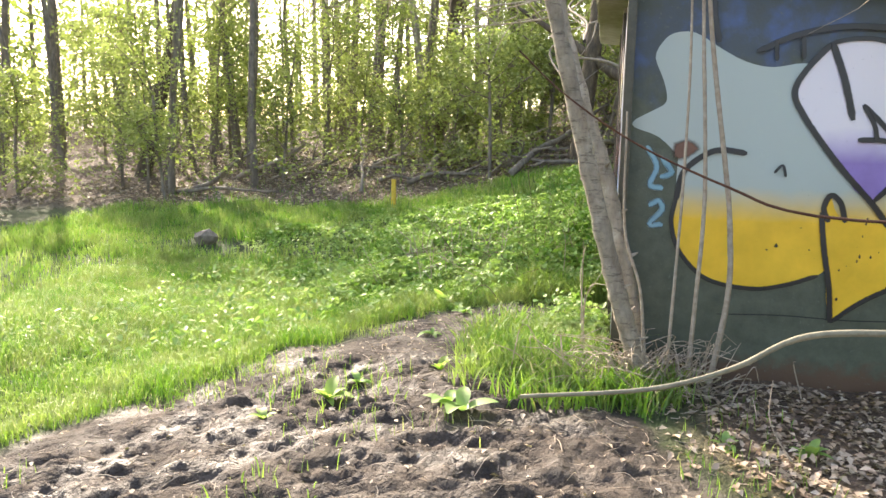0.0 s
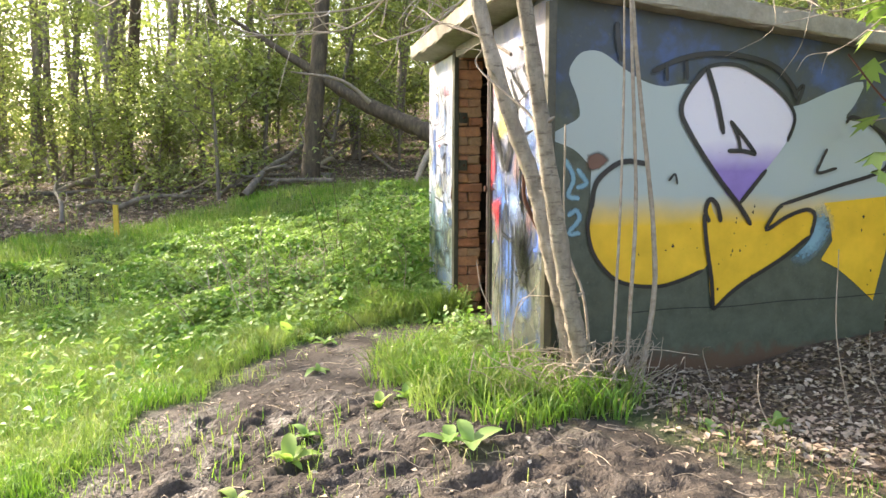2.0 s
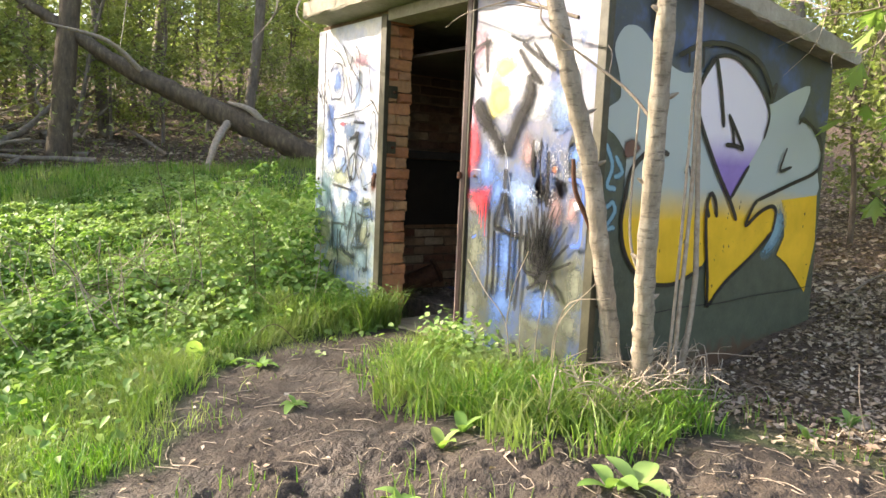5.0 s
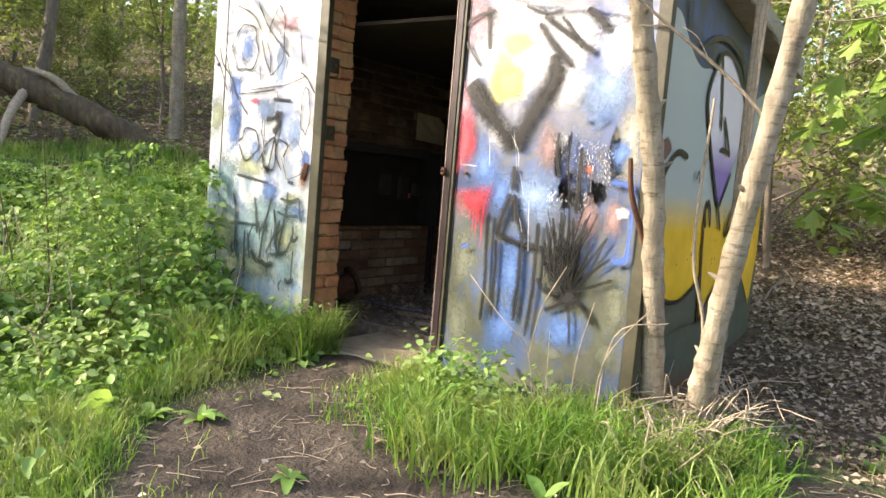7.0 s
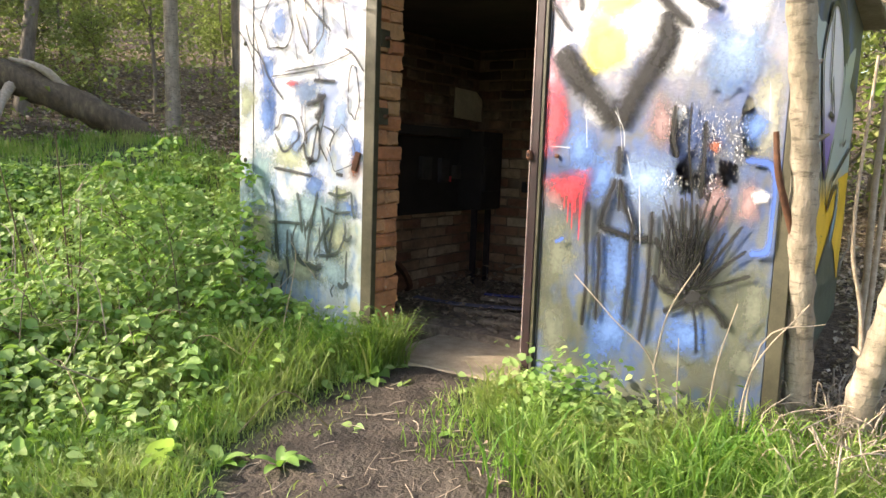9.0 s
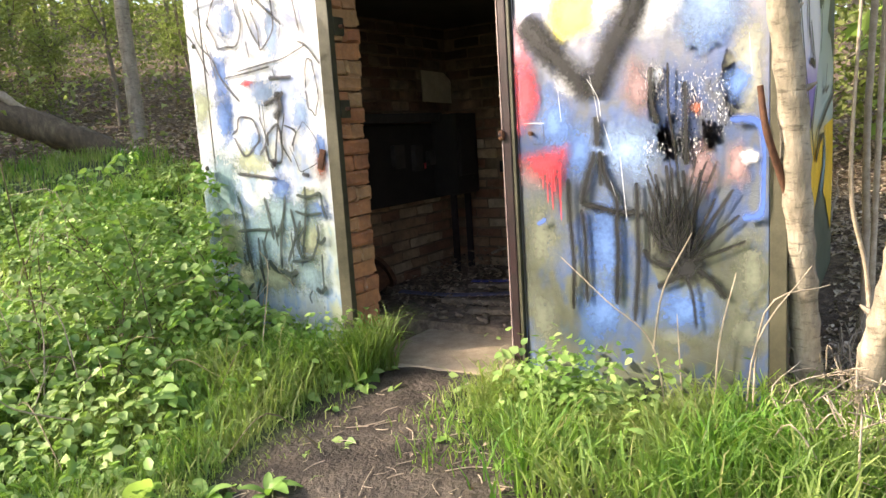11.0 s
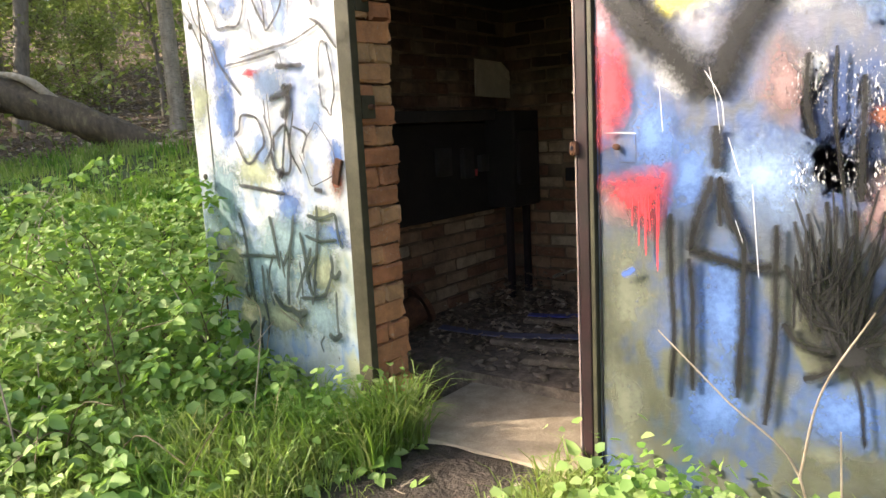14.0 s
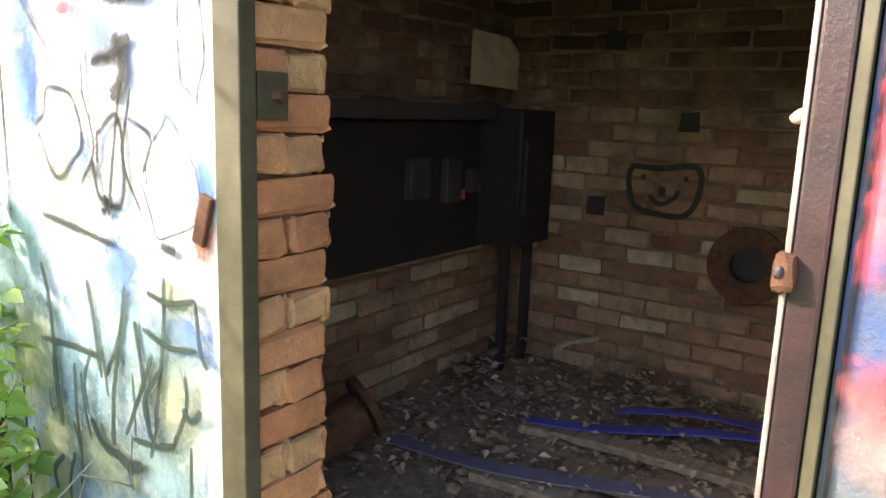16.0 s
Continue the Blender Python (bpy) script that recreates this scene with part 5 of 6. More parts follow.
BUSH = [
    (0.022, [(4.49, 0.82), (4.55, 0.95), (4.60, 1.14)]),
    (0.021, [(4.48, 0.85), (4.54, 1.01), (4.57, 1.16)]),
    (0.021, [(4.47, 0.87), (4.51, 1.04), (4.53, 1.19)]),
    (0.021, [(4.47, 0.87), (4.46, 1.02), (4.47, 1.17)]),
    (0.019, [(4.46, 0.87), (4.43, 1.02), (4.41, 1.17)]),
    (0.019, [(4.45, 0.86), (4.38, 0.98), (4.30, 1.10)]),
    (0.019, [(4.44, 0.85), (4.36, 0.94), (4.28, 1.01)]),
    (0.019, [(4.45, 0.84), (4.35, 0.88), (4.26, 0.92)]),
    (0.026, [(4.53, 0.89), (4.58, 0.95), (4.62, 1.03)]),
    (0.032, [(4.51, 0.82), (4.58, 0.83), (4.62, 0.88)]),
    (0.032, [(4.49, 0.79), (4.53, 0.76), (4.57, 0.74)]),
    (0.034, [(4.42, 0.81), (4.37, 0.77), (4.33, 0.71)]),
    (0.018, [(4.46, 0.78), (4.44, 0.70), (4.43, 0.59)]),
    (0.017, [(4.45, 0.87), (4.41, 0.96), (4.36, 1.07)]),
    (0.018, [(4.48, 0.87), (4.56, 0.90), (4.60, 0.99)]),
]
# white drips, with the glare on them painted in
RIGHT_WHITE = [
    (0.011, [(4.70, 1.23), (4.68, 0.99)]),
    (0.009, [(4.94, 1.50), (4.93, 1.37)]),
    (0.008, [(4.25, 1.62), (4.24, 1.48)]),
    (0.009, [(4.76, 1.35), (4.73, 1.25)]),
    (0.007, [(4.74, 1.14), (4.72, 1.08)]),
    (0.007, [(4.81, 1.53), (4.79, 1.44), (4.78, 1.36)]),
    (0.010, [(4.82, 1.52), (4.78, 1.45), (4.77, 1.38)]),
]
RIGHT_BLUE = [
    (0.034, [(4.31, 1.34), (4.23, 1.33), (4.20, 1.26), (4.20, 1.12), (4.21, 1.02), (4.27, 1.00)]),
    (0.023, [(5.05, 0.97), (5.01, 0.99)]),
]
LEFT_CLOUDS = [
    ('blue', 6.82, 1.53, 0.049, 0.150),
    ('blue', 6.76, 1.99, 0.074, 0.107),
    ('blue', 6.48, 1.13, 0.084, 0.094),
    ('blue', 6.26, 1.02, 0.139, 0.058),
    ('blue', 6.19, 1.34, 0.054, 0.090),
    ('blue', 6.85, 1.74, 0.089, 0.170),
    ('teal_wash', 6.63, 0.88, 0.229, 0.147),
    ('teal_wash', 6.34, 0.69, 0.139, 0.108),
    ('teal_wash', 7.01, 0.95, 0.109, 0.208),
    ('olive_wash', 6.91, 0.86, 0.134, 0.182),
    ('olive_wash', 6.67, 1.28, 0.149, 0.075),
    ('olive_wash', 6.30, 1.10, 0.074, 0.040),
    ('olive_wash', 6.59, 0.66, 0.189, 0.100),
    ('olive_wash', 6.32, 0.88, 0.099, 0.138),
    ('olive_wash', 7.03, 1.58, 0.089, 0.120),
    ('teal_wash', 6.90, 1.15, 0.114, 0.207),
    ('red', 6.65, 1.67, 0.064, 0.018),
    ('rusty', 6.2, 1.24, 0.04, 0.06),
    ('sky', 6.55, 1.62, 0.1, 0.08),
    ('sky', 6.45, 1.9, 0.05, 0.16),
    ('sky', 6.3, 1.5, 0.06, 0.1),
    ('pink', 6.4, 2.12, 0.12, 0.06),
    ('sky', 6.62, 1.36, 0.05, 0.07),
    ('teal_wash', 6.45, 1.0, 0.2, 0.1),
    ('blue', 6.86, 1.50, 0.069, 0.117),
]
LEFT_LINES = [
    # first three: branch shadows on the sheet, painted as thin black lines
    (0.016, [(7.02, 2.01), (6.98, 1.91), (6.89, 1.81), (6.83, 1.71), (6.72, 1.58)]),
    (0.013, [(6.96, 2.00), (6.92, 1.86), (6.87, 1.71)]),
    (0.014, [(7.08, 1.97), (7.00, 1.88), (6.92, 1.74)]),
    (0.014, [(6.71, 1.74), (6.51, 1.75), (6.38, 1.77), (6.23, 1.81)]),
    (0.015, [(6.81, 1.71), (6.62, 1.72), (6.48, 1.74)]),
    (0.018, [(6.28, 1.84), (6.22, 1.80), (6.15, 1.72)]),
    (0.029, [(6.49, 1.68), (6.41, 1.68), (6.34, 1.68)]),
    (0.056, [(6.45, 1.61), (6.43, 1.54), (6.48, 1.48)]),
    (0.039, [(6.54, 1.56), (6.47, 1.57), (6.40, 1.61)]),
    (0.024, [(6.78, 1.22), (6.63, 1.20), (6.49, 1.18)]),
    (0.02, [(6.44, 1.52), (6.47, 1.4), (6.5, 1.24)]),
    (0.016, [(6.58, 1.5), (6.55, 1.38), (6.6, 1.3)]),
    (0.014, [(6.4, 1.5), (6.44, 1.36), (6.38, 1.26)]),
    (0.015, [(6.42, 1.45), (6.34, 1.41), (6.37, 1.34)]),
    (0.037, [(6.51, 1.28), (6.52, 1.24), (6.49, 1.28)]),
    (0.030, [(6.32, 1.20), (6.27, 1.19)]),
    (0.019, [(6.67, 2.26), (6.56, 2.10), (6.37, 1.92)]),
    (0.019, [(6.29, 2.06), (6.26, 1.88)]),
    (0.019, [(6.62, 2.04), (6.58, 1.93), (6.53, 1.83)]),
    (0.016, [(6.87, 2.25), (6.71, 2.19), (6.63, 2.09)]),
]
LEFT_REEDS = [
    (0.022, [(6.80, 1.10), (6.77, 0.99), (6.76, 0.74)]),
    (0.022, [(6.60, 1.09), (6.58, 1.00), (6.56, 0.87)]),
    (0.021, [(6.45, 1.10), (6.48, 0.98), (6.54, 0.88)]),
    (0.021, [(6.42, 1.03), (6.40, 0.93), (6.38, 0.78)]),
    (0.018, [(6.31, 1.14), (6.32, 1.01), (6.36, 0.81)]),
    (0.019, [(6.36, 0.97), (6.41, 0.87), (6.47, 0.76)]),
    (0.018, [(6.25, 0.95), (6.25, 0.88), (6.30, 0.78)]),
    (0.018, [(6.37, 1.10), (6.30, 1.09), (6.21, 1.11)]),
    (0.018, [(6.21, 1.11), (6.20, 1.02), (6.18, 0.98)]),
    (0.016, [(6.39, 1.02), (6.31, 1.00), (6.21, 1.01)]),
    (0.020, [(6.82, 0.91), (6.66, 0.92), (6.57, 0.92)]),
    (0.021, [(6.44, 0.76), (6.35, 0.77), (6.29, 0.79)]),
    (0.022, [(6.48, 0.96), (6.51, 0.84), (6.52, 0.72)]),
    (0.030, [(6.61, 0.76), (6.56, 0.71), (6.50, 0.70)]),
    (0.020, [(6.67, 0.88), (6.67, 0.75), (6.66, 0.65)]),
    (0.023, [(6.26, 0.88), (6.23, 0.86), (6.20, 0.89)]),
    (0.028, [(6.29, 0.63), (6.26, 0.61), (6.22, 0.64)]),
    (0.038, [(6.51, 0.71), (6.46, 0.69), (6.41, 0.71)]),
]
LEFT_RINGS = [(0.016, 6.77, 1.99, 0.115, 0.152), (0.014, 6.49, 2.02, 0.070, 0.186), (0.018, 6.69, 1.41, 0.090, 0.097), (0.020, 6.49, 1.35, 0.060, 0.095), (0.006, 6.29, 1.33, 0.090, 0.118), (0.012, 6.21, 1.61, 0.035, 0.127)]


def ring(y, z, ry, rz, n=9):
    return [(y + ry * math.cos(6.2832 * k / n), z + rz * math.sin(6.2832 * k / n)) for k in range(n + 1)]


def open_ring(y, z, ry, rz, seed):
    """A hand-drawn loop that does not quite close."""
    g = random.Random(seed)
    return [(p + g.uniform(-0.2, 0.2) * ry, q + g.uniform(-0.15, 0.15) * rz) for p, q in ring(y, z, ry, rz, 11)]


def cloud(y, z, ry, rz, seed):
    """An uneven oval outline."""
    g = random.Random(seed)
    return [(y + (p - y) * g.uniform(0.75, 1.2), z + (q - z) * g.uniform(0.75, 1.2)) for p, q in ring(y, z, ry, rz, 10)[:-1]]


def panel_pictures():
    P, g = PAINT, random.Random(21)
    names = {"yellow": "sun"}
    order = ["grey", "olive", "blue", "sky", "pink", "mauve", "rusty", "white", "speck", "flake", "soot", "halo", "yellow"]
    for k, (n, *where) in enumerate(sorted(RIGHT_CLOUDS, key=lambda q: order.index(q[0]))):
        paint_blob(cloud(*where, k), "front", P[names.get(n, n)], right_panel, 0.002 + 0.0003 * k, 1.3)
    for k, pts in enumerate(([(5.11, 1.24), (5.02, 1.26), (4.92, 1.27), (4.92, 1.22), (4.96, 1.1), (5.02, 1.14), (5.09, 1.18)], [(5.13, 1.61), (5.07, 1.63), (5.03, 1.54), (5.03, 1.44), (5.09, 1.36), (5.13, 1.38)])):
        paint_blob(pts, "front", P["red"], right_panel, 0.0156 + 0.0002 * k, 1.28)
    for k in range(9):                                     # red runs
        y = g.uniform(4.93, 5.02)
        paint_line([(y, 1.2), (y + g.uniform(-0.004, 0.004), g.uniform(0.98, 1.13))], 0.007, "front", P["red"], right_panel, 0.0161 + 0.0001 * k)
    k = 0
    for w, pts in [(w * 1.1, p) for w, p in HEART] + SCRIBBLE + FIGURE:
        paint_line(pts, w * 0.95, "front", P["soft_black"], right_panel, 0.0172 + 0.0002 * k)
        k += 1
    for w, pts in BUSH:
        paint_line(pts, w * 0.9, "front", P["soft_black"], right_panel, 0.0172 + 0.0002 * k)
        k += 1
    for w, pts in RIGHT_WHITE:
        paint_line(pts, w * 0.22, "front", P["white"], right_panel, 0.0172 + 0.0002 * k)
        k += 1
    for w, pts in RIGHT_BLUE:
        paint_line(pts, w, "front", P["blue_line"], right_panel, 0.0172 + 0.0002 * k)
        k += 1
    for q in range(26):                                    # bristles of the black bush and runs below the speckled block
        a, l = g.uniform(-1.0, 1.2), g.uniform(0.12, 0.3)
        y = 4.51 + g.uniform(-0.07, 0.07)
        pts = [(y, g.uniform(0.85, 0.98)), (y - 0.3 * l * a, 0.92 + 0.5 * l), (y - 0.5 * l * a, 0.92 + l)] if q < 16 else [(y + 0.02, 1.5 - 0.02 * q), (y + 0.02, 1.35 - 0.02 * q)]
        paint_line(pts, g.uniform(0.006, 0.013), "front", P["soft_black"], right_panel, 0.0172 + 0.0002 * k)
        k += 1
    for k, (n, *where) in enumerate(LEFT_CLOUDS):
        paint_blob(cloud(*where, k + 40), "front", P[n], left_panel, 0.002 + 0.0003 * k, 1.3)
    for k, (w, pts) in enumerate([(w * 1.1, open_ring(*q, i)) for i, (w, *q) in enumerate(LEFT_RINGS)] + LEFT_LINES):
        paint_line([(a + g.uniform(-0.005, 0.005), b + g.uniform(-0.006, 0.006)) for a, b in pts], w * 0.8, "front", P["wash_black"], left_panel, 0.0085 + 0.0002 * k)
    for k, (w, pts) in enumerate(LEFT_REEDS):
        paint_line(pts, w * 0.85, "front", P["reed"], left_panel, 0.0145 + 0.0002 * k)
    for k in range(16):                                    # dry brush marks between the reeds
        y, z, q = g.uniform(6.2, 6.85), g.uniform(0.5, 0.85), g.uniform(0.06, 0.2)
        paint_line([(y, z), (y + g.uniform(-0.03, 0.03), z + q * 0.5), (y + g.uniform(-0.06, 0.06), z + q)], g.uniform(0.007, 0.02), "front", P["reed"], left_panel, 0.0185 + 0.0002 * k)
    for k in range(5):                                     # dark runs in the white
        y, z = g.uniform(6.3, 6.75), g.uniform(1.5, 2.2)
        paint_line([(y, z), (y + g.uniform(-0.02, 0.02), z - g.uniform(0.05, 0.2))], g.uniform(0.005, 0.01), "front", P["wash_black"], left_panel, 0.0218 + 0.0002 * k)


panel_pictures()


# ---- fittings of the shed ----
def lump(at, size, seed, rough=0.25, sub=2):
    bm = bmesh.new()
    bmesh.ops.create_icosphere(bm, subdivisions=sub, radius=1)
    g = random.Random(seed)
    for v in bm.verts:
        v.co *= 1 + g.uniform(-rough, rough)
    bmesh.ops.transform(bm, matrix=Matrix.Translation(at) @ pose(0, 0, 0, g.uniform(0, 30), g.uniform(0, 30), g.uniform(0, 360)) @ Matrix.Diagonal((*size, 1)), verts=bm.verts)
    return bm


def disc_ring(outer, inner, thick, seg=28):
    """A flat ring round the x axis with a bore."""
    bm = bmesh.new()
    loops = []
    for r_, x in ((inner, 0), (outer, 0), (outer, thick), (inner, thick)):
        loops.append([bm.verts.new((x, r_ * math.cos(2 * math.pi * k / seg), r_ * math.sin(2 * math.pi * k / seg))) for k in range(seg)])
    for a, b in zip(loops, loops[1:] + loops[:1]):
        for k in range(seg):
            bm.faces.new((a[k], a[(k + 1) % seg], b[(k + 1) % seg], b[k]))
    bmesh.ops.recalc_face_normals(bm, faces=bm.faces)
    return bm


def moved(bm, m):
    bmesh.ops.transform(bm, matrix=m, verts=bm.verts)
    return bm


def fittings():
    # latch of the right-hand panel, children of the panel
    off = -right_panel.location
    off.x = 0
    at = Vector((-0.026, 5.19, 1.300)) + off
    at.z += 0.032
    at.x -= 0.014
    knob = part("latch", moved(box((-0.014, -0.012, -0.021), (0.02, 0.010, 0.021), 0.009, 0.002, 5), Matrix.Translation(at)), M["rust"], right_panel, "rusty latch lug")
    part("latch_pin", moved(lump((0, 0, 0), (0.006, 0.006, 0.008), 4, 0.12), Matrix.Translation(at + Vector((-0.0125, 0.003, 0.002)))), M["dark_steel"], knob)
    part("edge_bolt", moved(lump((0, 0, 0), (0.008, 0.015, 0.008), 9, 0.05), Matrix.Translation(Vector((-0.012, 5.195, 1.495)) + off)), M["twig"], right_panel, "pale bolt end", True)
    for pts in ([(5.012, 1.365), (5.01, 1.33), (5.012, 1.29)], [(5.06, 1.29), (5.035, 1.288), (5.014, 1.289)]):
        paint_line(pts, 0.0022, "front", PAINT["black"], right_panel, 0.0128, "lock_outline")
    # glare along the lock's top edge, drawn as a white line
    paint_line([(5.1, 1.372), (5.05, 1.371), (5.01, 1.368)], 0.004, "front", PAINT["white"], right_panel, 0.0131, "lock_outline")
    part("seam", box((-0.0165, 5.124, 0.28), (-0.0125, 5.1275, 2.38)), M["dark_steel"], right_panel).location = off
    part("keyhole", moved(lump((0, 0, 0), (0.006, 0.013, 0.009), 6, 0.2), Matrix.Translation(Vector((-0.026, 5.068, 1.332)) + off)), M["rust"], right_panel)
    off = -left_panel.location
    off.x = 0
    part("latch_tongue", moved(box((-0.012, -0.02, -0.06), (0.0, 0.014, 0.04), 0.005), Matrix.Translation(Vector((-0.018, 6.185, 1.28)) + off) @ pose(0, 0, 0, 18, 0, 0)), M["rust"], left_panel, "bent rusty latch tongue")
    # plate with bolt on the jamb
    for k, z in enumerate((1.50, 1.88)):
        plate = tagged(mesh_object("jamb_plate", moved(box((-0.035, -0.004, -0.042), (0.035, 0.006, 0.042), 0.002), pose(0.117, 6.064, z)), M["steel_edge"]), "olive steel plate bolted to the brick jamb", "plate", "plates on the jamb")
        bm = bmesh.new()
        bmesh.ops.create_cone(bm, cap_ends=True, segments=6, radius1=0.011, radius2=0.009, depth=0.022)
        part("bolt", moved(bm, pose(0.122, 6.05, z, 90)), M["rust"], plate)
    # pipe flange and bore
    p = thing("pipe_flange", "rusty round pipe flange in the back wall", "pipe", at=(2.25, 5.70, 0.92))
    part("flange", moved(disc_ring(0.155, 0.075, 0.03), pose(-0.03, 0, 0)), M["rust"], p)
    part("bore", moved(disc_ring(0.078, 0.066, 0.20), pose(-0.04, 0, 0)), M["dark_steel"], p)
    # black plate in place of the dark within the bore
    part("inside", box((0.02, -0.07, -0.07), (0.03, 0.07, 0.07)), M["board"], p)
    for k in range(6):
        bm = bmesh.new()
        bmesh.ops.create_cone(bm, cap_ends=True, segments=6, radius1=0.014, radius2=0.012, depth=0.025)
        a = 2 * math.pi * k / 6 + 0.3
        part("bolt", moved(bm, pose(-0.04, 0.122 * math.cos(a), 0.122 * math.sin(a), 0, 90, 0)), M["rust"], p)
    # lying pipe with a flange beside the jamb
    p = thing("old_pipe", "rust-brown broken pipe with a flange by the wall", "pipe", at=(0.75, 6.55, FLOOR))
    tube("pipe", [(-0.25, 0.16, 0.02), (-0.05, 0.06, 0.1), (0.14, -0.02, 0.19)], [0.075, 0.075, 0.075], M["rust"], p, 14, 4)
    part("flange", moved(disc_ring(0.105, 0.05, 0.025), pose(0.15, -0.02, 0.2, 0, -25, -25)), M["rust"], p)
    # smiling face, and black plates drawing the dark of the back wall's square holes
    cx, cz = 6.07, 1.19
    face = [(cx + 0.15, cz + 0.09), (cx + 0.02, cz + 0.085), (cx - 0.13, cz + 0.10), (cx - 0.15, cz), (cx - 0.10, cz - 0.1), (cx + 0.02, cz - 0.105), (cx + 0.12, cz - 0.08), (cx + 0.155, cz + 0.03), (cx + 0.14, cz + 0.09)]
    for width, pts in ((0.022, face), (0.018, [(cx + 0.06, cz - 0.03), (cx + 0.01, cz - 0.065), (cx - 0.05, cz - 0.03), (cx - 0.06, cz)]), (0.035, [(cx + 0.02, cz - 0.01), (cx - 0.01, cz - 0.01)]), (0.02, [(cx + 0.1, cz + 0.045), (cx + 0.08, cz + 0.045)]), (0.02, [(cx - 0.08, cz + 0.05), (cx - 0.1, cz + 0.05)])):
        paint_line(pts, width, "back", PAINT["black"], wall_east, 0.012)
    for y, z, q in ((6.37, 1.09, 0.04), (5.99, 1.47, 0.038), (6.33, 1.80, 0.04), (6.3, 1.98, 0.06)):
        part("wall_hole", box((2.2535, y - q, z - q), (2.266, y + q, z + q), 0.002, 0.003, int(90 * y)), M["board"], wall_east)
    # dark board, ledge, fuse box and cable on the side wall
    t = thing("switchboard", "sooty dark switchboard with a grey ledge", "switchboard", at=(1.25, 6.80, 1.2))
    part("board", box((-0.95, -0.015, -0.31), (0.93, 0.04, 0.24), 0.005), M["board"], t)
    part("ledge", box((-0.95, -0.09, 0.25), (0.72, 0.05, 0.31), 0.008, 0.003, 2), M["ledge"], t, "dusty grey ledge")
    for x, z, w, h in ((0.22, 0.02, 0.06, 0.08), (0.45, 0.0, 0.05, 0.09), (0.62, -0.01, 0.04, 0.05)):
        part("meter_box", box((x - w, -0.05, z - h), (x + w, -0.012, z + h), 0.006), M["ledge"], t)
    part("warning_tag", box((0.50, -0.056, -0.08), (0.52, -0.051, -0.04)), PAINT["red"], t)
    t = thing("fuse_cabinet", "black burnt fuse cabinet on two legs", "cabinet", at=(2.06, 6.68, FLOOR))
    part("body", box((-0.13, -0.10, 0.58), (0.17, 0.11, 1.17), 0.012, 0.003, 8), M["board"], t)
    part("cover", box((-0.11, -0.125, 0.72), (0.10, -0.098, 1.05), 0.01), M["board"], t)
    for x in (-0.08, 0.12):
        part("leg", box((x - 0.018, -0.04, 0.0), (x + 0.018, 0.0, 0.6), 0.004), M["dark_steel"], t)
    tagged(tube("cable", [(2.12, 6.62, 1.42), (2.16, 6.56, 1.3), (2.15, 6.58, 1.05), (2.08, 6.6, 0.95)], [0.012, 0.012], M["board"], sides=7), "black cable hanging from the fuse cabinet", "cable")
    bm = box((-0.19, -0.004, -0.11), (0.19, 0.004, 0.11), 0.0, 0.0)
    bmesh.ops.subdivide_edges(bm, edges=bm.edges[:], cuts=3, use_grid_fill=True)
    g = random.Random(2)
    for v in bm.verts:
        v.co.y += g.uniform(-0.006, 0.006)
        if v.co.x > 0.1 and v.co.z > 0.05:
            v.co.z -= 0.05
    tagged(mesh_object("paper_sheet", moved(bm, pose(2.02, 6.775, 1.70, 0, 2, 0)), M["paper"]), "torn yellowed card hanging on the sooty wall", "paper")


fittings()


def board(name, a, b, width, thick, mat, label, cat, group="", sag=0.0, seed=0):
    """A flat strip from a to b lying on the floor."""
    a, b = Vector(a), Vector(b)
    n, l = 10, (b - a).length
    bm = box((-0.5, -0.5, -0.5), (0.5, 0.5, 0.5))
    bmesh.ops.subdivide_edges(bm, edges=[e for e in bm.edges if abs(e.verts[0].co.x - e.verts[1].co.x) > 0.5], cuts=n)
    g = random.Random(seed)
    for v in bm.verts:
        t = v.co.x + 0.5
        v.co = Vector((v.co.x * l, v.co.y * width * (1 + 0.08 * math.sin(9 * t + seed)) + 0.03 * math.sin(4 * t + seed), v.co.z * thick + sag * math.sin(6 * t + seed)))
    mid, d = (a + b) / 2, b - a
    moved(bm, Matrix.Translation(mid) @ d.to_track_quat("X", "Z").to_matrix().to_4x4())
    bmesh.ops.bevel(bm, geom=[e for e in bm.edges if e.is_manifold and e.calc_face_angle(0) > 1.2], offset=min(thick, width) * 0.2, segments=1, affect="EDGES")
    return tagged(mesh_object(name, bm, mat), label, cat, group)


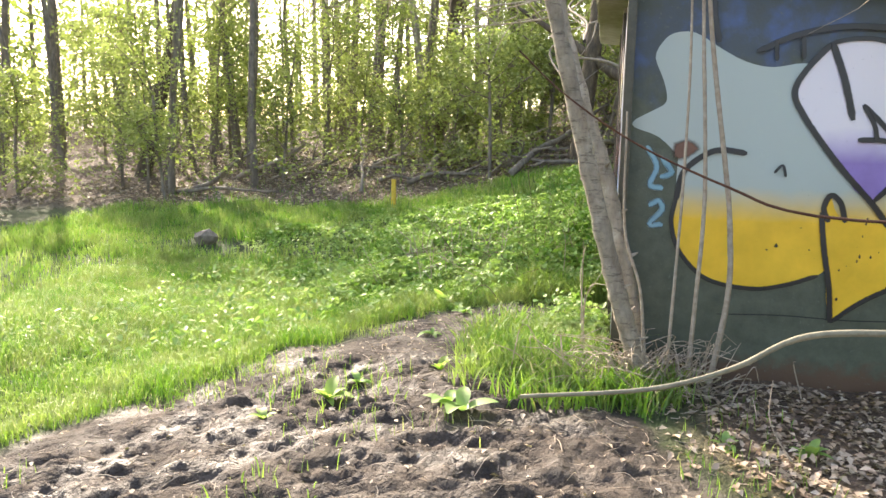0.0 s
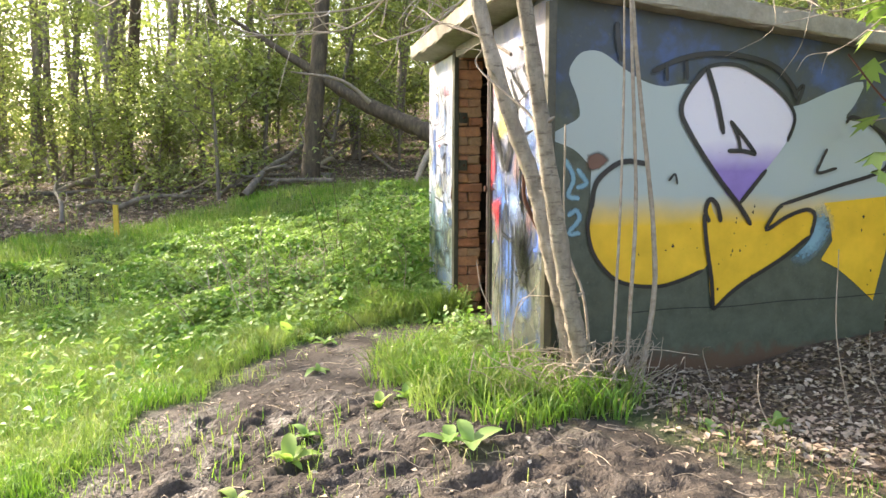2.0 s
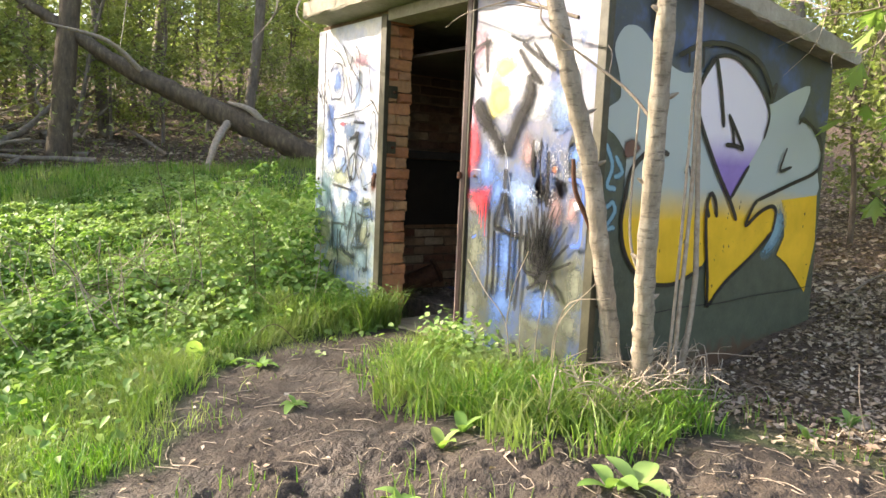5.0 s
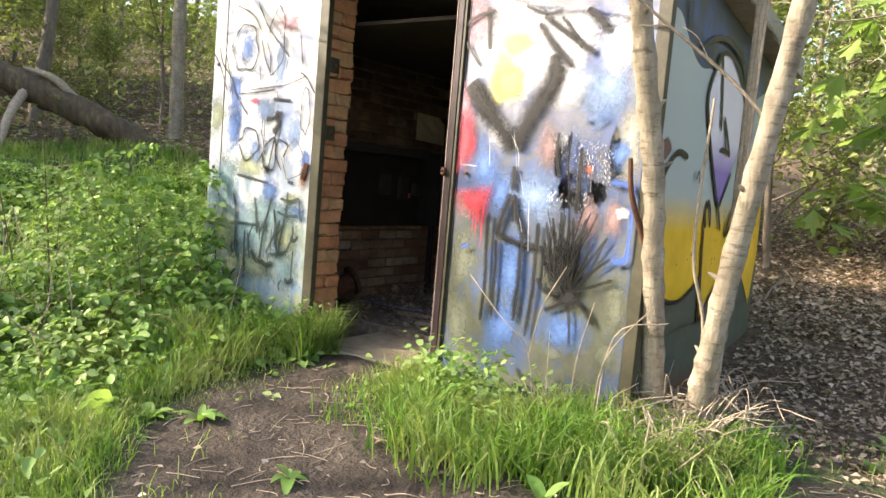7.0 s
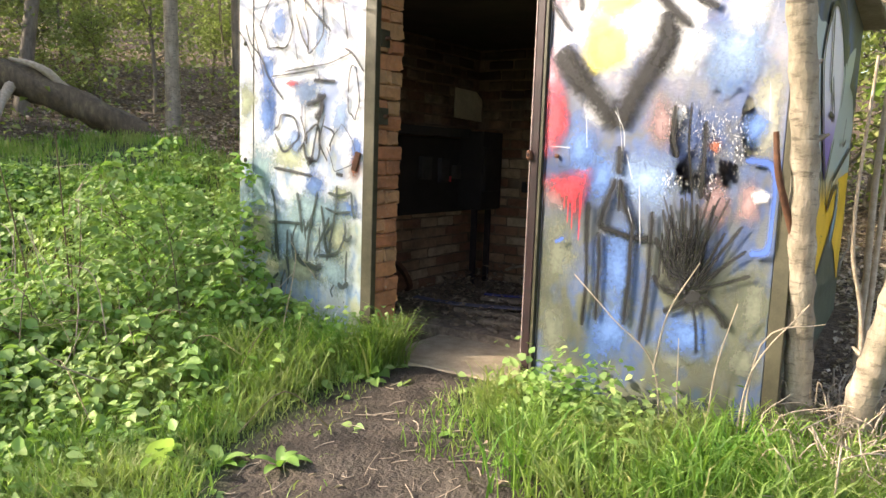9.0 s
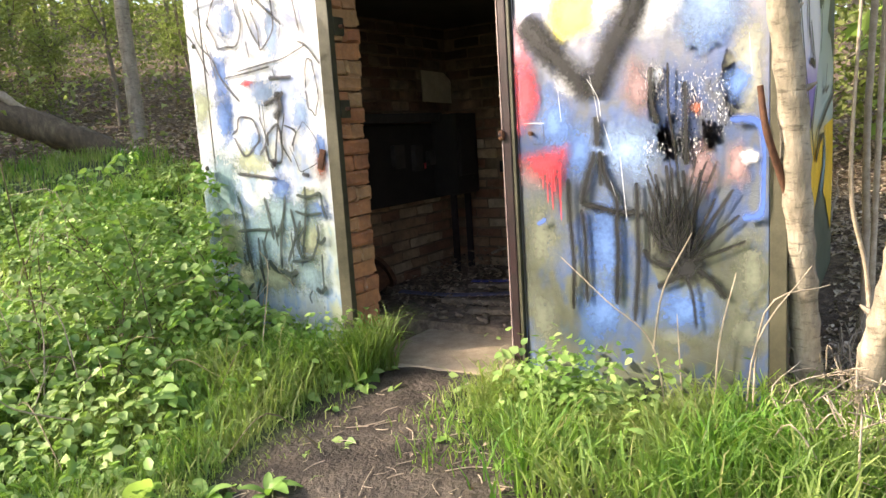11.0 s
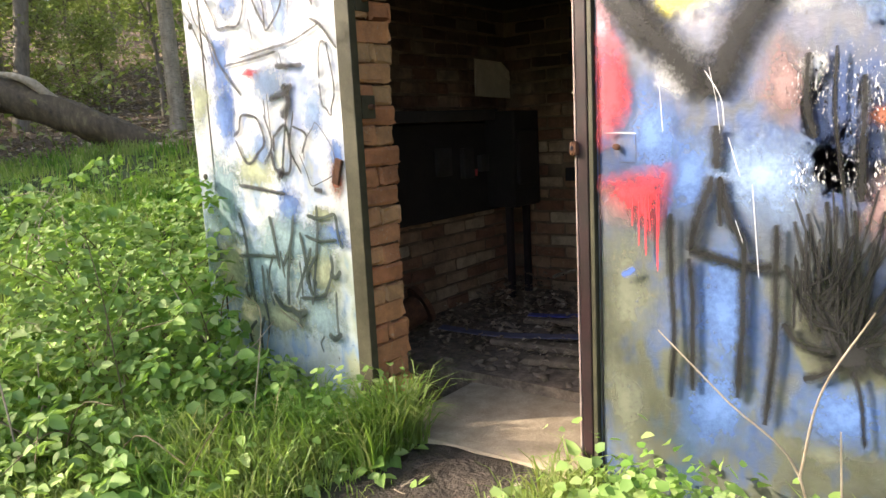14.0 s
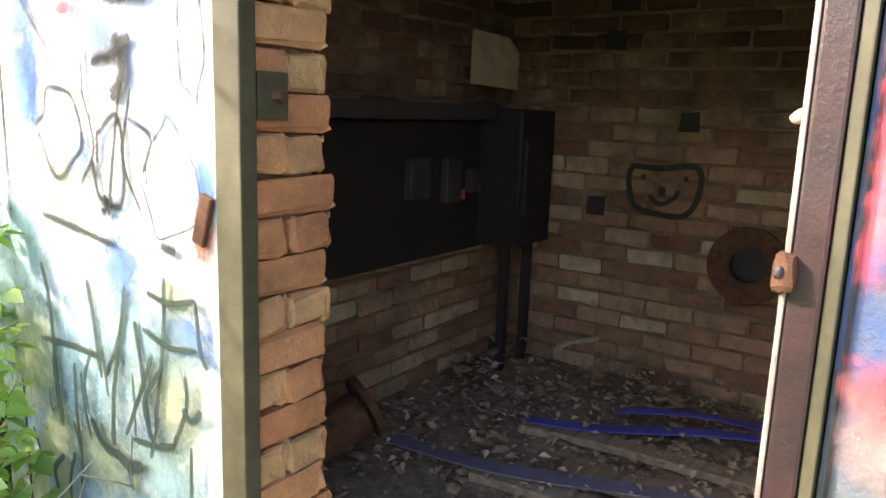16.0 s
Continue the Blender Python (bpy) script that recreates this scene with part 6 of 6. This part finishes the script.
def floor_clutter():
    F = FLOOR
    board("plank", (1.45, 6.25, F + 0.025), (1.62, 5.2, F + 0.025), 0.09, 0.03, M["plank"], "worn brown plank lying on the dirt floor", "plank", "planks on the floor", 0, 1)
    board("plank", (1.3, 6.0, F + 0.015), (1.42, 5.0, F + 0.018), 0.14, 0.02, M["plank"], "broad worn board half buried in dirt", "plank", "planks on the floor", 0, 11)
    board("plank", (1.05, 6.2, F + 0.02), (1.22, 5.2, F + 0.02), 0.10, 0.03, M["plank"], "worn brown plank lying on the dirt floor", "plank", "planks on the floor", 0, 2)
    board("plank", (0.9, 5.9, F + 0.02), (1.0, 5.1, F + 0.02), 0.08, 0.03, M["plank"], "worn brown plank lying on the dirt floor", "plank", "planks on the floor", 0, 5)
    board("plastic_strip", (1.02, 6.5, F + 0.06), (1.28, 5.5, F + 0.05), 0.075, 0.006, M["violet_plastic"], "faded violet plastic strip across the planks", "strip", "", 0.008, 3)
    board("plastic_strip", (1.5, 6.25, F + 0.06), (1.88, 5.3, F + 0.06), 0.06, 0.006, M["blue_plastic"], "bright blue plastic strip on the rubble", "strip", "", 0.012, 4)
    board("plastic_strip", (1.72, 6.0, F + 0.075), (2.02, 5.3, F + 0.06), 0.05, 0.006, M["blue_plastic"], "bright blue plastic strip on the rubble", "strip", "", 0.01, 6)
    board("wood_sliver", (2.1, 6.42, F + 0.12), (2.24, 6.32, F + 0.17), 0.03, 0.015, M["twig"], "pale split sliver of wood on the rubble", "sliver", "", 0, 7)
    g = random.Random(8)
    pieces = []
    for k in range(640):                                   # heap against the back corner, scraps elsewhere
        x, y = g.uniform(0.7, 2.24), g.uniform(4.9, 6.8)
        h = 0.13 * math.exp(-(((x - 2.2) / 0.5) ** 2 + ((y - 6.5) / 0.6) ** 2)) + 0.06 * math.exp(-((x - 2.25) / 0.25) ** 2)
        s = 0.008 + 0.032 * g.random() ** 2
        bm = lump((x, y, F + h * g.uniform(0.3, 1) + s * 0.3), (s, s * g.uniform(0.4, 1), s * 0.35), k, 0.45, 1)
        me = np.array([v.co[:] for v in bm.verts])
        fc = np.array([[v.index for v in q.verts] for q in bm.faces])
        bm.free()
        pieces.append((me, fc))
    v, f = join(pieces)
    tagged(array_mesh("rubble", v, f, M["rubble"]), "dark rubble and dirt heaped on the shed floor", "rubble", kind="stuff")
    gg = np.random.default_rng(4)
    n = 1500
    x, y = gg.uniform(0.85, 2.24, n), gg.uniform(4.7, 6.75, n)
    v, f = leaves_at(np.stack([x, y, F + gg.uniform(0.01, 0.08, n)], -1), gg.uniform(0.012, 0.045, n), gg, 0.3, 0.15, 0.3)
    tagged(array_mesh("floor_scraps", v, f, M["dead_leaf"]), "dry leaves and pale paper scraps on the floor", "scraps", kind="stuff")


floor_clutter()


# ---- twigs, branches and small plants ----
def twiggy(name, base, tip, seed, rad, mat, label, cat, side=6, wave=0.06, sub=0.4, group=""):
    """A bare branch with side twigs."""
    g = np.random.default_rng(seed)
    a, b = np.array(base, float), np.array(tip, float)
    ln = np.linalg.norm(b - a)
    line = smooth_line([a] + [a + (b - a) * t + g.normal(0, wave, 3) * ln for t in (0.25, 0.5, 0.75)] + [b], 5)
    v, f = tube_arrays(line, np.linspace(rad, rad * 0.3, len(line)), 7, 0.06, seed)
    ob = tagged(array_mesh(name, v, f, mat, smooth=True), label, cat, group)
    for k in range(side):
        i = g.integers(3, len(line) - 1)
        d = (b - a) / ln + g.normal(0, 0.7, 3)
        d /= np.linalg.norm(d)
        e = line[i] + d * ln * sub * g.uniform(0.4, 1)
        tw = smooth_line([line[i], (line[i] + e) / 2 + g.normal(0, 0.04, 3) * ln, e], 4)
        v, f = tube_arrays(tw, np.linspace(rad * 0.45, rad * 0.12, len(tw)), 5)
        array_mesh("side_twig", v, f, mat, smooth=True).parent = ob
    return ob


# branches of the young trees that cross the roof and the painted wall
twiggy("bare_branch", (-0.16, 4.12, 2.08), (-0.3, 6.1, 2.75), 1, 0.010, M["bark"], "thin dark bare branch in front of the roof", "branch", 5, 0.03, 0.3)
twiggy("bare_branch", (-0.14, 3.68, 1.6), (-0.3, 4.4, 2.3), 2, 0.008, M["bark"], "thin dark bare branch in front of the roof", "branch", 4, 0.05, 0.4)
twiggy("bare_branch", (-0.42, 4.2, 3.6), (-1.9, 6.4, 2.9), 3, 0.016, M["twig"], "pale arching bare branch above the path", "branch", 14, 0.04, 0.35)
twiggy("bare_branch", (-0.75, 3.36, 4.0), (-2.6, 6.2, 2.6), 4, 0.015, M["twig"], "pale arching bare branch above the path", "branch", 16, 0.05, 0.35)
twiggy("bare_branch", (-0.45, 4.2, 4.4), (-1.2, 8.0, 3.1), 14, 0.018, M["twig"], "pale arching bare branch above the path", "branch", 18, 0.05, 0.3)
tagged(tube("stub_branch", [(0.1, 4.1, 0.95), (0.03, 4.14, 1.12), (-0.045, 4.18, 1.29), (-0.05, 4.2, 1.44)], [0.012, 0.014, 0.012, 0.01], M["rust"], sides=7), "broken reddish twig stub beside the trunk", "twig")
tagged(tube("hanging_branch", [(2.3, 1.5, 0.2), (1.9, 1.25, 0.9), (1.1, 1.12, 1.28), (0.62, 1.05, 1.275), (0.36, 1.04, 1.27), (0.26, 1.04, 1.255), (0.18, 1.03, 1.21), (0.07, 1.0, 1.18), (-0.1, 0.95, 1.17)], [0.007, 0.0062, 0.005, 0.004, 0.003], M["branch"], sides=8, steps=5, knobs=0.06), "long grey-green bare branch hanging over the path", "branch")
tagged(tube("hanging_twig", [(2.4, 2.3, 0.3), (1.9, 2.25, 1.0), (1.0, 1.75, 1.32), (0.44, 1.7, 1.37), (0.26, 1.7, 1.425), (0.06, 1.7, 1.515), (-0.10, 1.7, 1.62), (-0.21, 1.7, 1.72)], [0.004, 0.004, 0.0035, 0.0025, 0.002], M["rust"], sides=6, steps=5, knobs=0.08), "thin brown twig arching before the wall", "twig")
for k, (a, b) in enumerate((((2.2, 3.6, 2.7), (1.35, 3.55, 2.05)), ((2.6, 3.4, 2.5), (1.75, 3.5, 1.6)), ((2.4, 3.7, 2.6), (0.9, 3.6, 2.35)))):
    twiggy("bare_twig", a, b, 20 + k, 0.007, M["twig"], "pale bare twig hanging before the painted wall", "twig", 7, 0.06, 0.35, "twigs by the wall")

def bare_tree():
    b = float(height(2.3, 8.9))
    t = thing("bare_tree", "slim bare tree with pale spreading branches behind the shed", "tree", at=(2.3, 8.9, b))
    tube("trunk", [(0, 0, -0.2), (-0.1, 0, 1.4), (-0.3, -0.1, 2.8), (-0.4, -0.2, 4.6)], [0.07, 0.06, 0.05, 0.02], M["bark"], t, 9, 5, 0.06)
    tips = [((-0.3, -0.1, 2.9), (-3.95, -1.4, 1.9)), ((-0.3, -0.1, 3.1), (-3.7, -1.4, 2.1)), ((-0.33, -0.15, 3.3), (-2.7, -1.6, 1.85)), ((-0.36, -0.2, 3.6), (-3.2, -1.2, 2.5)), ((-0.36, -0.2, 3.7), (-4.6, -0.6, 2.6))]
    for k, (p, q) in enumerate(tips):
        ob = twiggy("limb", p, q, 60 + k, 0.022, M["twig"], "", "", 17, 0.035, 0.26)
        ob.parent = t


bare_tree()

# dry stems in front of the right-hand panel and round the trunks
STEMS = [((-0.12, 4.49, 0.2), (-0.12, 4.54, 0.56), (-0.14, 4.7, 0.72), (-0.12, 4.88, 0.87)), ((-0.12, 4.54, 0.55), (-0.12, 4.5, 0.77), (-0.12, 4.4, 0.97)), ((-0.1, 4.34, 0.2), (-0.11, 4.32, 0.57), (-0.12, 4.26, 0.84)),
         ((-0.08, 4.44, 0.2), (-0.1, 4.45, 0.45), (-0.1, 4.46, 0.68)), ((-0.05, 4.25, 0.2), (-0.1, 4.2, 0.6), (0.0, 4.05, 0.85)), ((-0.1, 4.22, 0.2), (-0.08, 4.18, 0.7), (0.05, 4.0, 0.78))]
for pts in STEMS:
    tagged(tube("dry_stem", pts, [0.0036, 0.003, 0.0018], M["twig"], sides=5, steps=5), "thin dry pale stem before the steel panel", "stem", "dry stems")


def dry_tangle():
    g = np.random.default_rng(12)
    pieces = []
    for k in range(340):
        if k < 260:
            a = np.array([g.normal(0.22, 0.22), g.normal(3.93, 0.1), 0.0])
        else:
            a = np.array([g.uniform(-2.2, 0.3), g.uniform(6.3, 9.0), 0.0])
        a[2] = float(height(a[0], a[1])) + (0 if k < 260 else 0.15)
        b = a + (np.array([g.normal(0, 0.2), g.normal(-0.05, 0.15), g.uniform(0.0, 0.28)]) if k < 260 else np.array([g.normal(0, 0.25), g.normal(0, 0.25), g.uniform(0.15, 0.55)]))
        b[1] = min(b[1], 4.15) if k < 260 else b[1]
        tw = smooth_line([a, (a + b) / 2 + g.normal(0, 0.07, 3) + np.array([0, 0, 0.05]), b], 4)
        pieces.append(tube_arrays(tw, np.linspace(0.004, 0.002, len(tw)), 4))
    for k in range(1900):                                  # bits of straw and twig lying on the earth
        x, y = g.uniform(-2.6, 3.4), g.uniform(1.6, 5.7)
        if not bool(off_shed(np.array(x), np.array(y))) or (x > -0.2 and y > 4.0):
            continue
        an, ln = g.uniform(0, 6.28), g.uniform(0.02, 0.06) + 0.12 * g.uniform(0, 1) ** 3
        p = [np.array([x + np.cos(an) * ln * t, y + np.sin(an) * ln * t, 0]) for t in (-0.5, 0, 0.5)]
        for q in p:
            q[2] = float(height(q[0], q[1])) + 0.006
        p[1][:2] += g.normal(0, 0.01, 2)
        pieces.append(tube_arrays(smooth_line(p, 3), np.full(7, g.uniform(0.001, 0.0026)), 4))
    v, f = join(pieces)
    tagged(array_mesh("dry_stalks", v, f, M["twig"], smooth=True), "tangle of dry stalks and straw on the earth", "dry stalks", kind="stuff")


dry_tangle()


def fallen_wood():
    g = random.Random(6)
    L = "grey fallen branch lying on the woodland floor"
    for k in range(58):
        if k < 42:
            x, y = g.uniform(-8.5, 1.0), g.uniform(13.6, 19.5)
        else:
            x, y = g.uniform(3.2, 7.5), g.uniform(0.5, 10.5)
        a, ln = g.choice([g.uniform(-0.5, 0.5), g.uniform(0, 3.1)]), g.uniform(1.0, 3.4) * (1 if k < 42 else 0.5)
        dx, dy = math.cos(a) * ln / 2, math.sin(a) * ln / 2
        r0 = g.uniform(0.02, 0.08) * (1 if k < 42 else 0.5)
        z = lambda u, w: float(height(u, w)) + r0
        lift = g.choice([0, 0, 0.35, 0.8])
        twiggy("fallen_branch", (x - dx, y - dy, z(x - dx, y - dy)), (x + dx, y + dy, z(x + dx, y + dy) + lift), k, r0, g.choice([M["bark"], M["twig"], M["bark"]]), L, "branch", 3, 0.025, 0.3, "fallen branches")
    for x, y, h in ((1.19, 3.2, 0.85), (1.5, 3.3, 0.4), (0.7, 3.1, 0.35)):
        b = float(height(x, y))
        tagged(tube("bare_seedling", [(x + 0.12, y, b - 0.02), (x + 0.0, y, b + h * 0.5), (x, y + 0.02, b + h)], [0.004, 0.003, 0.002], M["twig"], sides=5), "thin bare seedling stem in the leaf litter", "seedling", "bare seedlings")
    p = thing("marker_post", "short yellow wooden marker post in the grass", "post", at=(-3.6, 12.2, float(height(-3.6, 12.2))))
    part("post", box((-0.035, -0.035, -0.2), (0.035, 0.035, 0.5), 0.006), M["yellow"], p)
    part("top", box((-0.03, -0.03, 0.5), (0.03, 0.03, 0.52), 0.006), M["plank"], p)
    x, y = -5.5, 9.3
    tagged(mesh_object("dark_clod", lump((x, y, float(height(x, y)) + 0.08), (0.17, 0.13, 0.12), 3, 0.15), M["bark"]), "dark lump of rotten wood in the grass", "clod")


fallen_wood()


# ---- broad-leaved plants ----
def broad_leaf(ln, wd, bend):
    """A dock or comfrey leaf along +x, folded along its rib."""
    bm = bmesh.new()
    n, rows = 7, []
    for i in range(n):
        t = i / (n - 1)
        w = wd * math.sin(math.pi * min(1, t * 0.92 + 0.06)) ** 0.7 * 0.5
        x, z = ln * t * (1 - 0.12 * bend * t), ln * (0.55 * t - bend * t * t)
        rows.append([bm.verts.new((x, -w, z + w * 0.35)), bm.verts.new((x, 0, z)), bm.verts.new((x, w, z + w * 0.35))])
    for a, b in zip(rows, rows[1:]):
        bm.faces.new((a[0], a[1], b[1], b[0]))
        bm.faces.new((a[1], a[2], b[2], b[1]))
    return bm


def rosette(x, y, n, ln, seed, label, pale=False):
    t = thing("dock_plant", label, "plant", "broad-leaved plants", at=(x, y, float(height(x, y)) - 0.005))
    g = random.Random(seed)
    for k in range(n):
        s = ln * g.uniform(0.6, 1.15)
        bm = broad_leaf(s, s * g.uniform(0.36, 0.5), g.uniform(0.25, 0.8))
        part("leaf", moved(bm, pose(0, 0, 0, 0, -g.uniform(-5, 40), 360 * k / n + g.uniform(-25, 25))), M["maple_leaf"] if pale else M["herb"], t, smooth=True)


DOCKS = [(-1.39, 3.52, 9, 0.15), (-1.3, 3.75, 7, 0.12), (-0.62, 3.28, 4, 0.16), (-1.61, 3.22, 6, 0.11), (-0.7, 3.33, 4, 0.16), (0.89, 3.21, 8, 0.1), (-2.69, 4.3, 6, 0.14), (-1.15, 4.9, 6, 0.12), (0.56, 3.25, 7, 0.1),
         (-0.9, 4.05, 5, 0.13), (-0.75, 4.1, 5, 0.12), (-1.15, 5.75, 7, 0.13), (-1.3, 5.9, 8, 0.2), (-1.05, 5.55, 6, 0.12), (-1.6, 6.0, 8, 0.2), (-0.55, 4.4, 6, 0.13), (-0.35, 4.3, 6, 0.12), (-0.6, 4.75, 5, 0.11),
         (-2.0, 6.4, 8, 0.2), (-2.3, 5.9, 7, 0.16), (-1.0, 6.5, 7, 0.16), (0.1, 6.0, 5, 0.08), (0.25, 5.95, 5, 0.09), (-2.9, 5.4, 6, 0.15)]
for k, (x, y, n, ln) in enumerate(DOCKS):
    rosette(x, y, n, ln, k, "broad-leaved green plant growing from the earth", k % 3 == 0)


# ivy-like leaves at the foot of the panel
def foot_leaves():
    g = np.random.default_rng(31)
    n = 1700
    y = np.concatenate([g.normal(4.8, 0.16, n // 2), g.normal(6.1, 0.12, n // 4), g.normal(6.5, 0.25, n // 4)])
    x = np.concatenate([g.normal(-0.2, 0.09, n // 2), g.normal(0.02, 0.1, n // 4), g.normal(-0.2, 0.08, n // 4)])
    keep = off_shed(x, y) & (np.abs(y - 5.6) > 0.25) | ((y > 5.9) & (y < 6.04) & (x < 0.3))
    x, y = x[keep], y[keep]
    z = height(x, y) + g.uniform(0.02, 0.32, len(x)) * np.clip(1.2 - np.abs(g.normal(0, 0.5, len(x))), 0.2, 1)
    v, f = oval_leaves(np.stack([x, y, z], -1), g.uniform(0.016, 0.042, len(x)), g, 0.5, 0.08, 0.44)
    tagged(array_mesh("creeper_leaves", v, f, M["herb"]), "round-leaved creeper at the foot of the panels", "creeper", kind="stuff")


foot_leaves()


# ---- maple sapling beside the painted wall ----
def maple_leaf(s):
    out = [(0, 0), (0.22, -0.1), (0.5, -0.42), (0.42, -0.16), (0.72, -0.3), (0.66, -0.1), (1, 0), (0.66, 0.1), (0.72, 0.3), (0.42, 0.16), (0.5, 0.42), (0.22, 0.1)]
    return np.array([(a * s, b * s, -0.18 * s * a * a + 0.12 * s * abs(b)) for a, b in out])


def maple():
    x0, y0 = 3.1, 2.7
    t = thing("maple_sapling", "maple sapling with large fresh green lobed leaves", "sapling", at=(x0, y0, float(height(x0, y0))))
    loc = np.array(t.location)
    stem = [(3.1, 2.7, 0.4), (3.05, 2.8, 1.2), (2.9, 2.95, 2.0), (2.7, 3.1, 2.7), (2.6, 3.2, 3.6)]
    tube("stem", [tuple(np.array(p) - loc) for p in stem], [0.02, 0.017, 0.014, 0.01], M["twig"], t)
    g = np.random.default_rng(5)
    limbs = [[(3.05, 2.8, 1.2), (2.4, 3.0, 1.6), (1.5, 3.2, 1.5)], [(2.95, 2.9, 1.8), (2.5, 3.3, 1.9), (1.95, 3.85, 1.75)], [(2.8, 3.0, 2.4), (2.3, 3.3, 2.45), (1.65, 3.6, 2.4)], [(2.8, 3.0, 2.3), (2.4, 3.35, 2.2), (1.95, 3.55, 2.15)],
             [(2.9, 2.95, 2.0), (3.0, 3.6, 2.2), (3.2, 4.0, 2.0)], [(3.0, 2.85, 1.5), (2.9, 3.4, 1.5), (2.7, 3.9, 1.3)], [(2.7, 3.1, 2.7), (2.2, 2.9, 2.9), (1.8, 2.8, 2.75)]]
    vs, fs, k = [], [], 0
    for i, pts in enumerate(limbs):
        tube("limb", [tuple(np.array(p) - loc) for p in pts], [0.008, 0.006, 0.003], M["twig"], t, 6)
        line = np.array(smooth_line(pts, 6))
        for j in range(22):
            p = line[int(np.clip(g.normal(10, 3), 2, len(line) - 1))] + g.normal(0, 0.09, 3)
            q = maple_leaf(g.uniform(0.15, 0.27))
            m = np.array(Euler((g.normal(0, 0.35), g.normal(0.45, 0.3), g.uniform(0, 6.28))).to_matrix())
            vs.append(q @ m.T + p - loc)
            fs.append(np.array([(0, a, a + 1) for a in range(1, 11)]) + k)
            k += len(q)
    array_mesh("crown", np.concatenate(vs), np.concatenate(fs), M["maple_leaf"]).parent = t


maple()


# ---- the wood beyond ----
def far_wood():
    g = np.random.default_rng(77)
    n = 5600
    a, d = np.radians(g.uniform(-60, 200, n)), g.uniform(26, 48, n)
    x, y = d * np.cos(a), 5 + d * np.sin(a)
    z = height(x, y) + g.uniform(0.03, 1, n) ** 1.5 * 9.5
    v, f = leaf_cards(np.stack([x, y, z], -1), 20, 0.8, 0.3, 3)
    tagged(array_mesh("far_leaves", v, f, M["tree_leaf"]), "hazy spring foliage of the wood beyond", "woodland", kind="stuff")
    pieces = []
    for k in range(190):
        an, dd = math.radians(g.uniform(-60, 200)), g.uniform(22, 46)
        px, py = dd * math.cos(an), 5 + dd * math.sin(an)
        b = float(height(px, py))
        q = g.normal(0, 0.4, 2)
        pieces.append(tube_arrays(smooth_line([(px, py, b - 0.3), (px + q[0] * 0.4, py + q[1] * 0.4, b + 4), (px + q[0], py + q[1], b + 10)], 3), np.linspace(g.uniform(0.06, 0.2), 0.04, 7), 6))
    v, f = join(pieces)
    tagged(array_mesh("far_trunks", v, f, M["bark"], smooth=True), "many slim trunks of the wood beyond", "woodland", kind="stuff")


far_wood()


# low leafy growth under the trees
def undergrowth():
    g = np.random.default_rng(41)
    n = 900
    x, y = g.uniform(-13, 9, n), g.uniform(7, 24, n)
    ok = (litter(x, y) > 0.3) & ((x > 2.9) | (y > 12)) & (g.uniform(0, 1, n) < 0.55)
    x, y = x[ok], y[ok]
    z = height(x, y) + g.uniform(0.1, 0.9, len(x))
    v, f = leaf_cards(np.stack([x, y, z], -1), 26, 0.28, 0.09, 6)
    tagged(array_mesh("undergrowth", v, f, M["tree_leaf"]), "low leafy undergrowth below the trees", "undergrowth", kind="stuff")


undergrowth()


build_bricks()
